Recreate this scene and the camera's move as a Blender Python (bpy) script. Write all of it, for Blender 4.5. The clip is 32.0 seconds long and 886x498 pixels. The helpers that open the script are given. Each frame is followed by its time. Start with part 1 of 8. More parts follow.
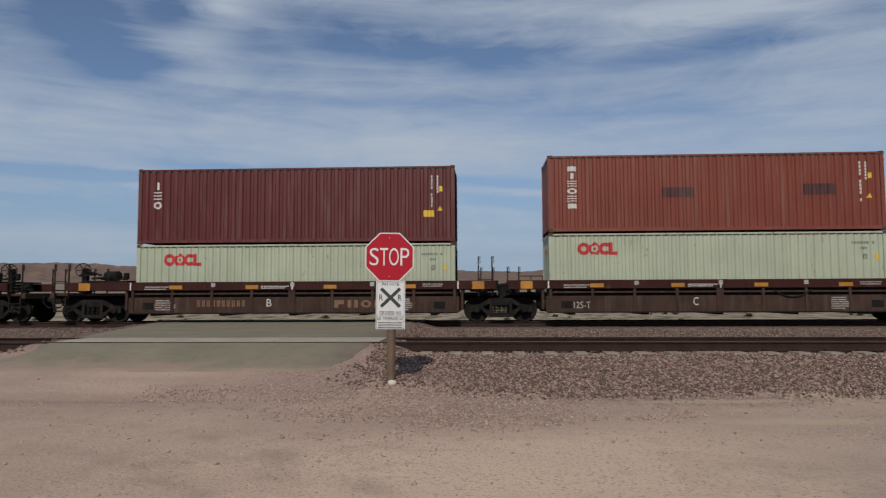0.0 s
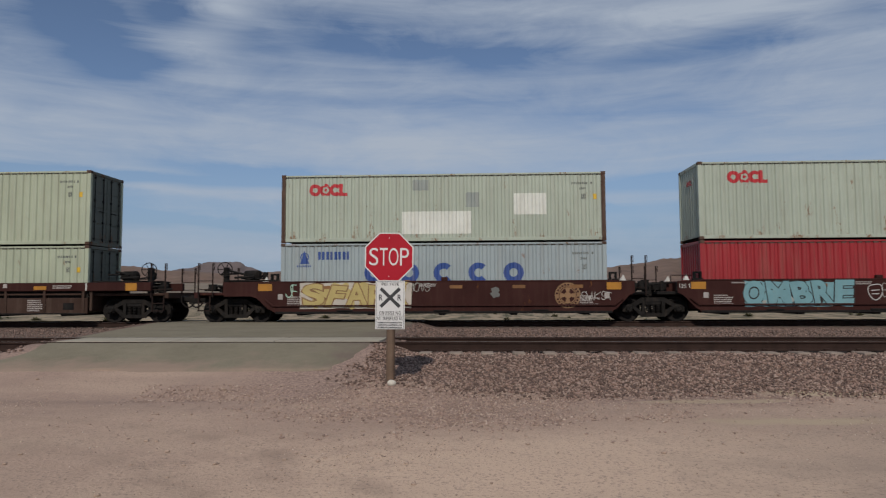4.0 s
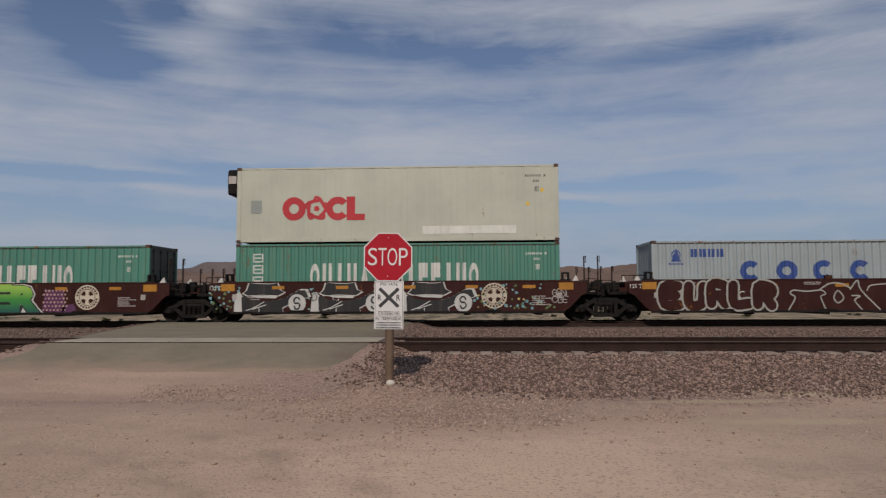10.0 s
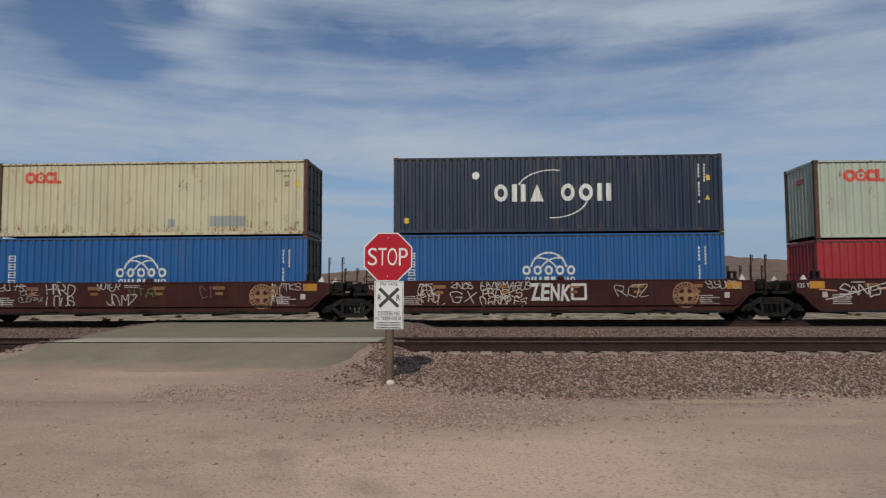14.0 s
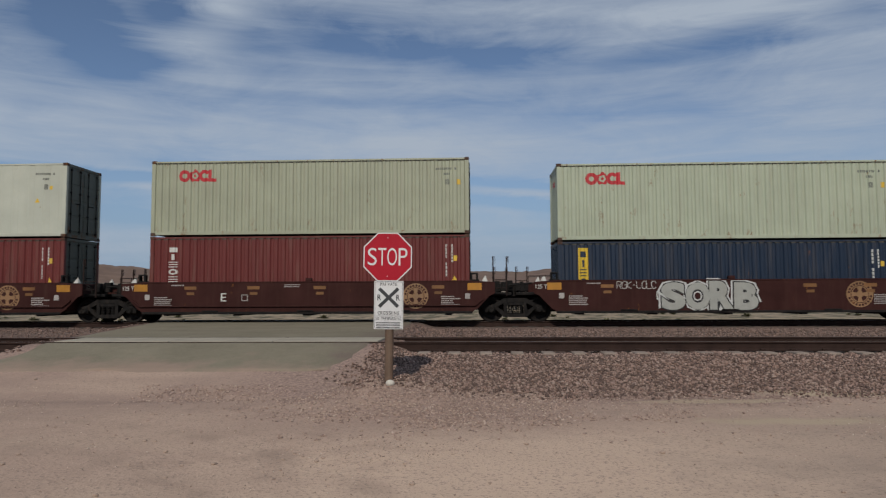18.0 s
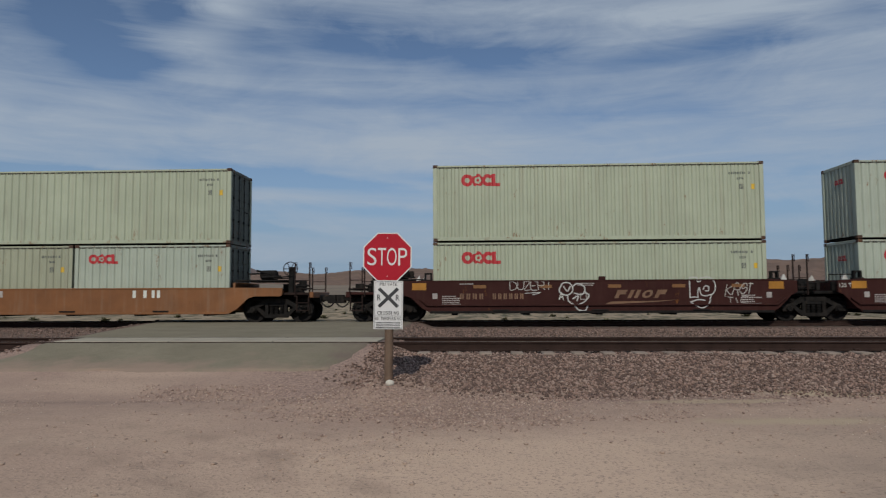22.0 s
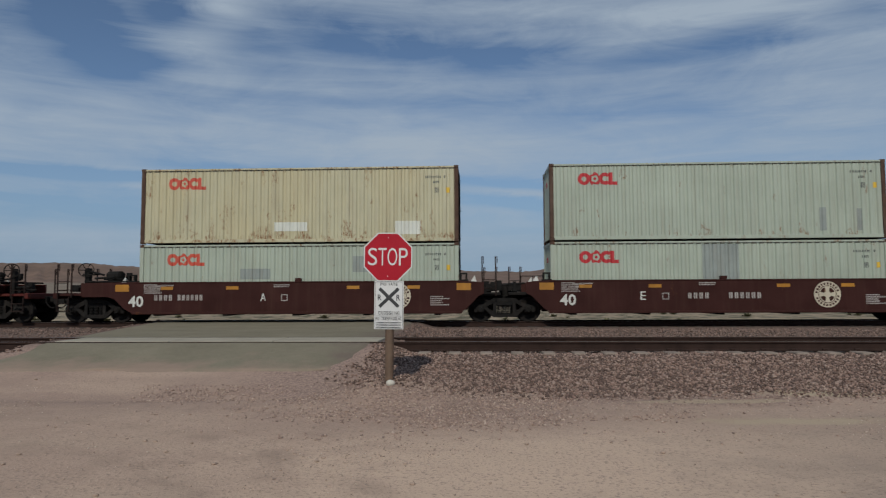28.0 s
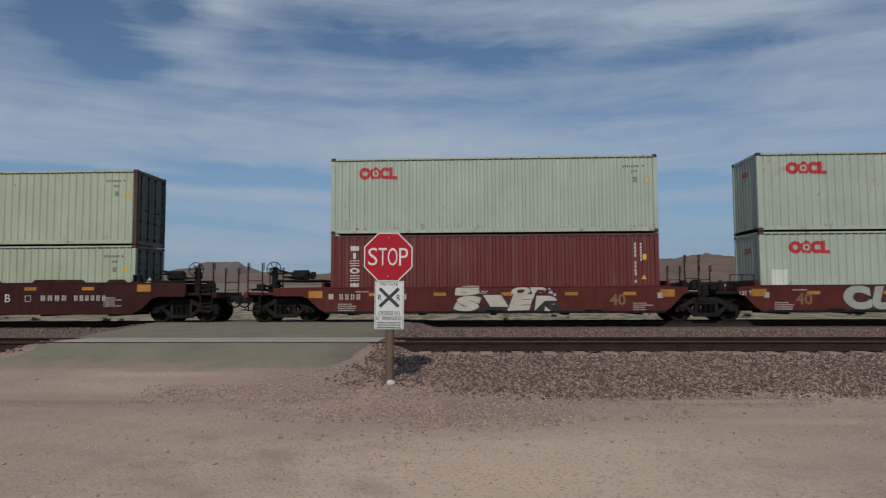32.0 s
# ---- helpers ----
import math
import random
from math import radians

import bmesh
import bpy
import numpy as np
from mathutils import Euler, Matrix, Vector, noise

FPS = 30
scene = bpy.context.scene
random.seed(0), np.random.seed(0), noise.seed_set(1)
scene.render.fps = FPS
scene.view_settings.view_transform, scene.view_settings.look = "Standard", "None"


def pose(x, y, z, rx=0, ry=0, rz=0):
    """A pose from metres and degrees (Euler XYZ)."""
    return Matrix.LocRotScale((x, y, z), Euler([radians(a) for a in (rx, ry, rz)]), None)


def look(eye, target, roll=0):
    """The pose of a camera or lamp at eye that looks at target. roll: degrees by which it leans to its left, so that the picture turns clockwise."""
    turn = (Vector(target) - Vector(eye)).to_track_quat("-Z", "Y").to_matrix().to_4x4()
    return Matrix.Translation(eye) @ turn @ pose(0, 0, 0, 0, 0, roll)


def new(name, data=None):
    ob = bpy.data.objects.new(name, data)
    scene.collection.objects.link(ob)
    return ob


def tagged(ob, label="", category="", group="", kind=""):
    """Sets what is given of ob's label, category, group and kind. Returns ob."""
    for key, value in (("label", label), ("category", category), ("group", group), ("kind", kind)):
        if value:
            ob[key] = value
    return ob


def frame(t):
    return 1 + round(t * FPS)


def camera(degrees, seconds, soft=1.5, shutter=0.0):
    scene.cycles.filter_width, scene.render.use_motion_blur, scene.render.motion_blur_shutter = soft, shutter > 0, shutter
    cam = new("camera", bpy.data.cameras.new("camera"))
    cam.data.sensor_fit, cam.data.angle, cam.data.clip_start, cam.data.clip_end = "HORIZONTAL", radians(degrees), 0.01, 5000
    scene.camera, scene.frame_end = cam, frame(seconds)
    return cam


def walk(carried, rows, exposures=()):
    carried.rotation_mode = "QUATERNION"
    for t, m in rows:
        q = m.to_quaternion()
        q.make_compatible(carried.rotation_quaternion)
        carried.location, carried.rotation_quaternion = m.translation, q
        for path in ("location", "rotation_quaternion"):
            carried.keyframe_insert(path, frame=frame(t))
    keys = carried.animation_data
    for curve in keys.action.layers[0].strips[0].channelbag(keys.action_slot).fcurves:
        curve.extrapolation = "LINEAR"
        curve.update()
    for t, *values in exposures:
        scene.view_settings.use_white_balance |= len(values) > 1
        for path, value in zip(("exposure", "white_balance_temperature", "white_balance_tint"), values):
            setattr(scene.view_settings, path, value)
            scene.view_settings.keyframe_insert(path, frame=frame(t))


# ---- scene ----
cam = camera(65.92, 32.0, soft=1.2, shutter=0.06)
EYE = Vector((0.0, 0.0, 1.0))


def aim(turn_left):
    """The standing camera, with a slight turn of the tripod head, in degrees."""
    a = radians(2.848 + turn_left)
    p = radians(3.857)
    way = Vector((-math.sin(a) * math.cos(p), math.cos(a) * math.cos(p), math.sin(p)))
    return look(EYE, EYE + way * 20, -0.248)


walk(cam, [(0.0, aim(0.13)), (1.5, aim(0.12)), (3.5, aim(0.11)), (6.5, aim(0.02)), (10.0, aim(0.0)), (16.0, aim(-0.01)),
           (22.0, aim(-0.05)), (28.0, aim(0.0)), (32.0, aim(0.02))],
     exposures=[(0.0, 0.07, 6750, 10), (3.5, 0.01, 6750, 11), (6.5, -0.04, 6850, 12), (10.0, -0.08, 7150, 16), (12.2, -0.06, 6850, 11), (14.2, 0.05, 6750, 10), (17.0, 0.0, 6700, 10), (19.0, -0.02, 6720, 9),
                (22.0, -0.09, 6640, 8), (25.0, -0.03, 6600, 8), (28.0, -0.10, 6500, 6), (32.0, -0.11, 6480, 6)])

# ---- sky and sun ----
SUN_FROM = Vector((-0.065, -1.0, 0.80)).normalized()
sun_el = math.asin(SUN_FROM.z)
sun_az = math.atan2(SUN_FROM.x, SUN_FROM.y)
world = bpy.data.worlds.new("desert_sky")
scene.world = world
world.use_nodes = True
wn, wl = world.node_tree.nodes, world.node_tree.links
wn.clear()
sky = wn.new("ShaderNodeTexSky")
sky.sky_type = "NISHITA"
sky.sun_disc = False
sky.sun_elevation, sky.sun_rotation = sun_el, sun_az
sky.altitude, sky.air_density, sky.dust_density, sky.ozone_density = 900, 0.85, 0.25, 3.3
coord = wn.new("ShaderNodeTexCoord")
sep = wn.new("ShaderNodeSeparateXYZ")
wl.new(coord.outputs["Generated"], sep.inputs[0])


def wmath(op, a, b=None):
    n = wn.new("ShaderNodeMath")
    n.operation = op
    for i, v in enumerate((a, b)):
        if v is None:
            continue
        if isinstance(v, (int, float)):
            n.inputs[i].default_value = v
        else:
            wl.new(v, n.inputs[i])
    return n.outputs[0]


def wvec(op, a, b=None, scale=None):
    n = wn.new("ShaderNodeVectorMath")
    n.operation = op
    for i, v in enumerate((a, b)):
        if isinstance(v, tuple):
            n.inputs[i].default_value = v
        elif v is not None:
            wl.new(v, n.inputs[i])
    if scale is not None:
        n.inputs["Scale"].default_value = scale
    return n.outputs["Value"] if op == "LENGTH" else n.outputs["Vector"]


def wnoise(source, scale, stretch, place, turn, detail, rough, dist):
    m = wn.new("ShaderNodeMapping")
    m.inputs["Scale"].default_value = stretch
    m.inputs["Location"].default_value = place
    m.inputs["Rotation"].default_value = turn
    wl.new(source, m.inputs["Vector"])
    n = wn.new("ShaderNodeTexNoise")
    n.inputs["Scale"].default_value = scale
    n.inputs["Detail"].default_value = detail
    n.inputs["Roughness"].default_value = rough
    n.inputs["Distortion"].default_value = dist
    wl.new(m.outputs[0], n.inputs["Vector"])
    return n.outputs["Fac"]


way_out = coord.outputs["Generated"]
# bearing and height of each direction, in degrees
chart = wn.new("ShaderNodeCombineXYZ")
wl.new(wmath("MULTIPLY", wmath("ARCTAN2", sep.outputs["X"], sep.outputs["Y"]), 57.296), chart.inputs[0])
wl.new(wmath("MULTIPLY", wmath("ARCSINE", sep.outputs["Z"]), 57.296), chart.inputs[1])
masses = wnoise(way_out, 3.1, (1.0, 1.0, 2.6), (0.35, 0.0, 0.2), (0.0, 0.12, 0.0), 5, 0.52, 0.9)
wisps = wnoise(way_out, 7.0, (0.8, 1.0, 3.0), (2.0, 1.0, 3.0), (0.0, 0.22, 0.0), 8, 0.62, 1.0)
threads = wnoise(way_out, 5.0, (0.7, 0.7, 9.0), (5.0, 2.0, 1.0), (0.0, 0.05, 0.0), 6, 0.6, 0.5)
# the wind pulls the edges of the clouds about
bend = wn.new("ShaderNodeCombineXYZ")
wl.new(wmath("MULTIPLY", wmath("SUBTRACT", wisps, 0.5), 5.0), bend.inputs[0])
wl.new(wmath("MULTIPLY", wmath("SUBTRACT", wisps, 0.5), 0.7), bend.inputs[1])
chart_bent = wvec("ADD", chart.outputs[0], bend.outputs[0])
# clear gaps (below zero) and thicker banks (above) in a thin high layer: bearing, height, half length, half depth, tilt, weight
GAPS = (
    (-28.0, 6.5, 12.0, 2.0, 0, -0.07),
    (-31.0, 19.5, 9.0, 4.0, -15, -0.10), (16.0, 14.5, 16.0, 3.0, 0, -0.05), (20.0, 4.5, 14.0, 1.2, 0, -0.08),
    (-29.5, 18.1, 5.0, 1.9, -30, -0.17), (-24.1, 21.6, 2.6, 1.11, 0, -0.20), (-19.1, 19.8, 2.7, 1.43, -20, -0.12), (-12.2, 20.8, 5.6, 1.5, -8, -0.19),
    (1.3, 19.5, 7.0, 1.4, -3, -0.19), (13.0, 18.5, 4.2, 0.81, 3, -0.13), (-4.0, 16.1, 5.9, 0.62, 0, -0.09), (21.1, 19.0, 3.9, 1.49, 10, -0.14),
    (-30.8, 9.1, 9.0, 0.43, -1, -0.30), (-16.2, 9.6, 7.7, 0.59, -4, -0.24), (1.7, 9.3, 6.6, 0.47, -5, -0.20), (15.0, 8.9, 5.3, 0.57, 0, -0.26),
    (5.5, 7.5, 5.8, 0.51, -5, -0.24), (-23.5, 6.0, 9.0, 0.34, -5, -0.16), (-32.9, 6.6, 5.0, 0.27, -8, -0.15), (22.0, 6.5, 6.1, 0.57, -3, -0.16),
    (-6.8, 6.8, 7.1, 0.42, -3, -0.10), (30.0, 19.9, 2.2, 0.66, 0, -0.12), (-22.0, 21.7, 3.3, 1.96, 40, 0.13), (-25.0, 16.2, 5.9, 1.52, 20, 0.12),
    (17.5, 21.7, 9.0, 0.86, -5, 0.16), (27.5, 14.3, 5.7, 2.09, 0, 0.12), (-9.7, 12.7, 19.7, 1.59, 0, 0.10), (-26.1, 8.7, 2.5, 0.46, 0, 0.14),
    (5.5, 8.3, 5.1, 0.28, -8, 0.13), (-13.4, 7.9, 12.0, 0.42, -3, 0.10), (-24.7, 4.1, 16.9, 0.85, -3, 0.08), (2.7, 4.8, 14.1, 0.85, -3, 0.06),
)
cover = wmath("ADD", wmath("MULTIPLY", wmath("SUBTRACT", masses, 0.5), 0.30), wmath("MULTIPLY", wmath("SUBTRACT", wisps, 0.5), 0.46))
cover = wmath("ADD", cover, wmath("MULTIPLY", wmath("SUBTRACT", threads, 0.5), 0.38))
cover = wmath("ADD", cover, 0.54)
# thinner towards the horizon
low = wn.new("ShaderNodeMapRange")
low.inputs["From Min"].default_value, low.inputs["From Max"].default_value = 0.02, 0.19
low.inputs["To Min"].default_value, low.inputs["To Max"].default_value = -0.15, 0.0
wl.new(sep.outputs["Z"], low.inputs["Value"])
cover = wmath("ADD", cover, low.outputs[0])
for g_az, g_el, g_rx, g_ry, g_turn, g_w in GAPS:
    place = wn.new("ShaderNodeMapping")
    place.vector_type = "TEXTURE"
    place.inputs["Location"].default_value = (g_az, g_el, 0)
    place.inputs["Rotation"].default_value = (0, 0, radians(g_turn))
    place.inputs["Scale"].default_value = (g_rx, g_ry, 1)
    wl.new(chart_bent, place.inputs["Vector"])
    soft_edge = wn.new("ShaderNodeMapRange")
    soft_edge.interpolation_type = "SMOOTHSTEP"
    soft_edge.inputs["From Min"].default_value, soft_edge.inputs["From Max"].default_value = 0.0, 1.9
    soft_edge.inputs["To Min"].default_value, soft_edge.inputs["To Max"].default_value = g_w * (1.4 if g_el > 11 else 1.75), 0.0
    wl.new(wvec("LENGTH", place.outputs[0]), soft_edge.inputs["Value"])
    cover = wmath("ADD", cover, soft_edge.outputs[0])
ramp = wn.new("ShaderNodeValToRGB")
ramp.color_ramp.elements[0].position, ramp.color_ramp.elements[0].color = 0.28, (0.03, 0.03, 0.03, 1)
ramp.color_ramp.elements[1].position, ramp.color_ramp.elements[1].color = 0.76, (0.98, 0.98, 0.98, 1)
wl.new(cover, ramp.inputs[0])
SKY_GAIN = 0.079
gain = wn.new("ShaderNodeVectorMath")
gain.operation = "SCALE"
gain.inputs["Scale"].default_value = SKY_GAIN
wl.new(sky.outputs[0], gain.inputs[0])
cloud = wn.new("ShaderNodeMix")
cloud.data_type = "RGBA"
cloud.inputs["B"].default_value = (0.368, 0.434, 0.532, 1)
wl.new(ramp.outputs[0], cloud.inputs["Factor"])
# thick blue-grey air low over the horizon
haze = wn.new("ShaderNodeMix")
haze.data_type = "RGBA"
haze.inputs["B"].default_value = (0.215, 0.318, 0.455, 1)
thick = wn.new("ShaderNodeMapRange")
thick.inputs["From Min"].default_value, thick.inputs["From Max"].default_value = 0.06, 0.24
thick.inputs["To Min"].default_value, thick.inputs["To Max"].default_value = 0.92, 0.0
wl.new(sep.outputs["Z"], thick.inputs["Value"])
wl.new(thick.outputs[0], haze.inputs["Factor"])
wl.new(gain.outputs[0], haze.inputs["A"])
wl.new(haze.outputs["Result"], cloud.inputs["A"])
wback = wn.new("ShaderNodeBackground")
wback.inputs["Strength"].default_value = 1.0
wl.new(cloud.outputs["Result"], wback.inputs["Color"])
wout = wn.new("ShaderNodeOutputWorld")
wl.new(wback.outputs[0], wout.inputs[0])

sun_data = bpy.data.lights.new("sun", "SUN")
sun_data.energy, sun_data.angle, sun_data.color = 2.55, radians(0.8), (1.0, 0.95, 0.88)
sun = new("sun", sun_data)
sun.matrix_world = look(SUN_FROM * 60, (0, 0, 0))
scene.view_settings.exposure = 0.0


# ---- materials ----
MATS = {}


def tree(name):
    m = bpy.data.materials.new(name)
    m.use_nodes = True
    t = m.node_tree
    return m, t, t.nodes["Principled BSDF"], t.nodes["Material Output"]


def link_noise(t, vec, scale, detail=4.0, rough=0.55, stretch=(1, 1, 1)):
    mp = t.nodes.new("ShaderNodeMapping")
    mp.inputs["Scale"].default_value = stretch
    t.links.new(vec, mp.inputs["Vector"])
    n = t.nodes.new("ShaderNodeTexNoise")
    n.inputs["Scale"].default_value = scale
    n.inputs["Detail"].default_value = detail
    n.inputs["Roughness"].default_value = rough
    t.links.new(mp.outputs[0], n.inputs["Vector"])
    return n.outputs["Fac"]


def remap(t, v, a, b, lo=0.0, hi=1.0):
    n = t.nodes.new("ShaderNodeMapRange")
    n.inputs["From Min"].default_value, n.inputs["From Max"].default_value = a, b
    n.inputs["To Min"].default_value, n.inputs["To Max"].default_value = lo, hi
    t.links.new(v, n.inputs["Value"])
    return n.outputs[0]


def blend(t, fac, a, b, mode="MIX"):
    n = t.nodes.new("ShaderNodeMix")
    n.data_type, n.blend_type = "RGBA", mode
    for key, v in (("Factor", fac), ("A", a), ("B", b)):
        if isinstance(v, (int, float)):
            n.inputs[key].default_value = v
        elif isinstance(v, tuple):
            n.inputs[key].default_value = (*v[:3], 1)
        else:
            t.links.new(v, n.inputs[key])
    return n.outputs["Result"]


def times(t, a, b):
    n = t.nodes.new("ShaderNodeMath")
    n.operation = "MULTIPLY"
    for i, v in enumerate((a, b)):
        if isinstance(v, (int, float)):
            n.inputs[i].default_value = v
        else:
            t.links.new(v, n.inputs[i])
    return n.outputs[0]


def paint(name, col, rough=0.55, metal=0.0, var=0.22, scale=1.3, rust=0.0, dirt=0.3, bump=0.12, fine=60.0,
          dust=(0.24, 0.19, 0.14), rustcol=(0.125, 0.048, 0.015), fade=0.0, spec=0.4):
    """A weathered surface: blotches, vertical dirt runs, grain, and rust that breaks through."""
    if name in MATS:
        return MATS[name]
    m, t, bsdf, out = tree(name)
    tc = t.nodes.new("ShaderNodeTexCoord")
    info = t.nodes.new("ShaderNodeObjectInfo")
    off = t.nodes.new("ShaderNodeVectorMath")
    off.operation = "MULTIPLY_ADD"
    comb = t.nodes.new("ShaderNodeCombineXYZ")
    for i in range(3):
        t.links.new(info.outputs["Random"], comb.inputs[i])
    t.links.new(comb.outputs[0], off.inputs[0])
    off.inputs[1].default_value = (61.0, 23.0, 37.0)
    t.links.new(tc.outputs["Object"], off.inputs[2])
    vec = off.outputs[0]
    blot = link_noise(t, vec, scale, 5, 0.6)
    runs = link_noise(t, vec, 2.2, 4, 0.6, (2.4, 1.0, 0.16))
    grain = link_noise(t, vec, fine, 3, 0.6)
    dark = tuple(c * (1 - var) for c in col)
    lite = tuple(min(1.0, c * (1 + var * 0.8) + 0.01 * var) for c in col)
    c1 = blend(t, remap(t, blot, 0.3, 0.7), dark, lite)
    c2 = blend(t, times(t, remap(t, runs, 0.5, 0.78), dirt), c1, dust)
    if fade:
        c2 = blend(t, times(t, remap(t, link_noise(t, vec, 0.5, 3, 0.5, (1, 1, 0.5)), 0.42, 0.6), fade), c2, (0.46, 0.37, 0.19))
    c3 = blend(t, remap(t, grain, 0.25, 0.8, 0.0, 0.16), c2, tuple(c * 0.45 for c in col))
    last = c3
    rough_v = None
    if rust > 0:
        sepn = t.nodes.new("ShaderNodeSeparateXYZ")
        t.links.new(tc.outputs["Object"], sepn.inputs[0])
        r1 = t.nodes.new("ShaderNodeMath")
        r1.operation = "ADD"
        t.links.new(link_noise(t, vec, 1.5, 6, 0.68, (1.6, 1.0, 0.6)), r1.inputs[0])
        # water stands on the lower rail, so rust creeps up from it
        t.links.new(remap(t, sepn.outputs["Z"], 0.0, 0.55, 0.16 * rust, -0.02), r1.inputs[1])
        r2 = link_noise(t, vec, 13.0, 5, 0.7, (1.3, 1.0, 0.45))
        mask = times(t, remap(t, r1.outputs[0], 0.64 - 0.12 * rust, 0.70 - 0.08 * rust), remap(t, r2, 0.5 - 0.06 * rust, 0.6))
        rc = blend(t, remap(t, grain, 0.3, 0.7), rustcol, tuple(c * 1.8 for c in rustcol))
        last = blend(t, mask, c3, rc)
        rough_v = remap(t, mask, 0, 1, rough, 0.9)
    t.links.new(last, bsdf.inputs["Base Color"])
    if rough_v is not None:
        t.links.new(rough_v, bsdf.inputs["Roughness"])
    else:
        t.links.new(remap(t, blot, 0.2, 0.8, max(0.05, rough - 0.12), min(1.0, rough + 0.12)), bsdf.inputs["Roughness"])
    bsdf.inputs["Metallic"].default_value = metal
    bsdf.inputs["Specular IOR Level"].default_value = spec
    bp = t.nodes.new("ShaderNodeBump")
    bp.inputs["Strength"].default_value = bump
    bp.inputs["Distance"].default_value = 0.02
    t.links.new(blot if bump < 0.05 else grain, bp.inputs["Height"])
    t.links.new(bp.outputs[0], bsdf.inputs["Normal"])
    MATS[name] = m
    return m


def box_paint(name, col, rust=0.0, **kw):
    return paint(name, col, rough=0.5, rust=rust, var=kw.pop("var", 0.1), dirt=kw.pop("dirt", 0.25), scale=0.7, bump=0.06, fine=45, **kw)


PALE = [box_paint("pale_green_paint", (0.375, 0.412, 0.305), 0.35, dirt=0.3),
        box_paint("cool_pale_paint", (0.365, 0.408, 0.335), 0.4, dirt=0.3),
        box_paint("rusty_pale_paint", (0.41, 0.43, 0.335), 0.9, dirt=0.35, fade=0.35),
        box_paint("cream_paint", (0.475, 0.445, 0.305), 0.7, dirt=0.5, fade=0.3),
        box_paint("olive_pale_paint", (0.325, 0.340, 0.245), 0.35, dirt=0.3),
        box_paint("reefer_white_paint", (0.44, 0.455, 0.375), 0.1, dirt=0.1),
        box_paint("rust_edged_cool_paint", (0.385, 0.425, 0.350), 1.0, dirt=0.2)]
MAROON = box_paint("maroon_paint", (0.090, 0.0115, 0.0125), 0.1)
BRICK = box_paint("brick_orange_paint", (0.170, 0.036, 0.020), 0.1)
OXBLOOD = box_paint("oxblood_paint", (0.120, 0.0185, 0.015), 0.1)
SEABLUE = box_paint("sea_blue_paint", (0.004, 0.078, 0.235), 0.12, dirt=0.12)
JADE = box_paint("jade_green_paint", (0.060, 0.210, 0.156), 0.5, dirt=0.3)
EMERALD = box_paint("emerald_paint", (0.014, 0.235, 0.147), 0.25, dirt=0.15)
NAVY = box_paint("navy_paint", (0.0055, 0.0165, 0.038), 0.2, dirt=0.2)
SKYBLUE = box_paint("sky_blue_paint", (0.024, 0.175, 0.32), 0.5, dirt=0.25)
SCARLET = box_paint("scarlet_paint", (0.29, 0.018, 0.023), 0.1)
GREYBLUE = box_paint("grey_blue_paint", (0.295, 0.345, 0.355), 0.4)
PATCH = paint("repair_patch_grey", (0.255, 0.285, 0.265), var=0.15)
PATCH_PALE = paint("repair_patch_pale", (0.62, 0.63, 0.57), var=0.12)
PATCH_DARK = paint("repair_patch_maroon", (0.062, 0.019, 0.018), var=0.15)
# Rusty door paint; the door end's shade is put into its colour.
DOOR_SHADED = box_paint("shaded_door_paint", (0.115, 0.128, 0.108), 0.6, dirt=0.35, dust=(0.15, 0.12, 0.09), spec=0.15)
RUSTY = paint("rusted_steel", (0.070, 0.036, 0.024), rough=0.85, var=0.35, rust=0.4, scale=4)
BROWN = paint("freight_brown_paint", (0.038, 0.0120, 0.0098), rough=0.7, rust=0.2, var=0.2, dirt=0.2, dust=(0.10, 0.052, 0.038), spec=0.12)
BROWN_OLD = paint("faded_freight_brown", (0.050, 0.029, 0.022), rough=0.85, rust=0.3, var=0.3, dirt=0.5, dust=(0.125, 0.092, 0.070), spec=0.1)
REDBROWN = paint("red_freight_paint", (0.085, 0.0175, 0.014), rough=0.65, rust=0.25, var=0.2, dirt=0.2, dust=(0.14, 0.075, 0.055), spec=0.15)
GEAR = paint("dark_brown_end_gear", (0.022, 0.0135, 0.0115), rough=0.8, var=0.3, dirt=0.3, dust=(0.06, 0.04, 0.03), spec=0.1)
ORANGE = paint("orange_freight_paint", (0.19, 0.075, 0.024), rough=0.65, rust=0.5, var=0.2, dirt=0.3)
BLACK = paint("grimy_black_steel", (0.013, 0.012, 0.0115), rough=0.8, var=0.35, dirt=0.4, scale=4, dust=(0.055, 0.041, 0.033), spec=0.08)
TRUCK = paint("truck_grime", (0.015, 0.0135, 0.0125), rough=0.9, var=0.4, dirt=0.45, scale=5, dust=(0.060, 0.045, 0.035), spec=0.08)
WHEEL = paint("wheel_steel", (0.013, 0.011, 0.010), rough=0.75, metal=0.1, var=0.3, scale=6, dirt=0.2, dust=(0.05, 0.036, 0.028), spec=0.15)
WHITE = paint("white_marking", (0.55, 0.55, 0.51), var=0.12, dirt=0.25)
GREYWHITE = paint("worn_white_marking", (0.36, 0.33, 0.31), var=0.3, dirt=0.4)
FADED = paint("faded_brown_marking", (0.165, 0.088, 0.048), var=0.3, dirt=0.3)
YELLOW = paint("reflector_amber", (0.38, 0.165, 0.015), var=0.3, dirt=0.3, dust=(0.14, 0.075, 0.03))
AMBER_OLD = paint("grimy_amber", (0.185, 0.082, 0.024), var=0.35, dirt=0.4, dust=(0.09, 0.05, 0.03))
CAUTION = paint("caution_yellow", (0.65, 0.42, 0.04), var=0.1)
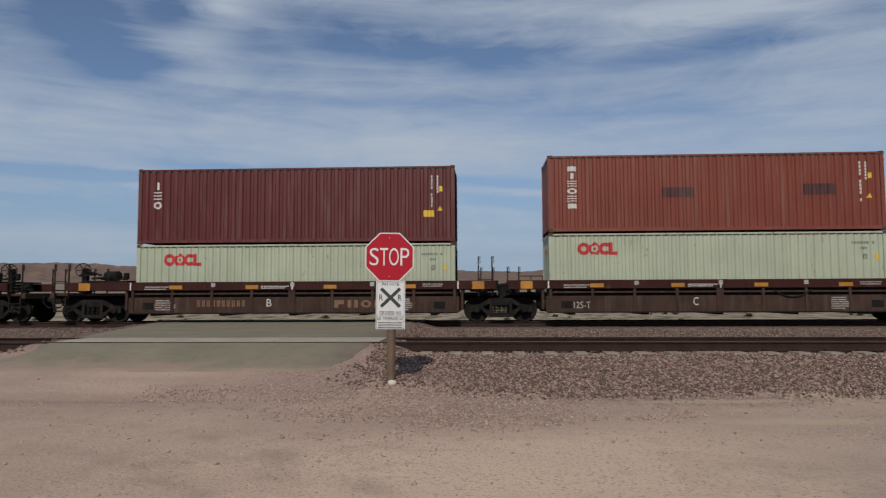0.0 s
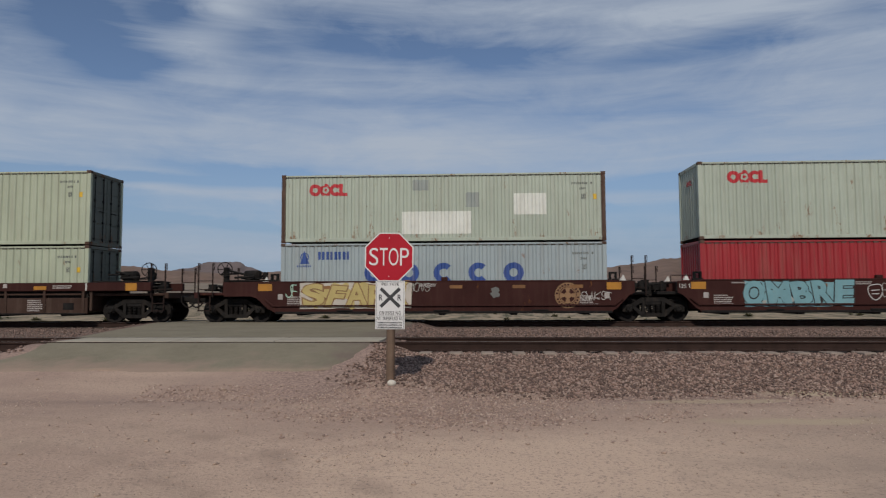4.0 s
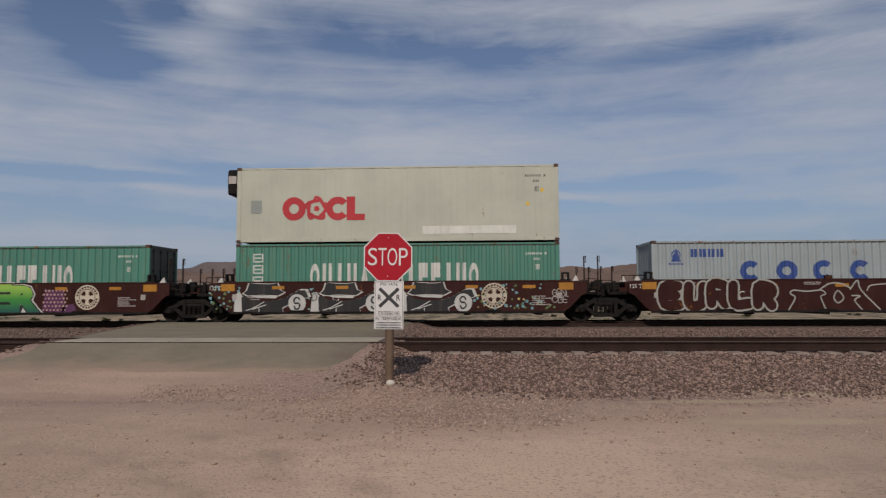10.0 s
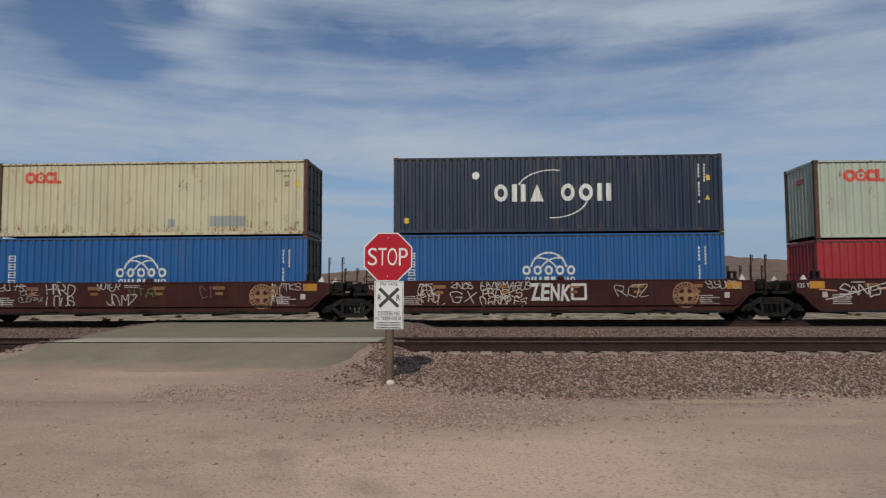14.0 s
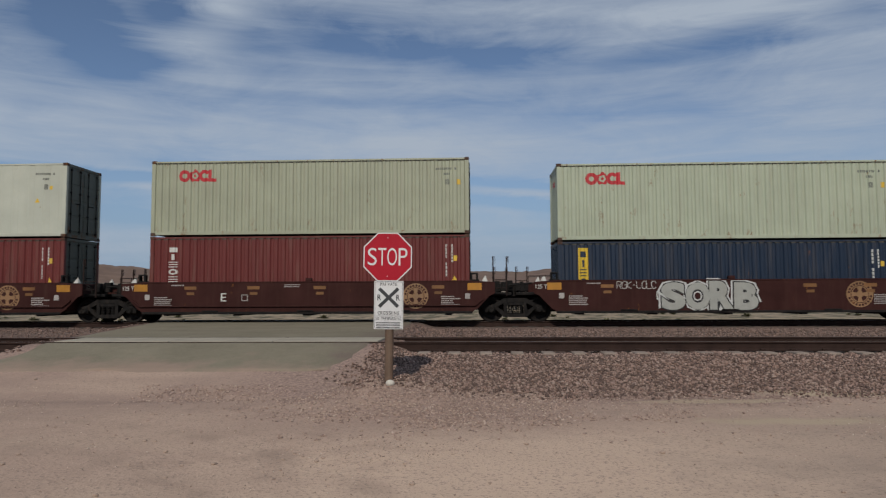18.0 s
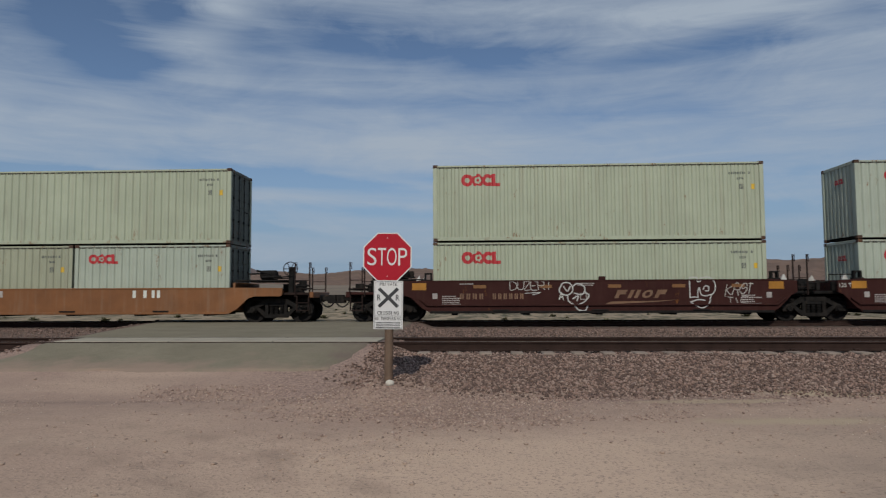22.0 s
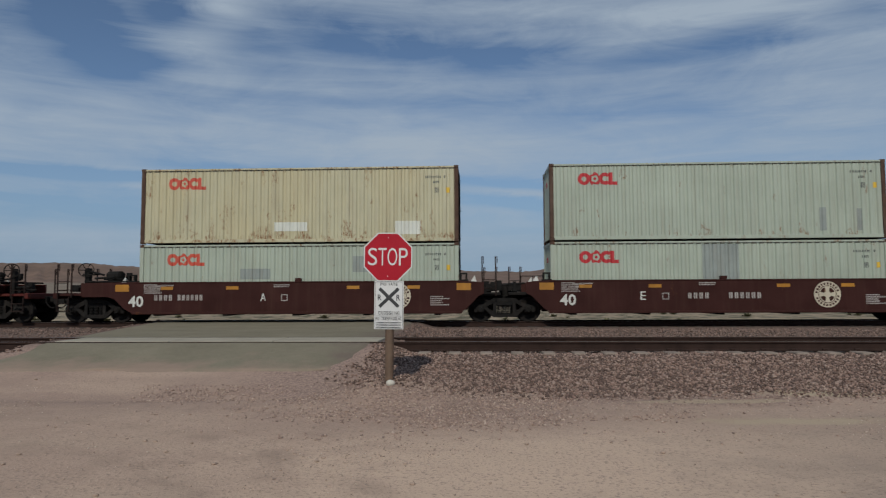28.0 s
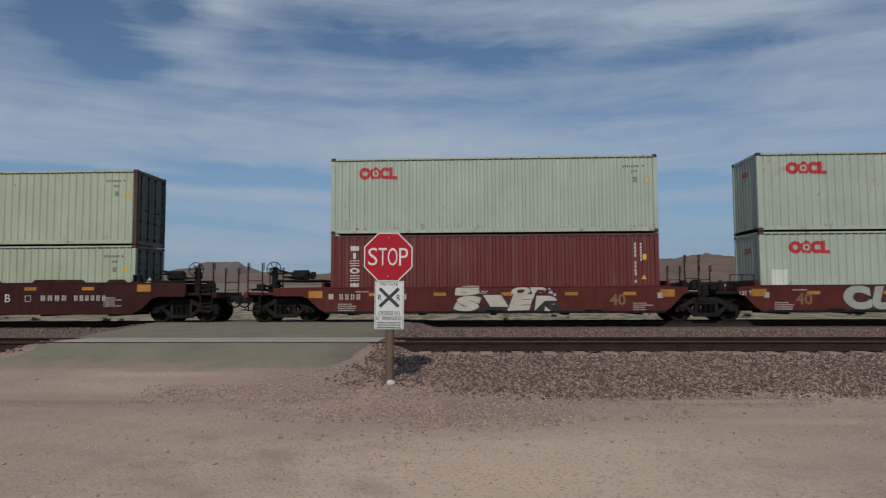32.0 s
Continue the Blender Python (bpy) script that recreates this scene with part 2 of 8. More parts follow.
LOGO_RED = paint("logo_red", (0.44, 0.024, 0.032), var=0.12, dirt=0.1)
LOGO_ORANGE = paint("logo_faded_red", (0.52, 0.075, 0.045), var=0.15, dirt=0.12)
LOGO_BLUE = paint("logo_blue", (0.022, 0.062, 0.235), var=0.12)
LOGO_YELLOW = paint("logo_yellow", (0.60, 0.40, 0.03), var=0.1)
# Dark colour that stands in for the shade in the rail hollows.
HOLLOW_SHADE = paint("hollow_shade", (0.055, 0.052, 0.042), rough=0.9, var=0.3)
INK = paint("stencil_ink", (0.10, 0.11, 0.10), var=0.2)


# ---- mesh helpers ----
GEO = {}


def box(bm, x0, x1, y0, y1, z0, z1, bev=0.0):
    c = [bm.verts.new(p) for p in ((x0, y0, z0), (x1, y0, z0), (x1, y1, z0), (x0, y1, z0), (x0, y0, z1), (x1, y0, z1), (x1, y1, z1), (x0, y1, z1))]
    fs = [bm.faces.new([c[i] for i in q]) for q in ((0, 3, 2, 1), (4, 5, 6, 7), (0, 1, 5, 4), (1, 2, 6, 5), (2, 3, 7, 6), (3, 0, 4, 7))]
    if bev:
        es = list({e for f in fs for e in f.edges})
        bmesh.ops.bevel(bm, geom=es, offset=bev, segments=1, affect="EDGES")
    return bm


def prism(bm, pts, y0, y1):
    """An outline in x and z, drawn out from y0 to y1."""
    area = sum(a[0] * b[1] - b[0] * a[1] for a, b in zip(pts, pts[1:] + pts[:1]))
    if area < 0:
        pts = pts[::-1]
    a = [bm.verts.new((x, y0, z)) for x, z in pts]
    b = [bm.verts.new((x, y1, z)) for x, z in pts]
    bm.faces.new(a)
    bm.faces.new(b[::-1])
    n = len(pts)
    for i in range(n):
        j = (i + 1) % n
        bm.faces.new((a[j], a[i], b[i], b[j]))
    return bm


def rod(bm, p, q, r, n=8):
    p, q = Vector(p), Vector(q)
    d = (q - p)
    m = Matrix.Translation((p + q) / 2) @ d.to_track_quat("Z", "Y").to_matrix().to_4x4()
    bmesh.ops.create_cone(bm, cap_ends=True, segments=n, radius1=r, radius2=r, depth=d.length, matrix=m)
    return bm


def lathe(bm, prof, n=24):
    """A profile of (y, r) pairs turned round the y axis."""
    rings = []
    for y, r in prof:
        rings.append([bm.verts.new((r * math.cos(2 * math.pi * i / n), y, r * math.sin(2 * math.pi * i / n))) for i in range(n)])
    for a, b in zip(rings, rings[1:]):
        for i in range(n):
            j = (i + 1) % n
            bm.faces.new((a[i], a[j], b[j], b[i]))
    bm.faces.new(rings[0][::-1])
    bm.faces.new(rings[-1])
    return bm


def shape(fn, *args, **kw):
    bm = bmesh.new()
    fn(bm, *args, **kw)
    return bm


def to_mesh(bm, name, material, smooth=False):
    bmesh.ops.recalc_face_normals(bm, faces=bm.faces[:])
    me = bpy.data.meshes.new(name)
    bm.to_mesh(me)
    bm.free()
    me.materials.append(material)
    if smooth:
        for p in me.polygons:
            p.use_smooth = True
    return me


# parts made of strokes too small to pick apart
FINE = {"painted_sign", "rail_slot_row", "stencil", "side_stencil", "graffiti_mural", "graffiti_dots", "side_marking", "fine_marking", "brake_rigging", "spring_nest", "graffiti_tag", "graffiti", "graffiti_edge"}


def part(name, bm, material, parent, label="", at=(0, 0, 0), turn=(0, 0, 0)):
    """Links a bmesh as one mesh object under a thing or a part."""
    ob = new(name, to_mesh(bm, name, material))
    ob.parent = parent
    ob.matrix_basis = pose(*at, *turn)
    return tagged(ob, label, kind="stuff" if name in FINE else "")


def shared(name, key, make, material, parent, label="", at=(0, 0, 0), turn=(0, 0, 0)):
    """The same, with the mesh built once for each key and material."""
    k = (key, material.name)
    if k not in GEO:
        GEO[k] = to_mesh(make(), name, material)
    ob = new(name, GEO[k])
    ob.parent = parent
    ob.matrix_basis = pose(*at, *turn)
    return tagged(ob, label, kind="stuff" if name in FINE else "")


def thing(name, label, category, group="", at=(0, 0, 0)):
    ob = new(name)
    ob.empty_display_size = 0.3
    ob.location = at
    return tagged(ob, label, category, group)


TEXTS = {}


def text_points(body, bold, shear, res=2):
    """Lettering as a mesh, with its corners, in the font's own units."""
    cu = bpy.data.curves.new("lettering", "FONT")
    cu.body, cu.extrude, cu.offset, cu.shear, cu.resolution_u = body, 0.01, bold, shear, res
    ob = bpy.data.objects.new("lettering", cu)
    scene.collection.objects.link(ob)
    bpy.context.view_layer.update()
    me = bpy.data.meshes.new_from_object(ob.evaluated_get(bpy.context.evaluated_depsgraph_get()))
    bpy.data.objects.remove(ob)
    co = np.empty(len(me.vertices) * 3)
    me.vertices.foreach_get("co", co)
    return me, co.reshape(-1, 3)


def letters(body, w, h, material, bold=0.0, thick=0.004, shear=0.0, swell=0.0):
    """A mesh of lettering that stands in x and z, faces -y, with its lower left corner at the origin. swell: spreads its strokes past that box."""
    key = (body, round(w, 3), round(h, 3), material.name, bold, shear, swell)
    if key in TEXTS:
        return TEXTS[key]
    res = 6 if len(body) == 1 and not swell else 2
    me, co = text_points(body, bold, shear, res)
    lo, hi = co.min(0), co.max(0)
    if swell:
        me, co = text_points(body, bold + swell, shear)
    out = (co - lo) / np.maximum(hi - lo, 1e-6)
    out = np.stack([out[:, 0] * w, -np.clip(out[:, 2], 0, 1) * thick, out[:, 1] * h], 1)
    me.vertices.foreach_set("co", out.ravel())
    me.materials.clear()
    me.materials.append(material)
    me.update()
    TEXTS[key] = me
    return me


def lettering(name, body, parent, x, y, z, w, h, material, bold=0.0, shear=0.0, label="", turn=(0, 0, 0), swell=0.0):
    ob = new(name, letters(body, w, h, material, bold, 0.004, shear, swell))
    ob.parent = parent
    ob.matrix_basis = pose(x, y, z, *turn)
    return tagged(ob, label, kind="stuff" if name in FINE else "")


def ring_into(bm, cx, cz, r0, r1, y0, y1, a0=0.0, a1=360.0, n=20):
    full = a1 - a0 >= 359.9
    k = n if full else n + 1
    vs = []
    for i in range(k):
        a = radians(a0 + (a1 - a0) * i / n)
        c, s = math.cos(a), math.sin(a)
        vs.append([bm.verts.new((cx + r * c, y, cz + r * s)) for r, y in ((r0, y0), (r1, y0), (r1, y1), (r0, y1))])
    for i in range(n):
        a, b = vs[i], vs[(i + 1) % k]
        for j in range(4):
            bm.faces.new((a[j], a[(j + 1) % 4], b[(j + 1) % 4], b[j]))
    if not full:
        bm.faces.new(vs[0])
        bm.faces.new(vs[-1][::-1])
    return bm


def bars_into(bm, x, z, w, h, count, fill=0.62, y0=-0.004, y1=0.0, split=1):
    """A row of plain upright bars of the size of lettering."""
    step = w / count
    for i in range(count):
        for k in range(split):
            a = x + i * step + k * step * fill / split * 1.12
            box(bm, a, a + step * fill / split * (1.0 if split == 1 else 0.8), y0, y1, z, z + h)
    return bm


# ---- shipping containers ----
LEN, WID, STD, HIGH = 12.192, 2.438, 2.591, 2.896


def corrugated(length, hgt, depth=0.042, period=0.278):
    """A corrugated wall in x and z, its ridges at y = 0 and its troughs behind."""
    bm = bmesh.new()
    n = int(length / period)
    p = length / n
    xs = []
    for i in range(n):
        x = -length / 2 + i * p
        xs += [(x, depth), (x + 0.30 * p, depth), (x + 0.43 * p, 0.0), (x + 0.87 * p, 0.0)]
    xs.append((length / 2, depth))
    a = [bm.verts.new((x, y, 0)) for x, y in xs]
    b = [bm.verts.new((x, y, hgt)) for x, y in xs]
    c = [bm.verts.new((x, y + 0.006, 0)) for x, y in xs]
    d = [bm.verts.new((x, y + 0.006, hgt)) for x, y in xs]
    for i in range(len(xs) - 1):
        bm.faces.new((a[i], a[i + 1], b[i + 1], b[i]))
        bm.faces.new((c[i + 1], c[i], d[i], d[i + 1]))
    bm.faces.new((a[0], b[0], d[0], c[0]))
    bm.faces.new((a[-1], c[-1], d[-1], b[-1]))
    return bm


def ribbed_flat(length, hgt):
    """A flat insulated wall with shallow ribs."""
    n = int(length / 0.62)
    p = length / n
    pts = [(-length / 2, 0.05), (-length / 2, 0.012)]
    for i in range(n):
        x = -length / 2 + (i + 0.5) * p
        pts += [(x - 0.21, 0.012), (x - 0.19, 0.004), (x + 0.19, 0.004), (x + 0.21, 0.012)]
    pts += [(length / 2, 0.012), (length / 2, 0.05)]
    bm = bmesh.new()
    a = [bm.verts.new((x, y, 0)) for x, y in pts]
    b = [bm.verts.new((x, y, hgt)) for x, y in pts]
    for i in range(len(pts)):
        j = (i + 1) % len(pts)
        bm.faces.new((a[i], a[j], b[j], b[i]))
    bm.faces.new(a)
    bm.faces.new(b[::-1])
    return bm


def casting():
    bm = shape(box, -0.089, 0.089, -0.081, 0.081, 0, 0.118, 0.012)
    ring_into(bm, 0.0, 0.06, 0.026, 0.044, -0.087, -0.078, n=10)
    return bm


def top_rail(length):
    return shape(box, -length / 2, length / 2, 0.0, 0.06, 0, 0.06)


def rail_shade_blocks(length):
    """Dark blocks painting shade into the hollows of the corrugation under the top rail."""
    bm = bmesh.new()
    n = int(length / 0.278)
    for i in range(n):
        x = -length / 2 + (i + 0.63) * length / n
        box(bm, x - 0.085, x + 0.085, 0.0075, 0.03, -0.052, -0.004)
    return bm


def door_leaf(hgt):
    bm = shape(box, -0.58, 0.58, 0.02, 0.06, 0, hgt)
    k = 4
    for i in range(k):
        z0 = 0.08 + i * (hgt - 0.16) / k
        box(bm, -0.54, 0.54, 0.0, 0.02, z0 + 0.05, z0 + (hgt - 0.16) / k - 0.05, 0.01)
    return bm


def lock_bar(hgt):
    bm = shape(rod, (0, 0, 0.03), (0, 0, hgt - 0.03), 0.017)
    for z in (0.12, hgt * 0.3, hgt * 0.62, hgt - 0.12):
        box(bm, -0.04, 0.04, -0.022, 0.03, z - 0.03, z + 0.03)
    return bm


def lock_handle():
    return shape(box, -0.02, 0.34, -0.025, 0.0, -0.018, 0.018, 0.005)


def code_marks(high):
    """Plain bars in place of the owner's code, the size code and the weights."""
    bm = bmesh.new()
    bars_into(bm, 0.0, 0.0, 0.62, 0.085, 8, 0.55)
    box(bm, 0.70, 0.76, -0.004, 0, 0, 0.085)
    bars_into(bm, 0.30, -0.20, 0.24, 0.085, 4, 0.6)
    bars_into(bm, 0.36, -0.56, 0.16, 0.20, 3, 0.6)
    return bm


def upright_codes(h):
    bm = bmesh.new()
    for k in range(11):
        if k % 5 != 4:
            box(bm, 0, 0.055, -0.004, 0, h - (k + 1) * h / 11, h - k * h / 11 - 0.03)
    for k in range(6):
        box(bm, 0.22, 0.275, -0.004, 0, h - (k + 1) * h / 13, h - k * h / 13 - 0.03)
    return bm


def rings_logo(w, h):
    """Four plain shapes in a row: a ring, a ring round a hub, a ring and a corner bar."""
    bm = bmesh.new()
    r1 = h * 0.5
    r0 = r1 * 0.42
    ring_into(bm, r1, r1, r0, r1, -0.004, 0, n=18)
    c2 = r1 + w * 0.275
    ring_into(bm, c2, r1, r1 * 0.66, r1 * 1.02, -0.004, 0, n=5)
    ring_into(bm, c2, r1, 0.001, r1 * 0.26, -0.004, 0, n=5)
    for i in range(5):
        a = radians(90 + 72 * i)
        ring_into(bm, c2 + r1 * 0.8 * math.cos(a), r1 + r1 * 0.8 * math.sin(a), r1 * 0.1, r1 * 0.3, -0.005, 0, n=8)
    c3 = r1 + w * 0.53
    ring_into(bm, c3, r1, r0, r1, -0.0045, 0, 38, 322, n=16)
    box(bm, w * 0.78, w * 0.88, -0.0035, 0, 0, h)
    box(bm, w * 0.80, w, -0.0042, 0, 0, h * 0.27)
    return bm


def blocks_logo(w, h, groups, split=2, fill=0.72):
    """Plain rings, bars and wedges in groups, in place of a company's name. groups: one word of o, u, i, t or b a group."""
    bm = bmesh.new()
    total = sum(len(g) for g in groups) + 0.7 * (len(groups) - 1)
    step = w / total
    x = 0.0
    for g in groups:
        for c in g:
            a = step * 0.76
            if c == "o":
                old = set(bm.verts)
                ring_into(bm, 0, 0, 0.50, 1.0, -0.004, 0, n=14)
                for v in set(bm.verts) - old:
                    v.co.x, v.co.z = x + a / 2 + v.co.x * a / 2, h / 2 + v.co.z * h / 2
            elif c == "u":
                box(bm, x, x + a * 0.36, -0.004, 0, 0, h)
                box(bm, x + a * 0.64, x + a, -0.004, 0, 0, h)
            elif c == "t":
                prism(bm, [(x, 0), (x + a, 0), (x + a / 2, h)], -0.004, 0)
            elif c == "i":
                box(bm, x + a * 0.3, x + a * 0.7, -0.004, 0, 0, h)
            else:
                box(bm, x, x + a * 0.4, -0.004, 0, 0, h)
                box(bm, x + a * 0.4, x + a * 0.95, -0.0036, 0, h * 0.45, h)
            x += step
        x += 0.7 * step
    return bm


def stack_logo(w, h, kinds):
    """Plain shapes in a column, in place of a company's name. kinds: o a ring, i a post, e three bars, s a solid block, g a barred frame."""
    bm = bmesh.new()
    step = h / len(kinds)
    for i, c in enumerate(kinds):
        z, k = h - (i + 1) * step + step * 0.12, step * 0.78
        if c == "o":
            old = set(bm.verts)
            ring_into(bm, 0, 0, 0.5, 1.0, -0.004, 0, n=12)
            for v in set(bm.verts) - old:
                v.co.x, v.co.z = w / 2 + v.co.x * w / 2, z + k / 2 + v.co.z * k / 2
        elif c == "i":
            box(bm, w * 0.34, w * 0.66, -0.004, 0, z, z + k)
        elif c == "s":
            box(bm, w * 0.06, w * 0.94, -0.004, 0, z + k * 0.08, z + k * 0.9)
        else:
            for q in (0.0, 0.42, 0.84):
                box(bm, 0, w, -0.004, 0, z + k * q, z + k * (q + 0.15))
            if c == "g":
                for q in (0.0, 0.86):
                    box(bm, w * q, w * (q + 0.14), -0.0042, 0, z, z + k)
    return bm


def globe_logo(w):
    bm = bmesh.new()
    c = w / 2
    ring_into(bm, c, 0.0, w * 0.34, w * 0.375, -0.004, 0, 12, 168, n=18)
    ring_into(bm, c + w * 0.2, -w * 0.16, w * 0.40, w * 0.43, -0.0045, 0, 78, 148, n=10)
    ring_into(bm, c - w * 0.2, -w * 0.16, w * 0.40, w * 0.43, -0.005, 0, 32, 102, n=10)
    return bm


def swoosh(a0, a1, r, squash):
    bm = shape(ring_into, 0, 0, r * 0.955, r, -0.004, 0, a0, a1, n=16)
    for v in bm.verts:
        v.co.z *= squash
    return bm


def triangle_sign():
    return shape(prism, [(0, 0), (0.19, 0), (0.095, 0.17)], -0.004, 0)


def flat_patch(w, h, off=0.004):
    return shape(box, 0, w, -off, 0, 0, h)


def container(spec, x_left, z, group):
    """A steel box. spec: kind of box, its paint and what is painted on it."""
    length = spec.get("length", LEN)
    hgt = spec["h"]
    col = spec["paint"]
    reefer = spec.get("reefer", False)
    t = thing("refrigerated_container" if reefer else "shipping_container", spec["label"], "shipping container", group, (x_left + length / 2, TRACK_Y, z))
    hx, hy = length / 2, WID / 2
    wall_h = hgt - 0.24
    wall = (lambda: ribbed_flat(length - 0.3, wall_h)) if reefer else (lambda: corrugated(length - 0.3, wall_h))
    wkey = ("wall", reefer, length, hgt)
    shared("side_wall", wkey, wall, col, t, at=(0, -hy + 0.012, 0.15))
    shared("side_wall", wkey, wall, col, t, at=(0, hy - 0.012, 0.15), turn=(0, 0, 180))
    for sy, tz in ((-1, 0), (1, 180)):
        shared("top_rail", ("toprail", length), lambda: top_rail(length - 0.3), col, t, at=(0, sy * (hy - 0.004), hgt - 0.085), turn=(0, 0, tz))
        shared("bottom_rail", ("botrail", length), lambda: shape(box, -length / 2 + 0.15, length / 2 - 0.15, -0.03, 0.03, 0, 0.125, 0.008), spec.get("rail_paint", col), t,
               at=(0, sy * (hy - 0.040), 0.034))
    if not reefer:
        shared("rail_slot_row", ("rail_shade", length), lambda: rail_shade_blocks(length - 0.3), HOLLOW_SHADE, t, at=(0, -hy + 0.004, hgt - 0.085))
    pm = RUSTY if spec.get("rust_posts") else col
    for sx in (-1, 1):
        for sy in (-1, 1):
            shared("corner_post", ("post", hgt), lambda: shape(box, -0.075, 0.075, -0.07, 0.07, 0.118, hgt - 0.118, 0.01), pm, t, at=(sx * (hx - 0.08), sy * (hy - 0.074), 0))
            for zz in (0.0, hgt - 0.118):
                shared("corner_casting", "casting", casting, spec.get("cast", RUSTY), t, at=(sx * (hx - 0.089), sy * (hy - 0.081), zz), turn=(0, 0, 0 if sy < 0 else 180))
    shared("roof", ("roof", length), lambda: shape(box, -length / 2 + 0.15, length / 2 - 0.15, -WID / 2 + 0.06, WID / 2 - 0.06, -0.045, -0.02), col, t, at=(0, 0, hgt))
    shared("underframe", ("under", length), lambda: shape(box, -length / 2 + 0.16, length / 2 - 0.16, -WID / 2 + 0.07, WID / 2 - 0.07, 0.04, 0.16), BLACK, t)
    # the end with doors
    dm = spec.get("door_paint", DOOR_SHADED)
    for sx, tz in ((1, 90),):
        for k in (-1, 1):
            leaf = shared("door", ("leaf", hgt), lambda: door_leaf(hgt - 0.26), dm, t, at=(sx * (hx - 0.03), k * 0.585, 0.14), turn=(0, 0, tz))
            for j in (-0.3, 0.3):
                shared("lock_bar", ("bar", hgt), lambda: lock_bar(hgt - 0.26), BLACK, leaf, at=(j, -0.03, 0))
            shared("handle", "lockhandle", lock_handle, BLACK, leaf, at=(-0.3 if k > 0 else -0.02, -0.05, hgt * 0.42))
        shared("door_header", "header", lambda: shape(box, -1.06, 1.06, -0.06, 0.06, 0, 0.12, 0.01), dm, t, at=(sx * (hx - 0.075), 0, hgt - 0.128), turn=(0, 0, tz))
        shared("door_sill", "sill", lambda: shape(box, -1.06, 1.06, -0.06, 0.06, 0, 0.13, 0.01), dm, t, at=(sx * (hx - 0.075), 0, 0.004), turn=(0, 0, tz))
    # the closed end
    if reefer:
        part("machinery_frame", shape(box, -1.06, 1.06, 0.0, 0.3, 0.15, hgt - 0.14, 0.02), BLACK, t, at=(-hx + 0.06, 0, 0), turn=(0, 0, -90))
        part("fan_grille", shape(ring_into, 0, 0, 0.28, 0.36, -0.03, 0.01, n=18), INK, t, at=(-hx + 0.05, 0.4, hgt * 0.55), turn=(0, 0, -90))
        part("fan_grille", shape(ring_into, 0, 0, 0.28, 0.36, -0.03, 0.01, n=18), INK, t, at=(-hx + 0.05, -0.4, hgt * 0.55), turn=(0, 0, -90))
        part("control_panel", shape(box, -0.25, 0.25, -0.05, 0.0, 0, 0.4, 0.01), GREYWHITE, t, at=(-hx + 0.05, -0.5, hgt * 0.26), turn=(0, 0, -90))
        gen = part("generator", shape(box, -1.12, 1.12, -0.40, 0.0, -1.02, -0.05, 0.06), BLACK, t, "black clip-on diesel generator box", at=(-hx - 0.005, 0, hgt), turn=(0, 0, -90))
        part("vent", shape(box, -0.95, -0.1, -0.02, 0.0, -0.8, -0.25, 0.005), GREYWHITE, gen, at=(0, -0.402, 0))
        part("exhaust", shape(box, 0.3, 0.8, -0.03, 0.0, -0.95, -0.35, 0.01), INK, gen, at=(0, -0.402, 0))
        part("side_vent", shape(box, -0.30, 0.0, -0.02, 0.0, -0.3, 0.0, 0.005), GREYWHITE, gen, "pale louvred vent", at=(1.123, -0.05, -0.3), turn=(0, 0, 90))
        part("side_vent", shape(box, -0.28, -0.04, -0.02, 0.0, -0.34, 0.0, 0.005), INK, gen, "pale louvred vent", at=(-1.122, -0.36, -0.12), turn=(0, 0, -90))
    else:
        ew = spec.get("end_paint", col)
        shared("end_wall", ("end", hgt), lambda: corrugated(2.16, hgt - 0.24, 0.045, 0.27), ew, t, at=(-hx + 0.03, 0, 0.12), turn=(0, 0, -90))
        shared("end_rail", "header", lambda: shape(box, -1.06, 1.06, -0.06, 0.06, 0, 0.12, 0.01), col, t, at=(-hx + 0.075, 0, hgt - 0.126), turn=(0, 0, -90))
        if spec.get("logo") == "rings":
            part("end_logo", rings_logo(0.62, 0.2), LOGO_RED, t, "small red painted emblem", at=(-hx + 0.02, 0.25, hgt - 0.75), turn=(0, 0, -90))
    face = -hy + 0.002
    decorate(spec, t, length, hgt, face)
    return t


def groove(length, period=0.278):
    """The creases of a corrugated wall along x, with their depths."""
    n = int((length - 0.3) / period)
    p = (length - 0.3) / n
    out = []
    for i in range(n):
        x = -(length - 0.3) / 2 + i * p
        out += [(x, 0.042), (x + 0.30 * p, 0.042), (x + 0.43 * p, 0.0), (x + 0.87 * p, 0.0)]
    out.append(((length - 0.3) / 2, 0.042))
    return out


def decal(name, key, make, material, parent, label, at, length, plain):
    """Paint on a container's side: a thin shape that follows the corrugation."""
    k = (key, material.name, length, plain, round(at[0], 3), round(at[2], 3))
    if key is None or k not in GEO:
        bm = make()
        bmesh.ops.translate(bm, verts=bm.verts[:], vec=(at[0], 0, at[2]))
        if not plain:
            creases = groove(length)
            lo, hi = min(v.co.x for v in bm.verts), max(v.co.x for v in bm.verts)
            for x, _ in creases:
                if lo < x < hi:
                    bmesh.ops.bisect_plane(bm, geom=bm.verts[:] + bm.edges[:] + bm.faces[:], plane_co=(x, 0, 0), plane_no=(1, 0, 0))
            cx, cy = [c[0] for c in creases], [c[1] for c in creases]
            for v in bm.verts:
                v.co.y += float(np.interp(v.co.x, cx, cy))
        bmesh.ops.translate(bm, verts=bm.verts[:], vec=(0, at[1] + (0.009 if not plain else 0.012), 0))
        me = to_mesh(bm, name, material)
        GEO[k] = me
    ob = new(name, GEO[k])
    ob.parent = parent
    return tagged(ob, label, kind="stuff" if name in FINE else "")


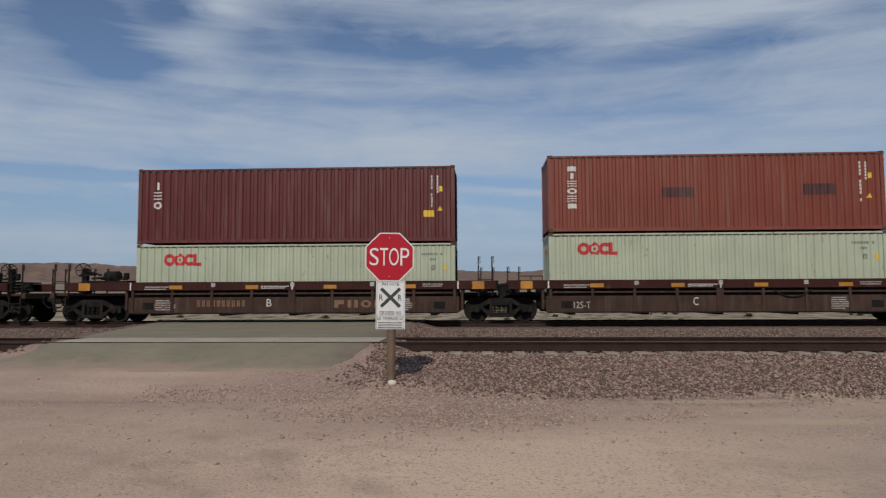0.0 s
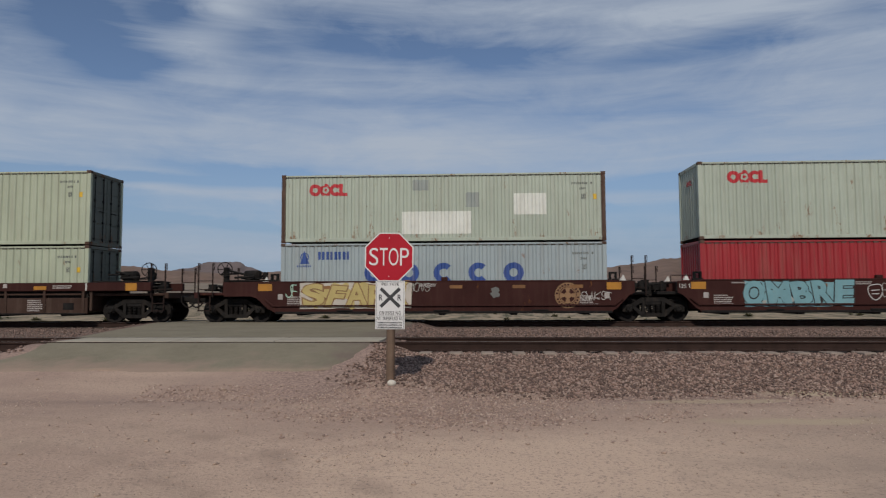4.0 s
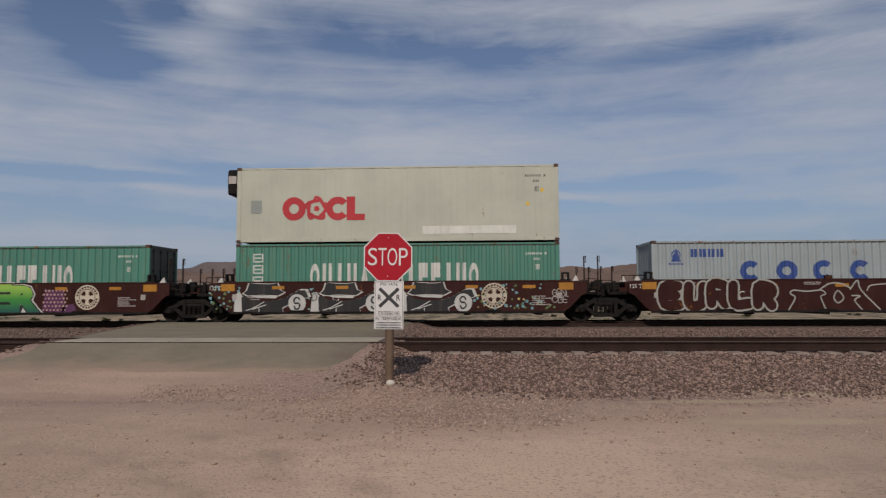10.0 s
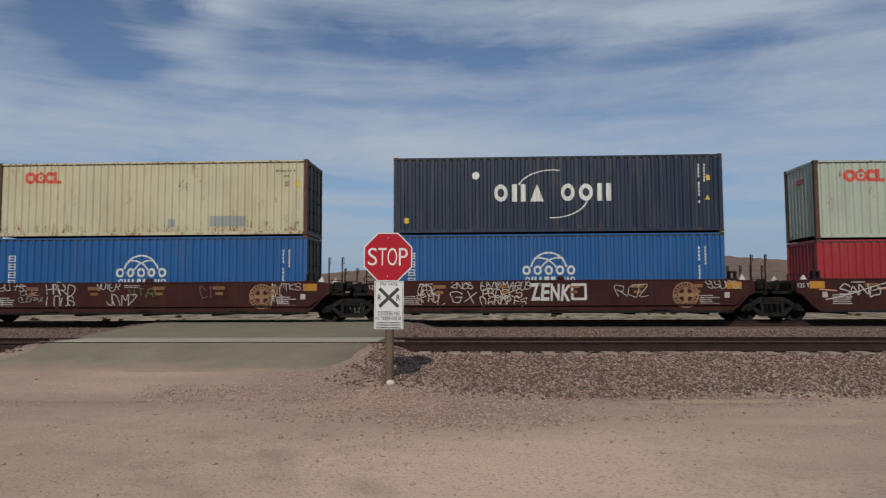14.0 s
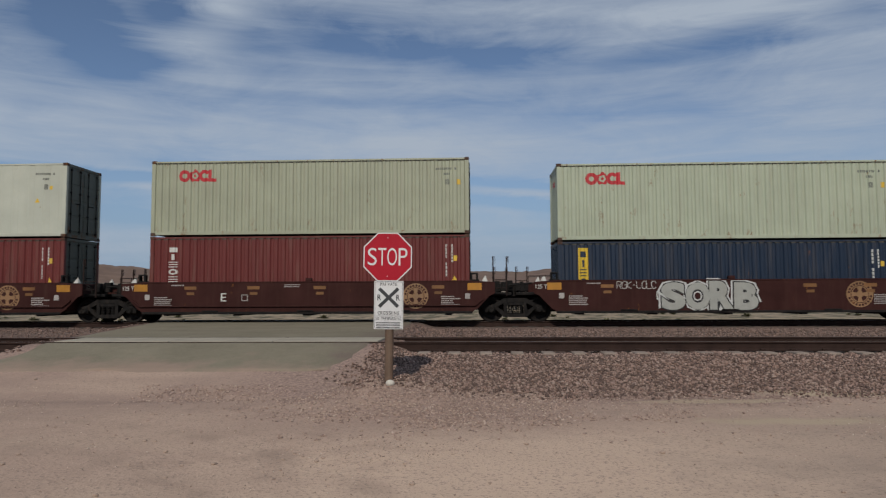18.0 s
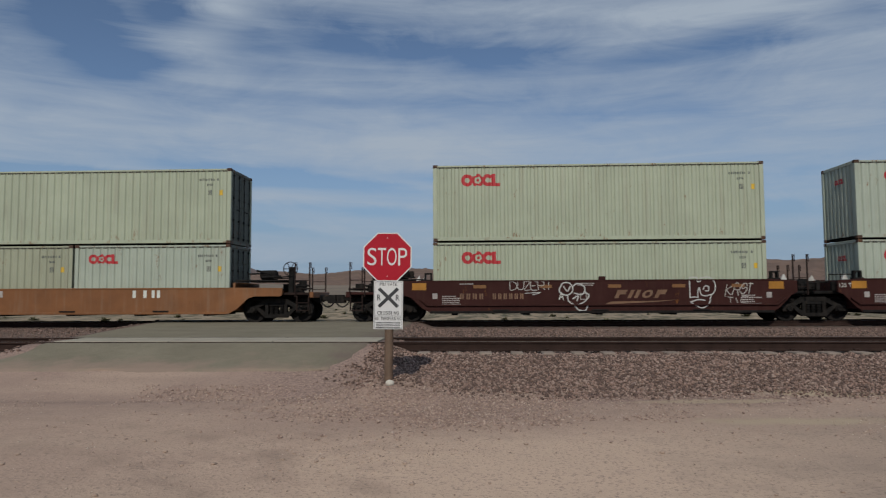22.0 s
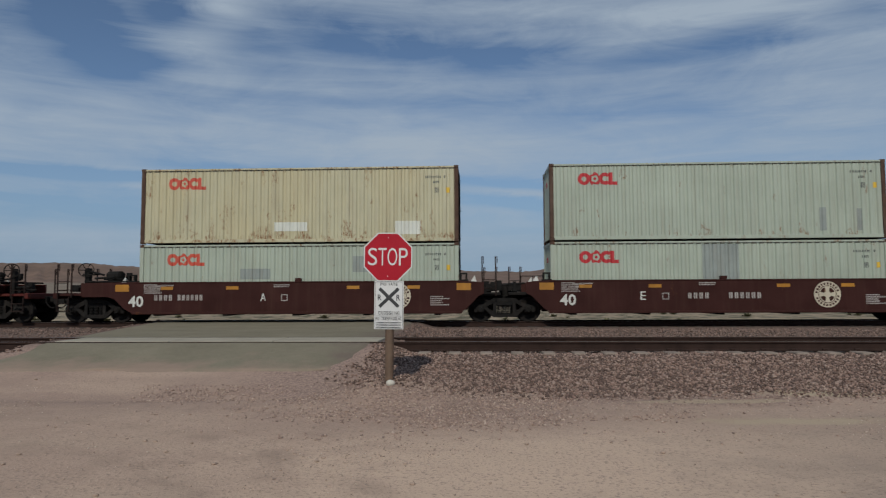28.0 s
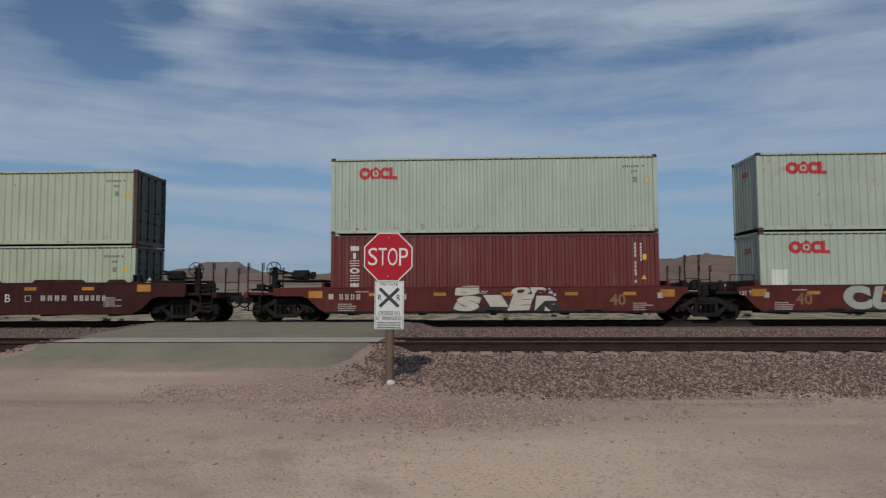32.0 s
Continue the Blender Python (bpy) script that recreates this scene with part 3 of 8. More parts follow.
def decorate(spec, t, length, hgt, face):
    """What is painted on the side: plain shapes for names, bars for codes, patches."""
    x0 = -length / 2
    plain = spec.get("reefer", False)

    def mark(name, key, make, material, parent, label="", at=(0, 0, 0)):
        return decal(name, key, make, material, parent, label, at, length, plain)

    def stamp(name, bm, material, parent, label="", at=(0, 0, 0)):
        return decal(name, None, lambda: bm, material, parent, label, at, length, plain)

    logo = spec.get("logo")
    ink = spec.get("ink", INK)
    if logo == "rings":
        sz = spec.get("logo_w", 1.46)
        mark("painted_logo", ("rings", sz), lambda: rings_logo(sz, sz * 0.315), spec.get("logo_paint", LOGO_RED), t, "red painted emblem of plain rounded shapes",
               at=(x0 + spec.get("logo_x", 1.06), face, hgt - 0.36 - sz * 0.315))
    elif logo == "rings_big":
        mark("painted_logo", "rings_big", lambda: rings_logo(3.16, 0.9), LOGO_RED, t, "large red painted emblem of plain rounded shapes", at=(x0 + 1.76, face, hgt - 2.05))
    elif logo == "column6":
        mark("painted_logo", "col6", lambda: stack_logo(0.36, 1.68, "sieoes"), WHITE, t, "white blocks in an upright column", at=(x0 + 0.72, face, hgt - 2.05))
    elif logo == "column3":
        mark("painted_logo", "col3", lambda: stack_logo(0.32, 1.12, "ieo"), WHITE, t, "white blocks in an upright column", at=(x0 + 0.62, face, hgt - 1.6))
    elif logo == "wide_white":
        top = 0.9 if hgt > 2.7 else 0.76
        mark("painted_logo", ("wide", top), lambda: blocks_logo(6.45, 1.0, ("ouiut", "ouibbiuo")), WHITE, t, "large white blocks in two groups", at=(x0 + 2.85, face, hgt - top - 1.0))
        mark("painted_sign", "cjk_white", lambda: stack_logo(0.38, 1.72, "gggg"), WHITE, t, "column of small white blocks", at=(x0 + 0.66, face, hgt - 2.05))
    elif logo == "five_blue":
        bm = bmesh.new()
        for i in range(5):
            ring_into(bm, 0.36 + i * 1.3, 0.36, 0.16, 0.38, -0.004, 0, *((0, 360) if i in (1, 4) else (45, 315)), n=16)
        stamp("painted_logo", bm, LOGO_BLUE, t, "five spaced dark blue painted rings", at=(x0 + 3.2, face, hgt - 1.5))
        stamp("painted_emblem", shape(ring_into, 0.2, 0.2, 0.13, 0.17, -0.004, 0, n=14), LOGO_BLUE, t, at=(x0 + 0.7, face, hgt - 0.72))
        stamp("painted_mast", shape(prism, [(0.02, 0), (0.38, 0), (0.2, 0.5)], -0.005, 0), LOGO_BLUE, t, at=(x0 + 0.7, face, hgt - 0.78))
        stamp("painted_sign", shape(bars_into, 0, 0, 1.25, 0.3, 4, 0.8, split=2), LOGO_BLUE, t, at=(x0 + 1.42, face, hgt - 0.62))
        stamp("painted_line", shape(bars_into, 0, 0, 0.55, 0.07, 7, 0.6), LOGO_BLUE, t, at=(x0 + 0.62, face, hgt - 0.9))
    elif logo == "globe":
        mark("painted_globe", "globe", lambda: globe_logo(1.85), WHITE, t, "white painted arcs of a globe", at=(x0 + 4.85, face, hgt - 1.38))
        mark("painted_logo", "globe_blocks", lambda: blocks_logo(2.05, 0.36, ("ooooo",)), WHITE, t, at=(x0 + 4.8, face, hgt - 1.55))
        mark("painted_line", "globe_line", lambda: blocks_logo(1.9, 0.2, ("ouibbiuo",)), WHITE, t, at=(x0 + 4.9, face, hgt - 1.81))
        mark("painted_sign", "cjk_small", lambda: stack_logo(0.26, 1.25, "gggg"), WHITE, t, at=(x0 + 0.55, face, hgt - 1.9))
        mark("side_stencil", "upcode", lambda: upright_codes(1.5), WHITE, t, at=(x0 + length - 0.95, face, hgt - 2.0))
    elif logo == "two_white":
        stamp("painted_logo", blocks_logo(4.5, 0.66, ("out", "oou")), PATCH_PALE, t, "cream painted blocks in two groups", at=(x0 + 3.78, face, hgt - 1.72))
        stamp("painted_swoosh", swoosh(78, 160, 1.35, 0.62), PATCH_PALE, t, at=(x0 + 5.95, face, hgt - 1.36))
        stamp("painted_swoosh", swoosh(-95, -15, 1.35, 0.62), PATCH_PALE, t, at=(x0 + 5.95, face, hgt - 1.52))
        stamp("painted_dot", shape(ring_into, 0, 0, 0.001, 0.15, -0.004, 0, n=8), PATCH_PALE, t, at=(x0 + 3.1, face, hgt - 0.72))
        stamp("caution_label", flat_patch(0.18, 0.2), CAUTION, t, at=(x0 + 0.4, face, 0.4))
    elif logo == "yellow_word":
        stamp("painted_logo", blocks_logo(1.42, 0.34, ("ootoo",)), LOGO_YELLOW, t, "yellow painted blocks", at=(x0 + 0.5, face, hgt - 0.66))
    elif logo == "round_white":
        bm = shape(ring_into, 0.0, 0.55, 0.19, 0.25, -0.004, 0, n=18)
        prism(bm, [(-0.15, 0.38), (0.15, 0.38), (0.0, 0.74)], -0.005, 0)
        stamp("painted_logo", bm, WHITE, t, "white round painted emblem", at=(x0 + 6.1, face, hgt - 1.12))
        stamp("painted_line", blocks_logo(1.75, 0.26, ("utobiitu",)), WHITE, t, at=(x0 + 5.25, face, hgt - 1.14))
    elif logo == "amber_plate":
        stamp("painted_plate", flat_patch(0.36, 1.5), LOGO_YELLOW, t, "amber painted plate", at=(x0 + 0.75, face, hgt - 1.75))
        stamp("painted_sign", stack_logo(0.24, 1.36, "sieo"), NAVY, t, at=(x0 + 0.81, face - 0.005, hgt - 1.68))
    codes = spec.get("codes", "pale")
    if codes == "pale":
        mark("side_stencil", "codes", lambda: code_marks(True), ink, t, at=(x0 + length - 1.25, face, hgt - 0.48))
        if spec.get("yellow_mark"):
            mark("caution_label", "cl_small", lambda: flat_patch(0.13, 0.2), CAUTION, t, at=(x0 + length - 0.46, face - 0.002, hgt - 1.04))
    elif codes == "upright":
        mark("side_stencil", "upcode", lambda: upright_codes(1.5), WHITE, t, at=(x0 + length - 0.9, face, hgt - 1.85))
        mark("caution_sign", "trisign", triangle_sign, CAUTION, t, at=(x0 + length - 0.66, face, hgt - 1.72))
        mark("caution_label", "cl_small", lambda: flat_patch(0.13, 0.2), CAUTION, t, at=(x0 + length - 0.6, face, hgt - 1.0))
    if spec.get("reefer"):
        stamp("caution_sign", triangle_sign(), CAUTION, t, at=(x0 + length - 1.25, face, hgt - 1.55))
        stamp("caution_label", flat_patch(0.12, 0.14), CAUTION, t, at=(x0 + length - 0.68, face, hgt - 1.05))
        stamp("placard_holder", flat_patch(3.5, 0.3, 0.006) if spec.get("holder") else flat_patch(0.85, 0.1, 0.006), PATCH_PALE, t, at=(x0 + 7.1 - (0 if spec.get("holder") else 1.3), face, 0.3))
        stamp("vent_plate", flat_patch(0.42, 0.48, 0.008), PATCH, t, at=(x0 + 0.55, face, hgt - 1.75)) if spec.get("holder") else None
    for px, pz, w, h, m in spec.get("patches", ()):
        stamp("repair_patch", flat_patch(w, h, 0.006), m, t, "square welded repair patch", at=(x0 + px, face, pz))
    for px, pz, w, h, m in spec.get("labels", ()):
        stamp("sticker", flat_patch(w, h, 0.008), m, t, at=(x0 + px, face, pz))


def pale(i=0, h=HIGH, **kw):
    words = ["pale green corrugated steel shipping container with red emblem", "pale grey-green corrugated steel container with red emblem",
             "rust-streaked pale corrugated steel container with red emblem", "cream weathered corrugated steel container with red emblem",
             "dusty olive-pale corrugated steel container with red emblem", "white"]
    d = dict(h=h, paint=PALE[i], logo="rings", label=words[i], yellow_mark=True, rust_posts=i in (2, 3))
    d.update(kw)
    return d


def reefer(**kw):
    d = dict(h=HIGH, paint=PALE[5], reefer=True, logo="rings_big", label="white refrigerated container with a black generator on its end", rail_paint=PALE[5])
    d.update(kw)
    return d


def boxed(paint_, h, logo, label, codes="upright", **kw):
    d = dict(h=h, paint=paint_, logo=logo, label=label, codes=codes, end_paint=paint_, ink=WHITE)
    d.update(kw)
    return d


# ---- well cars ----
TRACK_Y = 26.656
HALF = LEN / 2
JOINT, COUPLE, TRUCK_END = 1.68, 3.78, 1.76
SILL = 1.53


def side_frame():
    bm = shape(prism, [(-1.12, 0.36), (-1.14, 0.58), (-0.78, 0.66), (-0.40, 0.88), (0.40, 0.88), (0.78, 0.66), (1.14, 0.58), (1.12, 0.36), (0.98, 0.36), (0.96, 0.50),
                       (0.74, 0.52), (0.34, 0.73), (-0.34, 0.73), (-0.74, 0.52), (-0.96, 0.50), (-0.98, 0.36)], -0.09, 0.09)
    prism(bm, [(-0.80, 0.53), (-0.66, 0.56), (-0.34, 0.30), (0.34, 0.30), (0.66, 0.56), (0.80, 0.53), (0.42, 0.17), (-0.42, 0.17)], -0.08, 0.08)
    for s in (-1, 1):
        box(bm, s * 0.36 - 0.06, s * 0.36 + 0.06, -0.085, 0.085, 0.26, 0.76)
        box(bm, s * 0.89 - 0.13, s * 0.89 + 0.13, -0.12, 0.06, 0.34, 0.60, 0.03)
    return bm


def springs():
    bm = bmesh.new()
    for k in (-0.19, 0.0, 0.19):
        for z in range(5):
            rod(bm, (k, -0.02, 0.31 + z * 0.06), (k, -0.02, 0.345 + z * 0.06), 0.078, 10)
    box(bm, -0.29, 0.29, -0.1, 0.3, 0.60, 0.73, 0.02)
    return bm


def wheel_pair():
    bm = bmesh.new()
    for s in (-1, 1):
        lathe(bm, [(s * 0.69, 0.10), (s * 0.69, 0.43), (s * 0.69, 0.485), (s * 0.72, 0.485), (s * 0.725, 0.46), (s * 0.82, 0.452), (s * 0.82, 0.38), (s * 0.78, 0.34), (s * 0.76, 0.20),
                   (s * 0.84, 0.16), (s * 0.84, 0.08)], 28)
    rod(bm, (0, -1.1, 0), (0, 1.1, 0), 0.075, 12)
    return bm


def bearing_cap():
    bm = shape(lathe, [(-0.06, 0.02), (-0.06, 0.09), (-0.02, 0.11), (0.05, 0.11)], 14)
    for k in range(3):
        a = radians(90 + 120 * k)
        rod(bm, (0.055 * math.cos(a), -0.085, 0.055 * math.sin(a)), (0.055 * math.cos(a), -0.05, 0.055 * math.sin(a)), 0.018, 6)
    return bm


WHEELS = []


def truck(parent, x):
    hub = shared("truck", "bolster", lambda: shape(box, -0.22, 0.22, -0.95, 0.95, 0.55, 0.82, 0.03), TRUCK, parent, "grimy two-axle freight truck", at=(x, 0, 0))
    for s, tz in ((-1, 0), (1, 180)):
        shared("side_frame", "sideframe", side_frame, TRUCK, hub, at=(0, s * 1.0, 0), turn=(0, 0, tz))
        shared("spring_nest", "springs", springs, BLACK, hub, at=(0, s * 0.98, 0), turn=(0, 0, tz))
    for s in (-1, 1):
        w = shared("wheelset", "wheelset", wheel_pair, WHEEL, hub, at=(s * 0.89, 0, 0.452))
        WHEELS.append((w, parent, s * 0.89))
        for k, tz in ((-1, 0), (1, 180)):
            shared("bearing", "bearing", bearing_cap, TRUCK, hub, at=(s * 0.89, k * 1.13, 0.452), turn=(0, 0, tz))
    return hub


def smooth_side(left, right):
    """Outline in x and z of a smooth well side; an end is 'joint' or 'coupler'."""
    def end(kind):
        if kind == "joint":
            return [(HALF + 0.12, 0.40), (HALF + 0.30, 0.52), (HALF + 0.72, 0.96), (HALF + 0.92, 1.06), (HALF + 0.92, SILL - 0.06), (HALF + 0.30, SILL - 0.02)]
        return [(HALF + 0.18, 0.40), (HALF + 0.40, 0.52), (HALF + 0.80, 0.90), (HALF + 1.05, 0.98), (HALF + 2.05, 0.98), (HALF + 2.10, 1.10), (HALF + 2.10, SILL - 0.02), (HALF + 0.30, SILL)]
    a = [(-x, z) for x, z in end(left)][::-1]
    return [(-HALF - 0.12, 0.36)] + [(HALF + 0.12, 0.36)] + end(right) + [(HALF, SILL), (-HALF, SILL)] + a


def stanchion_bar(h):
    bm = shape(box, -0.024, 0.024, -0.02, 0.02, 0, h, 0.005)
    box(bm, 0.05, 0.07, -0.012, 0.012, h - 0.26, h)
    box(bm, 0.0, 0.07, -0.010, 0.010, h - 0.02, h)
    return bm


def stanchions(parent, x, y, top, material, pair=0.5, low=0.95):
    for k in (0, pair):
        shared("stanchion", ("stan", round(top - low, 2)), lambda: stanchion_bar(top - low), material, parent, at=(x + k, y, low))
    shared("stanchion_rung", ("rung", pair), lambda: shape(rod, (0, 0, 0), (pair, 0, 0), 0.014, 6), material, parent, at=(x, y, low + 0.30))
    shared("stanchion_rung", ("rung", pair), lambda: shape(rod, (0, 0, 0), (pair, 0, 0), 0.014, 6), material, parent, at=(x, y, low + 0.62))


def bracket():
    bm = shape(box, -0.14, -0.07, -0.10, 0.10, 0, 0.30, 0.015)
    box(bm, 0.07, 0.14, -0.10, 0.10, 0, 0.30, 0.015)
    box(bm, -0.14, 0.14, -0.10, 0.10, 0.25, 0.31, 0.015)
    box(bm, -0.18, 0.18, -0.13, 0.13, -0.01, 0.06, 0.01)
    return bm


def guide():
    bm = bmesh.new()
    v = [bm.verts.new(p) for p in ((-0.11, -0.09, 0), (0.11, -0.09, 0), (0.11, 0.09, 0), (-0.11, 0.09, 0), (0.03, 0.0, 0.22))]
    bm.faces.new(v[3::-1])
    for i in range(4):
        bm.faces.new((v[i], v[(i + 1) % 4], v[4]))
    return bm


def brake_wheel():
    bm = shape(ring_into, 0, 0, 0.25, 0.28, -0.02, 0.02, n=20)
    for k in range(3):
        a = radians(60 * k)
        rod(bm, (-0.26 * math.cos(a), 0, -0.26 * math.sin(a)), (0.26 * math.cos(a), 0, 0.26 * math.sin(a)), 0.014, 6)
    rod(bm, (0, -0.03, 0), (0, 0.12, 0), 0.04, 8)
    return bm


def hose(x, z0, sag):
    bm = bmesh.new()
    pts = [Vector((x * (i / 10), -0.1, z0 - sag * 4 * (i / 10) * (1 - i / 10))) for i in range(11)]
    for a, b in zip(pts, pts[1:]):
        rod(bm, a, b, 0.028, 6)
    return bm


def end_gear(u, kind, s, mat, ribbed, brake):
    """Deck, stanchions, drawgear and brake gear on one end; s is -1 or 1."""
    e = s * HALF
    if kind == "joint":
        shared("end_deck", ("deckj", s), lambda: shape(box, min(0, s * 1.55), max(0, s * 1.55), -1.05, 1.05, 0.98, 1.10, 0.02), BLACK, u, at=(e, 0, 0))
        shared("centre_sill", ("sillj", s), lambda: shape(box, min(0, s * 1.66), max(0, s * 1.66), -0.33, 0.33, 0.78, 1.0, 0.03), BLACK, u, at=(e, 0, 0))
        shared("end_bulkhead", ("bulk", s), lambda: shape(box, min(s * 0.2, s * 0.3), max(s * 0.2, s * 0.3), -1.42, 1.42, 0.45, 1.50, 0.02), mat, u, at=(e, 0, 0))
        if s > 0:
            stanchions(u, e + 0.86, -1.34, 2.42, GEAR)
            stanchions(u, e + 0.95, 1.30, 2.12, GEAR)
            shared("brake_reservoir", "reservoir", lambda: shape(lathe, [(-0.5, 0.05), (-0.46, 0.16), (0.46, 0.16), (0.5, 0.05)], 14), BLACK, u, at=(e + 1.0, -0.2, 1.28), turn=(0, 0, 90 if ribbed else 20))
            shared("brake_rigging", "rigging", lambda: rigging(3), BLACK, u, at=(e + 1.15, -0.7, 1.1))
        else:
            stanchions(u, e - 1.42, 1.30, 2.14, GEAR, 0.45)
            shared("articulation", "artic", lambda: shape(lathe, [(-0.45, 0.1), (-0.4, 0.25), (0.4, 0.25), (0.45, 0.1)], 14), BLACK, u, at=(e - 1.62, 0, 1.0), turn=(90, 0, 0))
            shared("brake_rigging", "rigging2", lambda: rigging(8), BLACK, u, at=(e - 1.05, -0.6, 1.1))
            shared("hand_rail", "hrail", lambda: hand_rail(0.85), GEAR, u, at=(e - 1.1, -1.25, 1.47))
    else:
        shared("end_deck", ("deckc", s), lambda: shape(box, min(0, s * 3.1), max(0, s * 3.1), -1.25, 1.25, 1.02, 1.12, 0.02), GEAR if mat == ORANGE else mat, u, at=(e, 0, 0))
        shared("centre_sill", ("sillc", s), lambda: shape(box, min(0, s * 3.3), max(0, s * 3.3), -0.35, 0.35, 0.74, 1.02, 0.03), BLACK, u, at=(e, 0, 0))
        shared("coupler", ("coup", s), lambda: coupler(s), TRUCK, u, at=(e, 0, 0))
        shared("air_hose", ("hose", s), lambda: hose(s * 0.55, 0.78, 0.22), BLACK, u, at=(e + s * 3.3, -0.25, 0))
        shared("end_bulkhead", ("bulk", s), lambda: shape(box, min(s * 0.2, s * 0.3), max(s * 0.2, s * 0.3), -1.42, 1.42, 0.45, 1.50, 0.02), mat, u, at=(e, 0, 0))
        shared("upper_deck", ("udeck", s), lambda: shape(box, min(s * 0.3, s * 2.1), max(s * 0.3, s * 2.1), -1.3, 1.3, 1.54, 1.60, 0.01), BLACK, u, at=(e, 0, 0))
        shared("end_sill", ("esill", s), lambda: shape(box, min(s * 3.1, s * 3.25), max(s * 3.1, s * 3.25), -1.4, 1.4, 0.92, 1.14, 0.02), mat, u, at=(e, 0, 0))
        a, b = sorted((e + s * 2.55, e + s * 3.1))
        stanchions(u, a, -1.36, 2.24, GEAR, b - a)
        stanchions(u, a, 1.36, 2.16, GEAR, b - a)
        shared("step", ("step", s), lambda: ladder_steps(), GEAR, u, at=(e + s * 2.85, -1.38, 0))
        shared("brake_rigging", "rigging3", lambda: rigging(5), BLACK, u, at=(e + s * 2.45, -0.5, 1.12))
        if brake:
            shared("brake_stand", "bstand", lambda: shape(box, -0.09, 0.09, -0.12, 0.12, 0, 1.0, 0.02), BLACK, u, at=(e + s * 2.25, -0.75, 1.1))
            shared("brake_wheel", "bwheel", brake_wheel, BLACK, u, "black spoked hand-brake wheel", at=(e + s * 2.25, -0.92, 2.02), turn=(0, 0, 25))
            shared("brake_cylinder", "bcyl", lambda: shape(lathe, [(-0.35, 0.08), (-0.3, 0.19), (0.3, 0.19), (0.35, 0.08)], 14), BLACK, u, at=(e + s * 1.3, -0.5, 1.80), turn=(0, 0, 70))
            shared("brake_rigging", "rigging4", lambda: rigging(11, 1.2), BLACK, u, at=(e + s * 1.5, -0.7, 1.6))


def ladder_steps():
    bm = bmesh.new()
    for x in (-0.22, 0.22):
        box(bm, x - 0.02, x + 0.02, -0.03, 0.03, 0.45, 1.0)
    box(bm, -0.24, 0.24, -0.08, 0.05, 0.43, 0.47)
    box(bm, -0.24, 0.24, -0.05, 0.03, 0.72, 0.75)
    return bm


def hand_rail(w):
    bm = shape(rod, (0, 0, 0.22), (w, 0, 0.22), 0.016, 6)
    for k in (0, w / 2, w):
        rod(bm, (k, 0, 0), (k, 0, 0.22), 0.016, 6)
    return bm


def coupler(s):
    bm = shape(box, min(s * 3.2, s * 3.6), max(s * 3.2, s * 3.6), -0.11, 0.11, 0.78, 0.98, 0.03)
    prism(bm, [(s * 3.52, 0.70), (s * 3.84, 0.70), (s * 3.84, 1.03), (s * 3.58, 1.03)], -0.20, 0.16)
    return bm


def rigging(seed, spread=0.9):
    """Pipes, levers and valves heaped on an end."""
    rnd = random.Random(seed)
    bm = bmesh.new()
    for _ in range(9):
        x = rnd.uniform(-0.5, 0.5) * spread
        y = rnd.uniform(-0.4, 0.5)
        z = rnd.uniform(0.0, 0.22)
        if rnd.random() < 0.5:
            a = rnd.uniform(0, 3.14)
            l = rnd.uniform(0.2, 0.55)
            rod(bm, (x - l * math.cos(a), y, z + 0.05), (x + l * math.cos(a), y + 0.1, z + rnd.uniform(0.02, 0.2)), rnd.uniform(0.02, 0.045), 7)
        else:
            w, h = rnd.uniform(0.06, 0.16), rnd.uniform(0.1, 0.3)
            box(bm, x - w, x + w, y - w * 0.8, y + w * 0.8, max(0.0, z - 0.1), z + h, 0.015)
    return bm


def plates(w, h):
    return shape(box, 0, w, -0.006, 0, 0, h)


def stencil(rows, w, h, seed):
    """Small stencilled lines, as plain bars."""
    rnd = random.Random(seed)
    bm = bmesh.new()
    step = h / rows
    for r in range(rows):
        ww = w * rnd.uniform(0.6, 1.0)
        n = max(3, int(ww / (step * 0.75)))
        bars_into(bm, 0, r * step, ww, step * 0.58, n, 0.68)
    return bm


GUIDE = paint("guide_off_white", (0.44, 0.43, 0.40), var=0.25, dirt=0.5, scale=6)
GOLD = paint("worn_gold_marking", (0.235, 0.130, 0.060), var=0.25, dirt=0.25)
EMBLEM = paint("emblem_cream", (0.50, 0.44, 0.34), var=0.15, dirt=0.2)


def emblem(bm, r=0.47):
    ring_into(bm, 0, 0, 0.001, r, -0.003, 0, n=30)
    return bm


def emblem_marks(bm, r=0.47):
    """The ring of small letters, as bars, and the four quarters between the arms of a cross."""
    for k in range(22):
        if k % 11 not in (0,):
            ring_into(bm, 0, 0, r * 0.74, r * 0.90, -0.0008, 0, k * 16.36, k * 16.36 + 10, n=2)
    ring_into(bm, 0, 0, r * 0.63, r * 0.68, -0.0008, 0, n=28)
    for k in range(4):
        ring_into(bm, r * 0.10 * math.cos(radians(45 + 90 * k)), r * 0.10 * math.sin(radians(45 + 90 * k)), r * 0.16, r * 0.46, -0.0008, 0, 14 + 90 * k, 76 + 90 * k, n=5)
    return bm


LIPPED = {6, 7, 16, 17, 18, 21, 22, 27, 28}
LIDDED = {15, 37}


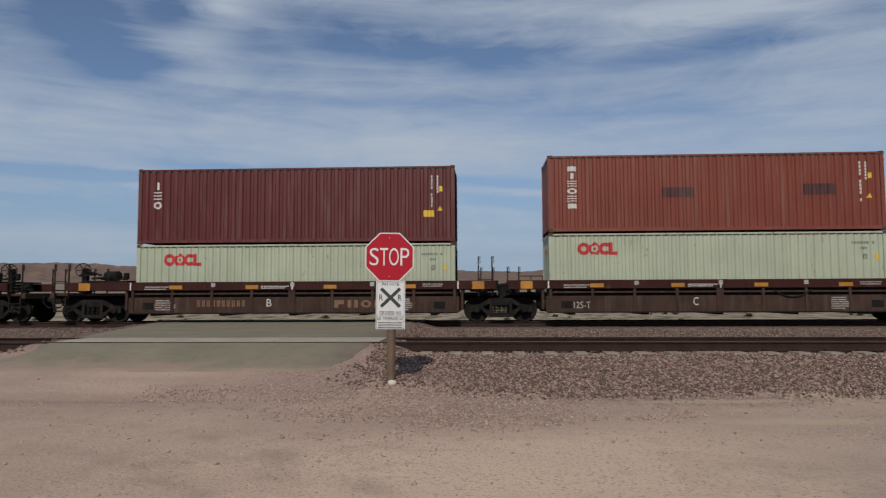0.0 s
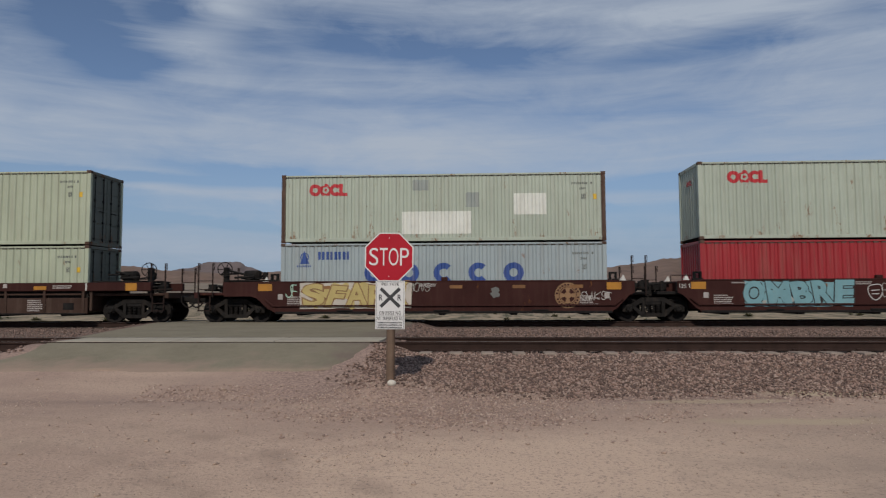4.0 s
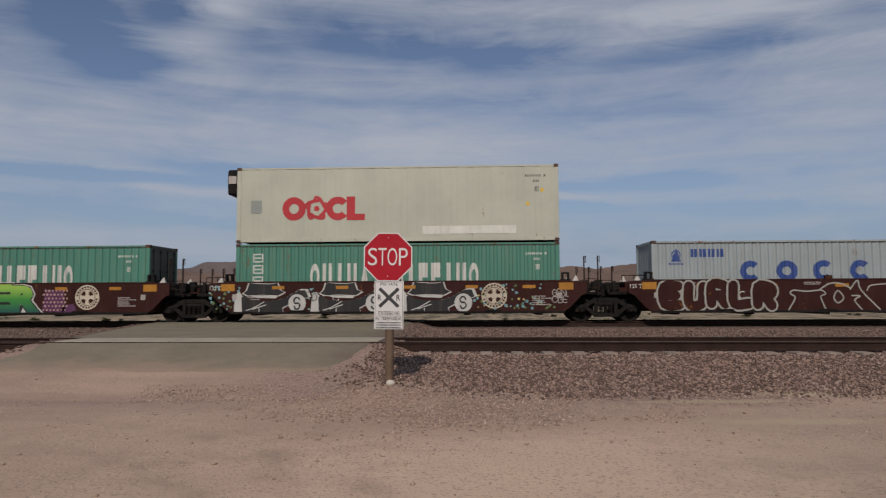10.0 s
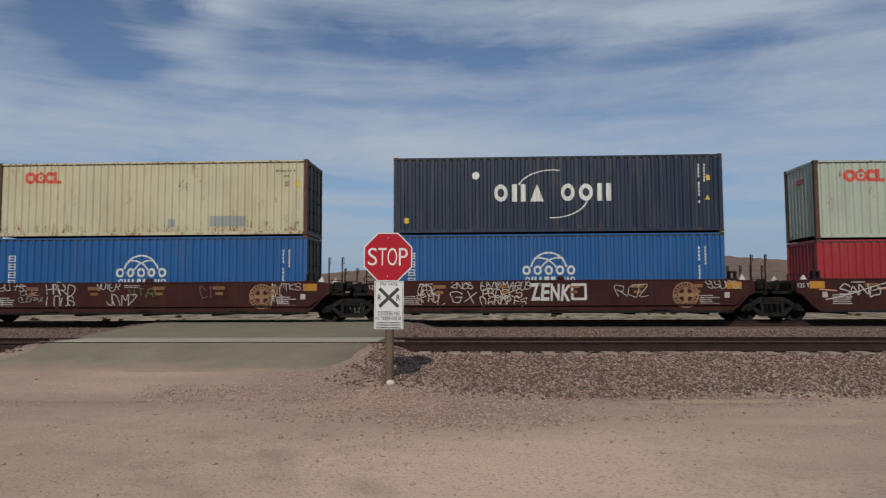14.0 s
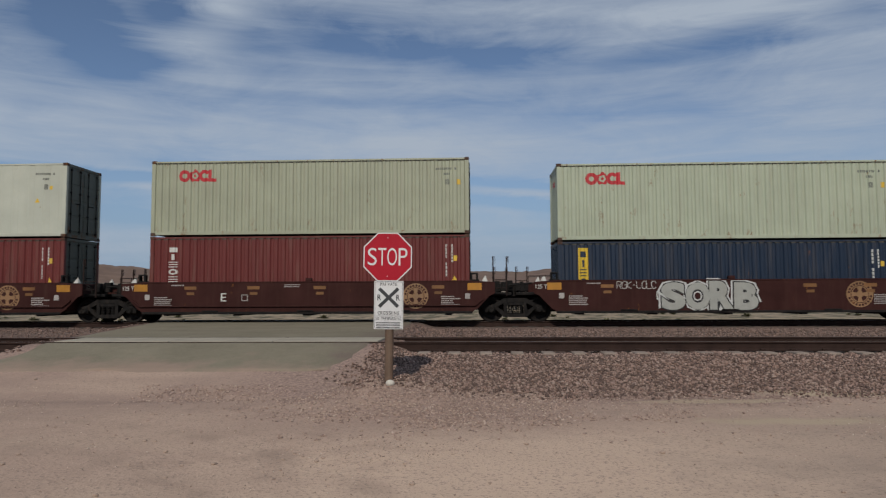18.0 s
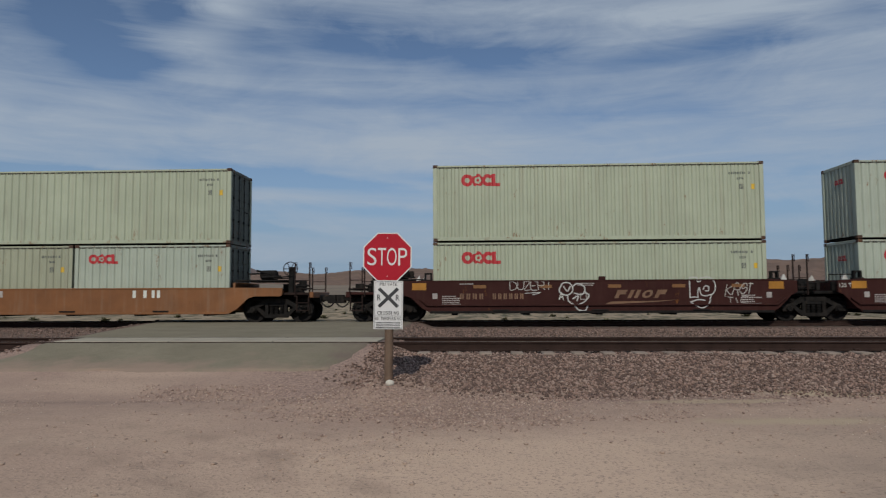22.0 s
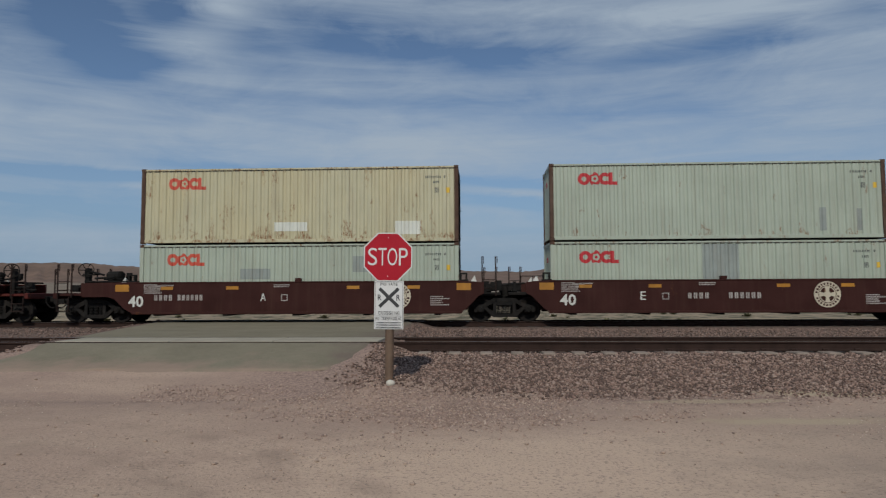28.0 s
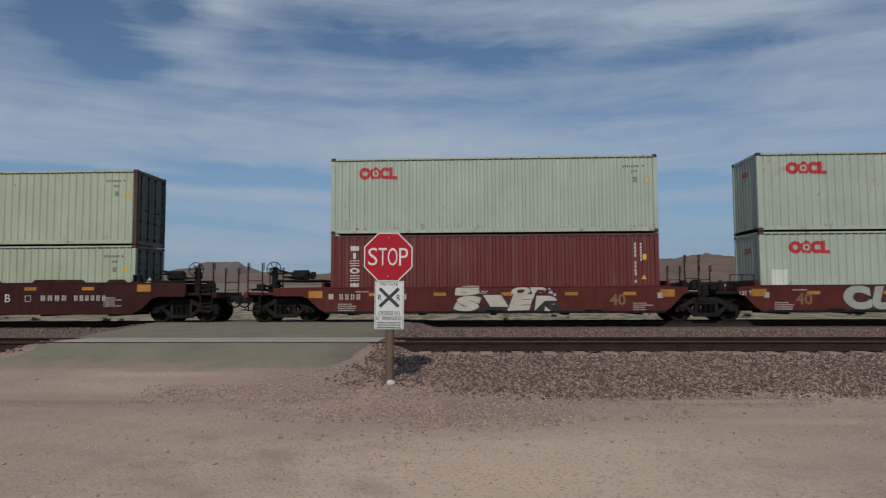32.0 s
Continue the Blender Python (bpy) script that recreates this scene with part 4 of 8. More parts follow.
def well_car(index, x_left, style, left, right, mat, letter, opts):
    """One platform of a double-stack well car."""
    labels = {"smooth": "brown smooth-sided steel container well car", "ribbed": "faded brown well car with ribbed side posts", "single": "single-platform well car with deep side sills"}
    u = thing("well_car", opts.get("label", labels[style]), "well car", "well cars of the train", (x_left + HALF, TRACK_Y, 0.0))
    if style == "ribbed":
        la, ra = (-HALF - (1.5 if left == "joint" else 2.6)), (HALF + (1.5 if right == "joint" else 2.6))
        for s in (-1, 1):
            yy = 1.40 * s
            tz = 0 if s < 0 else 180
            part("top_chord", shape(box, la, ra, yy - 0.10, yy + 0.10, 1.21, SILL, 0.015), BROWN, u)
            part("side_sheet", shape(box, -HALF - 0.15, HALF + 0.15, yy - 0.05, yy + 0.05, 0.36, 0.95, 0.01), BROWN_OLD, u)
            part("side_rail", shape(box, -HALF + 0.1, HALF - 0.1, yy - 0.07, yy - 0.02, 1.06, 1.12), BROWN_OLD, u)
            part("inner_sheet", shape(box, -HALF - 0.1, HALF + 0.1, yy + (0.06 if s < 0 else -0.1), yy + (0.1 if s < 0 else -0.06), 0.40, 1.3), BLACK, u)
            for k in range(9):
                x = -HALF + 0.02 + k * (LEN - 0.04) / 8
                wide = 0.13 if k == 4 else 0.05
                shared("side_post", ("spost", wide), lambda: shape(box, -wide, wide, -0.085, 0.085, 0.37, 1.215, 0.01), BROWN_OLD, u, at=(x, yy, 0))
            part("bottom_flange", shape(box, -HALF - 0.1, HALF + 0.1, yy - 0.11, yy + 0.11, 0.33, 0.38), BLACK, u)
    else:
        out = smooth_side(left, right)
        drop = 0.22 if style == "single" or opts.get("low") else 0.0
        out = [(x, z if z < 1.2 else z - drop) for x, z in out]
        for s in (-1, 1):
            y0, y1 = sorted((s * 1.42, s * 1.50))
            part("side_sill", shape(prism, list(out), y0, y1), mat, u)
            top = SILL - drop
            part("top_chord", shape(box, -HALF - 0.1, HALF + 0.1, min(s * 1.30, s * 1.515), max(s * 1.30, s * 1.515), top - 0.05, top + 0.004, 0.01), mat, u)
            part("bottom_flange", shape(box, -HALF - 0.1, HALF + 0.1, min(s * 1.34, s * 1.53), max(s * 1.34, s * 1.53), 0.32, 0.41, 0.01), BLACK if style == "smooth" and not opts.get("clean") else mat, u)
            if index in LIPPED:
                part("side_lip", shape(prism, [(-HALF - 0.5, 0.84), (-HALF - 0.2, 0.60), (HALF + 0.2, 0.60), (HALF + 0.5, 0.84), (HALF + 0.46, 0.88), (HALF + 0.17, 0.65), (-HALF - 0.17, 0.65), (-HALF - 0.46, 0.88)], min(s * 1.49, s * 1.57), max(s * 1.49, s * 1.57)), mat, u)
            if index in LIDDED:
                for a, b in ((1.93, 3.95), (5.1, 7.1), (8.3, 10.4), (11.2, 12.0)):
                    part("sill_lid", shape(prism, [(a, 0), (b, 0), (b - 0.14, 0.11), (a + 0.14, 0.11)], min(s * 1.40, s * 1.49), max(s * 1.40, s * 1.49)), mat, u, at=(-HALF, 0, top))
            if not opts.get("clean"):
                for k in range(3):
                    shared("flange_clip", "fclip", lambda: shape(box, -0.3, 0.3, -0.03, 0.03, 0, 0.05, 0.008), BLACK, u, at=(-3.6 + k * 3.6, s * 1.53, 0.41))
    for k in (-5.3, -2.65, 0.0, 2.65, 5.3):
        shared("cross_beam", "xbeam", lambda: shape(box, -0.12, 0.12, -1.40, 1.40, 0.26, 0.37, 0.01), BLACK, u, at=(k, 0, 0))
    for s, kind in ((-1, left), (1, right)):
        end_gear(u, kind, s, mat if style != "ribbed" else BROWN_OLD, style == "ribbed", kind == "coupler" and opts.get("brake", 0) in (s, 2))
        if kind == "coupler":
            truck(u, s * (HALF + TRUCK_END))
        elif s > 0:
            truck(u, s * (HALF + JOINT))
        if style == "smooth" and not opts.get("low"):
            for y in (-1.22, 1.22):
                shared("corner_guide", "guide", guide, GUIDE, u, "white pyramid-shaped corner guide", at=(s * (HALF + 0.55), y, 1.51))
            shared("guide_bracket", "gbrack", bracket, BLACK, u, at=(s * (HALF + 0.17), -1.36, SILL - 0.02))
    if style == "smooth" and not opts.get("low"):
        shared("lift_lug", "lug", lambda: shape(box, -0.12, 0.12, -0.08, 0.08, 0, 0.13, 0.02), mat, u, at=(0.1, -1.40, SILL))
    mark_car(u, style, left, right, letter, opts, index)
    if opts.get("low"):
        for ob in u.children:
            if ob.name.split(".")[0] in ("reflector", "end_plate", "stencil", "capacity"):
                ob.location.z -= 0.27
    return u


def mark_car(u, style, left, right, letter, opts, index):
    """Reflectors, stencils, letters and the painted emblem."""
    f = -1.50 - 0.001
    if style == "ribbed":
        f = -1.501
        for x in (-4.4, -1.5, 1.45, 4.4):
            shared("reflector", "refl", lambda: plates(0.48, 0.14), YELLOW, u, at=(x - 0.24, f, 1.26))
        for s in (-1, 1):
            if (left if s < 0 else right) == "joint":
                shared("end_plate", "eplate", lambda: plates(0.44, 0.28), YELLOW, u, "amber reflective plate", at=(s * (HALF + 0.85) - 0.22, f, 1.22))
            else:
                shared("end_plate", "eplate", lambda: plates(0.44, 0.28), YELLOW, u, "amber reflective plate", at=(s * (HALF + 1.85) - 0.22, f, 1.22))
            shared("white_stripe", "wstripe", lambda: plates(0.05, 0.28), WHITE, u, at=(s * (HALF + 0.08), f, 1.23))
        shared("white_stripe", "wstripe", lambda: plates(0.05, 0.28), WHITE, u, at=(0.0, f, 1.23))
        for k in range(3):
            shared("white_square", "wsq", lambda: plates(0.15, 0.15), GREYWHITE, u, at=(-3.05 + k * 3.0, f, 1.34))
        shared("stencil", "st1", lambda: stencil(2, 1.3, 0.13, 3), WHITE, u, at=(-1.15, f, 1.27))
        shared("stencil", "st2", lambda: stencil(2, 0.85, 0.15, 5), GREYWHITE, u, at=(HALF - 1.2, f, 1.31))
        shared("stencil", "st3", lambda: stencil(2, 1.2, 0.16, 8), GREYWHITE, u, at=(-HALF + 0.5, f, 1.24))
        fl = -1.4505
        lettering("capacity", "125-T", u, -HALF + 0.86, fl, 0.50, 0.60, 0.24, GREYWHITE if index != 1 else FADED)
        part("side_marking", shape(bars_into, 0, 0, 1.9, 0.24, 10, 0.62, split=2), FADED, u, at=(-3.6, fl, 0.60)) if index in (1, 5) else None
        if letter:
            lettering("car_letter", letter, u, -0.95, fl, 0.60, 0.18, 0.28, WHITE)
        shared("stencil", "st4", lambda: stencil(5, 0.9, 0.42, 12), GREYWHITE, u, at=(-HALF + 0.9, fl, 0.47)) if index == 1 else None
        shared("stencil", "st5", lambda: stencil(6, 0.75, 0.46, 14), GREYWHITE, u, at=(HALF - 2.2, fl, 0.45))
        shared("stencil_plate", "stp", lambda: plates(0.42, 0.26), BLACK, u, at=(-HALF + 0.4, fl, 0.5))
        shared("stencil_plate", "stp", lambda: plates(0.42, 0.26), BLACK, u, at=(HALF - 0.8, fl, 0.5))
        if index in (2, 4):
            part("hanging_cable", hose(1.3, 1.14, 0.26), BLACK, u, at=(1.9, -1.38, 0))
        if index in (1, 3):
            part("faded_logo", blocks_logo(2.0, 0.28, ("buob",)), FADED, u, "faded painted blocks", at=(1.6, fl, 0.55))
        return
    clean = opts.get("clean")
    if style == "single":
        return
    xs = (-5.1, -2.6, 1.95, 4.2) if clean else (-4.6, -2.2, 0.3, 2.6, 4.7)
    for x in xs:
        shared("reflector", "refl2", lambda: plates(0.46, 0.12), AMBER_OLD if index in LIPPED or index in (8, 19, 20, 23) else YELLOW, u, at=(x, f, 1.24))
        if index in (17, 18, 21, 22, 23):
            shared("reflector", "refl3", lambda: plates(0.28, 0.10), AMBER_OLD, u, at=(x + 0.1, f, 1.04))
    for s, kind in ((-1, left), (1, right)):
        k = 0.18 if kind == "joint" else 0.5
        shared("end_plate", "eplate2", lambda: plates(0.52, 0.26), YELLOW, u, "amber reflective plate", at=(s * (HALF + k) - 0.26, f, 1.18))
        shared("white_square", "wsq2", lambda: plates(0.18, 0.2), GREYWHITE, u, at=(s * (HALF - 0.08) - 0.09, f, 0.86)) if not clean else None
        shared("stencil", ("st6", s), lambda: stencil(5, 0.72, 0.38, 21 + s), GREYWHITE, u, at=((-HALF + 0.35) if s < 0 else (HALF - 1.05), f, 0.62 if not clean or s > 0 else 1.1))
    shared("stencil", "st7", lambda: stencil(2, 0.95, 0.13, 31), GREYWHITE, u, at=(-0.8, f, 1.32))
    shared("stencil", "st8", lambda: stencil(1, 0.8, 0.08, 32), GREYWHITE, u, at=(-HALF + 1.0, f, 1.38))
    if not clean and left == "joint":
        lettering("capacity", "125 T", u, -HALF - 0.86, f, 1.22, 0.42, 0.15, WHITE)
    if clean:
        shared("stencil", "st9", lambda: stencil(2, 0.5, 0.2, 35), GREYWHITE, u, at=(-HALF + 0.75, f, 1.25))
    if letter and not opts.get("no_letter"):
        lettering("car_letter", letter, u, opts.get("letter_x", -1.3), f, 0.80, 0.2, 0.30, WHITE)
        part("stencil_frame", shape(ring_into, 0, 0, 0.13, 0.17, -0.004, 0, 45, 405, n=4), GREYWHITE, u, at=(opts.get("letter_x", -1.3) + 0.9, f, 0.93))
    em = opts.get("emblem")
    if em:
        disc = part("round_emblem", shape(emblem), {"white": EMBLEM, "gold": GOLD}[em[1]], u, "round painted railway emblem", at=(-HALF + em[0], f, 0.97))
        part("side_marking", shape(emblem_marks), BROWN, disc, at=(0, -0.0032, 0))
    for x, w, m, k in opts.get("number", ()):
        part("side_marking", shape(bars_into, 0, 0, w, 0.21, k, 0.62, split=2), GREYWHITE if m == WHITE else m, u, at=(-HALF + x, f, 0.84))
    if opts.get("forty") is not None:
        lettering("length_mark", "40", u, -HALF + opts["forty"], f, 0.60, 0.58, 0.42, WHITE if clean else FADED, bold=0.02)
    if opts.get("swoosh"):
        x, m = opts["swoosh"]
        bm = blocks_logo(1.9, 0.30, ("buob",))
        for v in bm.verts:
            v.co.x += v.co.z * 0.5
        prism(bm, [(-0.35, -0.22), (1.5, -0.14), (2.3, -0.06), (1.4, -0.10), (-0.1, -0.12)], -0.0045, 0)
        part("painted_logo", bm, m, u, "slanted painted blocks over a swoosh", at=(-HALF + x, f, 0.86))


# ---- graffiti ----
def spray(name, col):
    return paint("spray_" + name, col, rough=0.55, var=0.12, dirt=0.15, scale=3.0, bump=0.04)


SPRAY = {"black": spray("black", (0.012, 0.012, 0.013)), "white": spray("white", (0.47, 0.47, 0.45)), "pink": spray("pink", (0.42, 0.260, 0.220)), "cream": spray("cream", (0.45, 0.405, 0.345)),
         "grey": spray("grey", (0.12, 0.122, 0.115)), "silver": spray("silver", (0.315, 0.318, 0.285)), "green": spray("green", (0.055, 0.24, 0.045)), "lime": spray("lime", (0.20, 0.42, 0.06)),
         "violet": spray("violet", (0.085, 0.022, 0.075)), "lilac": spray("lilac", (0.33, 0.325, 0.44)), "yellow": spray("yellow", (0.42, 0.33, 0.125)), "cyan": spray("cyan", (0.15, 0.30, 0.33)),
         "moss": spray("moss", (0.10, 0.16, 0.05)), "gold": spray("gold", (0.20, 0.11, 0.045)), "salmon": spray("salmon", (0.40, 0.185, 0.135)), "mint": spray("mint", (0.30, 0.45, 0.36)),
         "plum": spray("plum", (0.16, 0.05, 0.06)), "navy": spray("navy", (0.02, 0.03, 0.075)), "sage": spray("sage", (0.195, 0.222, 0.185)), "ash": spray("ash", (0.135, 0.138, 0.125)), "chalk": spray("chalk", (0.37, 0.355, 0.33))}


def fade_spray():
    """Sprayed paint that runs from lime at the top through green to teal at the foot."""
    m, t, bsdf, out = tree("spray_green_fade")
    tc = t.nodes.new("ShaderNodeTexCoord")
    sepn = t.nodes.new("ShaderNodeSeparateXYZ")
    t.links.new(tc.outputs["Object"], sepn.inputs[0])
    n = link_noise(t, tc.outputs["Object"], 3.0, 4)
    z = t.nodes.new("ShaderNodeMath")
    z.operation = "ADD"
    t.links.new(sepn.outputs["Z"], z.inputs[0])
    t.links.new(remap(t, n, 0, 1, -0.06, 0.06), z.inputs[1])
    r = t.nodes.new("ShaderNodeValToRGB")
    r.color_ramp.elements.new(0.5)
    for e, (p_, c_) in zip(r.color_ramp.elements, ((0.08, (0.008, 0.085, 0.06)), (0.5, (0.03, 0.22, 0.035)), (0.95, (0.24, 0.44, 0.07)))):
        e.position, e.color = p_, (*c_, 1)
    t.links.new(z.outputs[0], r.inputs[0])
    t.links.new(r.outputs[0], bsdf.inputs["Base Color"])
    bsdf.inputs["Roughness"].default_value = 0.5
    return m


SPRAY["fade"] = fade_spray()


def spikes(u, x, w, z, fill, seed, f=-1.5042):
    """Sprayed flame-like spikes rising from the sill's foot."""
    rnd = random.Random(seed)
    bm = bmesh.new()
    at = 0.0
    while at < w:
        b = rnd.uniform(0.06, 0.16)
        prism(bm, [(at, 0), (at + b, 0), (at + b * 0.6 + rnd.uniform(-0.08, 0.08), rnd.uniform(0.15, 0.55))], -0.0008, 0)
        at += b + rnd.uniform(0.05, 0.55)
    part("graffiti_tag", bm, SPRAY[fill], u, fill + " sprayed spikes", at=(-HALF + x, f, z))


def ribbon_into(bm, pts, w, y):
    vs = []
    for i, p in enumerate(pts):
        a, b = pts[max(0, i - 1)], pts[min(len(pts) - 1, i + 1)]
        d = Vector((b[0] - a[0], b[1] - a[1]))
        d = d.normalized() if d.length else Vector((1, 0))
        n = Vector((-d.y, d.x)) * w * 0.5
        yy = y - 0.00008 * i
        vs.append((bm.verts.new((p[0] + n.x, yy, p[1] + n.y)), bm.verts.new((p[0] - n.x, yy, p[1] - n.y))))
    for (a, b), (c, d) in zip(vs, vs[1:]):
        bm.faces.new((a, b, d, c))


def swirls(u, x0, x1, palette, n, seed, z0=0.44, z1=1.47, f=-1.503, big=0.35, fat=0.2, stretch=1.5):
    """A dense sprayed mural of curved, tapering shapes, one part for each colour."""
    rnd = random.Random(seed)
    made = {c: bmesh.new() for c in palette}
    for k in range(n):
        c = palette[k % len(palette)] if k >= len(palette) else palette[k]
        bm = made[c]
        r = rnd.uniform(0.15, big)
        cx, cz = rnd.uniform(x0 + r, x1 - r), rnd.uniform(z0 + 0.1, z1 - 0.1)
        a0, sweep = rnd.uniform(0, 6.28), rnd.uniform(1.2, 3.4)
        pts = []
        m = 9
        wid = rnd.uniform(0.04, fat)
        outer, inner = [], []
        for i in range(m):
            a = a0 + sweep * i / (m - 1)
            w = wid * math.sin(math.pi * (i + 0.3) / (m - 0.4))
            ox, oz = cx + stretch * (r + w / 2) * math.cos(a), cz + (r + w / 2) * math.sin(a)
            ix, iz = cx + stretch * (r - w / 2) * math.cos(a), cz + (r - w / 2) * math.sin(a)
            outer.append((min(x1, max(x0, ox)), min(z1, max(z0, oz))))
            inner.append((min(x1, max(x0, ix)), min(z1, max(z0, iz))))
        y = -0.00012 * k
        va = [bm.verts.new((p[0], y, p[1])) for p in outer]
        vb = [bm.verts.new((p[0], y, p[1])) for p in inner]
        for i in range(m - 1):
            bm.faces.new((va[i], va[i + 1], vb[i + 1], vb[i]))
    for c, bm in made.items():
        part("graffiti_mural", bm, SPRAY[c], u, c + " sprayed curves of a mural", at=(-HALF, f, 0))


def field(u, x, w, fill, z=0.44, h=1.03, f=-1.5018, seed=1, wob=0.05):
    """A rolled or sprayed field of one colour with an uneven outline."""
    rnd = random.Random(seed)
    n = max(6, int(w / 0.25))
    pts = [(w * i / n, max(-0.02, rnd.uniform(-wob, wob) * 0.4)) for i in range(n + 1)] + [(w * i / n + rnd.uniform(-wob, wob), h + rnd.uniform(-wob, wob * 0.2)) for i in range(n, -1, -1)]
    part("graffiti_field", shape(prism, pts, -0.001, 0.0), SPRAY[fill], u, fill + " sprayed field of graffiti", at=(-HALF + x, f, z))


def dots(u, x, w, fill, n, seed, r=0.05, z0=0.5, z1=1.4, lattice=False):
    rnd = random.Random(seed)
    bm = bmesh.new()
    if lattice:
        step = 0.145
        for j in range(int((z1 - z0) / step)):
            for i in range(int(w / step)):
                ring_into(bm, (i + 0.5 * (j % 2) + 0.4) * step, z0 + j * step, 0.001, r * (0.6 + 0.4 * rnd.random()), -0.001, 0, n=7)
    else:
        for _ in range(n):
            ring_into(bm, rnd.uniform(0, w), rnd.uniform(z0, z1), 0.001, r * rnd.uniform(0.6, 1.3), -0.001, 0, n=7)
    part("graffiti_dots", bm, SPRAY[fill], u, fill + " sprayed dots", at=(-HALF + x, -1.5035, 0))


# the alphabet of a spray can: strokes on a grid of five by five
HAND = {
    "A": "00 24 40|12 32", "B": "00 04 34 43 22 02|22 42 41 30 00", "C": "43 34 14 03 01 10 30 41", "D": "00 04 24 43 41 20 00", "E": "44 04 00 40|02 32", "F": "44 04 00|02 32",
    "G": "43 34 14 03 01 10 30 41 42 22", "H": "00 04|40 44|02 42", "I": "20 24", "J": "44 41 30 10 01", "K": "00 04|44 02 40", "L": "04 00 40", "M": "00 04 22 44 40", "N": "00 04 40 44",
    "O": "14 03 01 10 30 41 43 34 14", "P": "00 04 34 43 32 02", "R": "00 04 34 43 32 02|22 40", "S": "43 34 14 03 12 32 41 30 10 01", "T": "04 44|24 20", "U": "04 01 10 30 41 44",
    "V": "04 20 44", "W": "04 10 22 30 44", "X": "00 44|04 40", "Y": "04 22 44|22 20", "Z": "04 44 00 40", "!": "24 22|21 20", "+": "02 42|24 20", "-": "12 32", "1": "13 24 20", "7": "04 44 10",
    "9": "42 13 14 34 43 41 20", "2": "03 14 34 43 00 40"}


def smooth_path(pts, n=4):
    """A soft curve through a few points."""
    if len(pts) < 3:
        return [pts[0], ((pts[0][0] + pts[-1][0]) / 2, (pts[0][1] + pts[-1][1]) / 2), pts[-1]]
    out = []
    ext = [pts[0]] + list(pts) + [pts[-1]]
    if pts[0] == pts[-1]:
        ext = [pts[-2]] + list(pts) + [pts[1]]
    for a, b, c, d in zip(ext, ext[1:], ext[2:], ext[3:]):
        for i in range(n):
            t = i / n
            out.append(tuple(0.5 * (2 * b[k] + (c[k] - a[k]) * t + (2 * a[k] - 5 * b[k] + 4 * c[k] - d[k]) * t * t + (3 * b[k] - a[k] - 3 * c[k] + d[k]) * t ** 3) for k in (0, 1)))
    return out + [pts[-1]]


def round_end(bm, p, r, y):
    bm.faces.new([bm.verts.new((p[0] + r * math.cos(k * 0.6283), y, p[1] + r * math.sin(k * 0.6283))) for k in range(10)])


def fat_stroke(bm, path, w, y):
    """A stroke of even width with round ends, each piece a hair in front of the one before."""
    round_end(bm, path[0], w / 2, y + 0.00008)
    ribbon_into(bm, path, w, y)
    if path[0] != path[-1]:
        round_end(bm, path[-1], w / 2, y - 0.00008 * len(path))


def hand_paths(ch, x, z, w, h, rnd, wob, soft):
    out = []
    lean, rise = rnd.uniform(-wob, wob) * 1.6, rnd.uniform(-wob, wob) * h * 0.6
    for stroke in HAND[ch].split("|"):
        pts = []
        closed = stroke.split()[0] == stroke.split()[-1]
        for q in stroke.split():
            u_, v_ = int(q[0]) / 4 + rnd.uniform(-wob, wob) * 0.5, int(q[1]) / 4 + rnd.uniform(-wob, wob) * 0.5
            pts.append((x + u_ * w + lean * h * v_, z + v_ * h + rise))
        if closed:
            pts[-1] = pts[0]
        out.append(smooth_path(pts) if soft else [(p[0] + (q[0] - p[0]) * k / 2, p[1] + (q[1] - p[1]) * k / 2) for p, q in zip(pts, pts[1:]) for k in (0, 1)] + [pts[-1]])
    return out


def scribble(u, text, x, w, z, h, fill="white", width=0.035, seed=0, wob=0.14, f=-1.5052):
    """A quick tag, written by hand in one thin line."""
    rnd = random.Random(seed + len(text) * 7 + int(x * 10))
    bm = bmesh.new()
    step = w / len(text)
    for k, ch in enumerate(text):
        if ch in HAND:
            for path in hand_paths(ch, k * step, 0, step * 0.86, h, rnd, wob, True):
                ribbon_into(bm, path, width * 0.75, -0.0009 * (k % 3))
    part("graffiti_tag", bm, SPRAY["chalk" if fill == "white" else fill], u, fill + " sprayed handwriting", at=(-HALF + x, f, z))


def throwup(u, text, x, w, z=0.40, h=1.08, fill="silver", line="black", rim=None, fat=0.25, thin=0.05, seed=1, wob=0.08, f=-1.508, squeeze=1.0):
    """Fat round letters in one colour behind a thin line, each lapping over the one before."""
    rnd = random.Random(seed)
    step = w / len(text)
    rims, lines, fills = bmesh.new(), bmesh.new(), bmesh.new()
    for k, ch in enumerate(text):
        y = -0.0075 * k
        for n_, path in enumerate(hand_paths(ch, k * step + fat * 0.45, fat * 0.55, (step - fat * 0.72) * squeeze, h - fat * 1.1, rnd, wob, True)):
            y_ = y - 0.0009 * n_
            fat_stroke(lines, path, fat + thin * 0.7, y_)
            fat_stroke(fills, path, fat - thin * 1.1, y_ - 0.0036)
            if rim:
                fat_stroke(rims, path, fat + thin * 2.9, 0.004 - 0.0006 * (k + n_))
    at = (-HALF + x, f, z)
    if rim:
        part("graffiti_edge", rims, SPRAY[rim], u, rim + " sprayed rim of round letters", at=at)
    else:
        rims.free()
    part("graffiti_edge", lines, SPRAY[line], u, line + " sprayed outline of round letters", at=at)
    part("graffiti", fills, SPRAY[fill] if fill in SPRAY else BROWN, u, (fill + " sprayed round letters") if fill in SPRAY else "bare brown paint inside sprayed outlines", at=at)


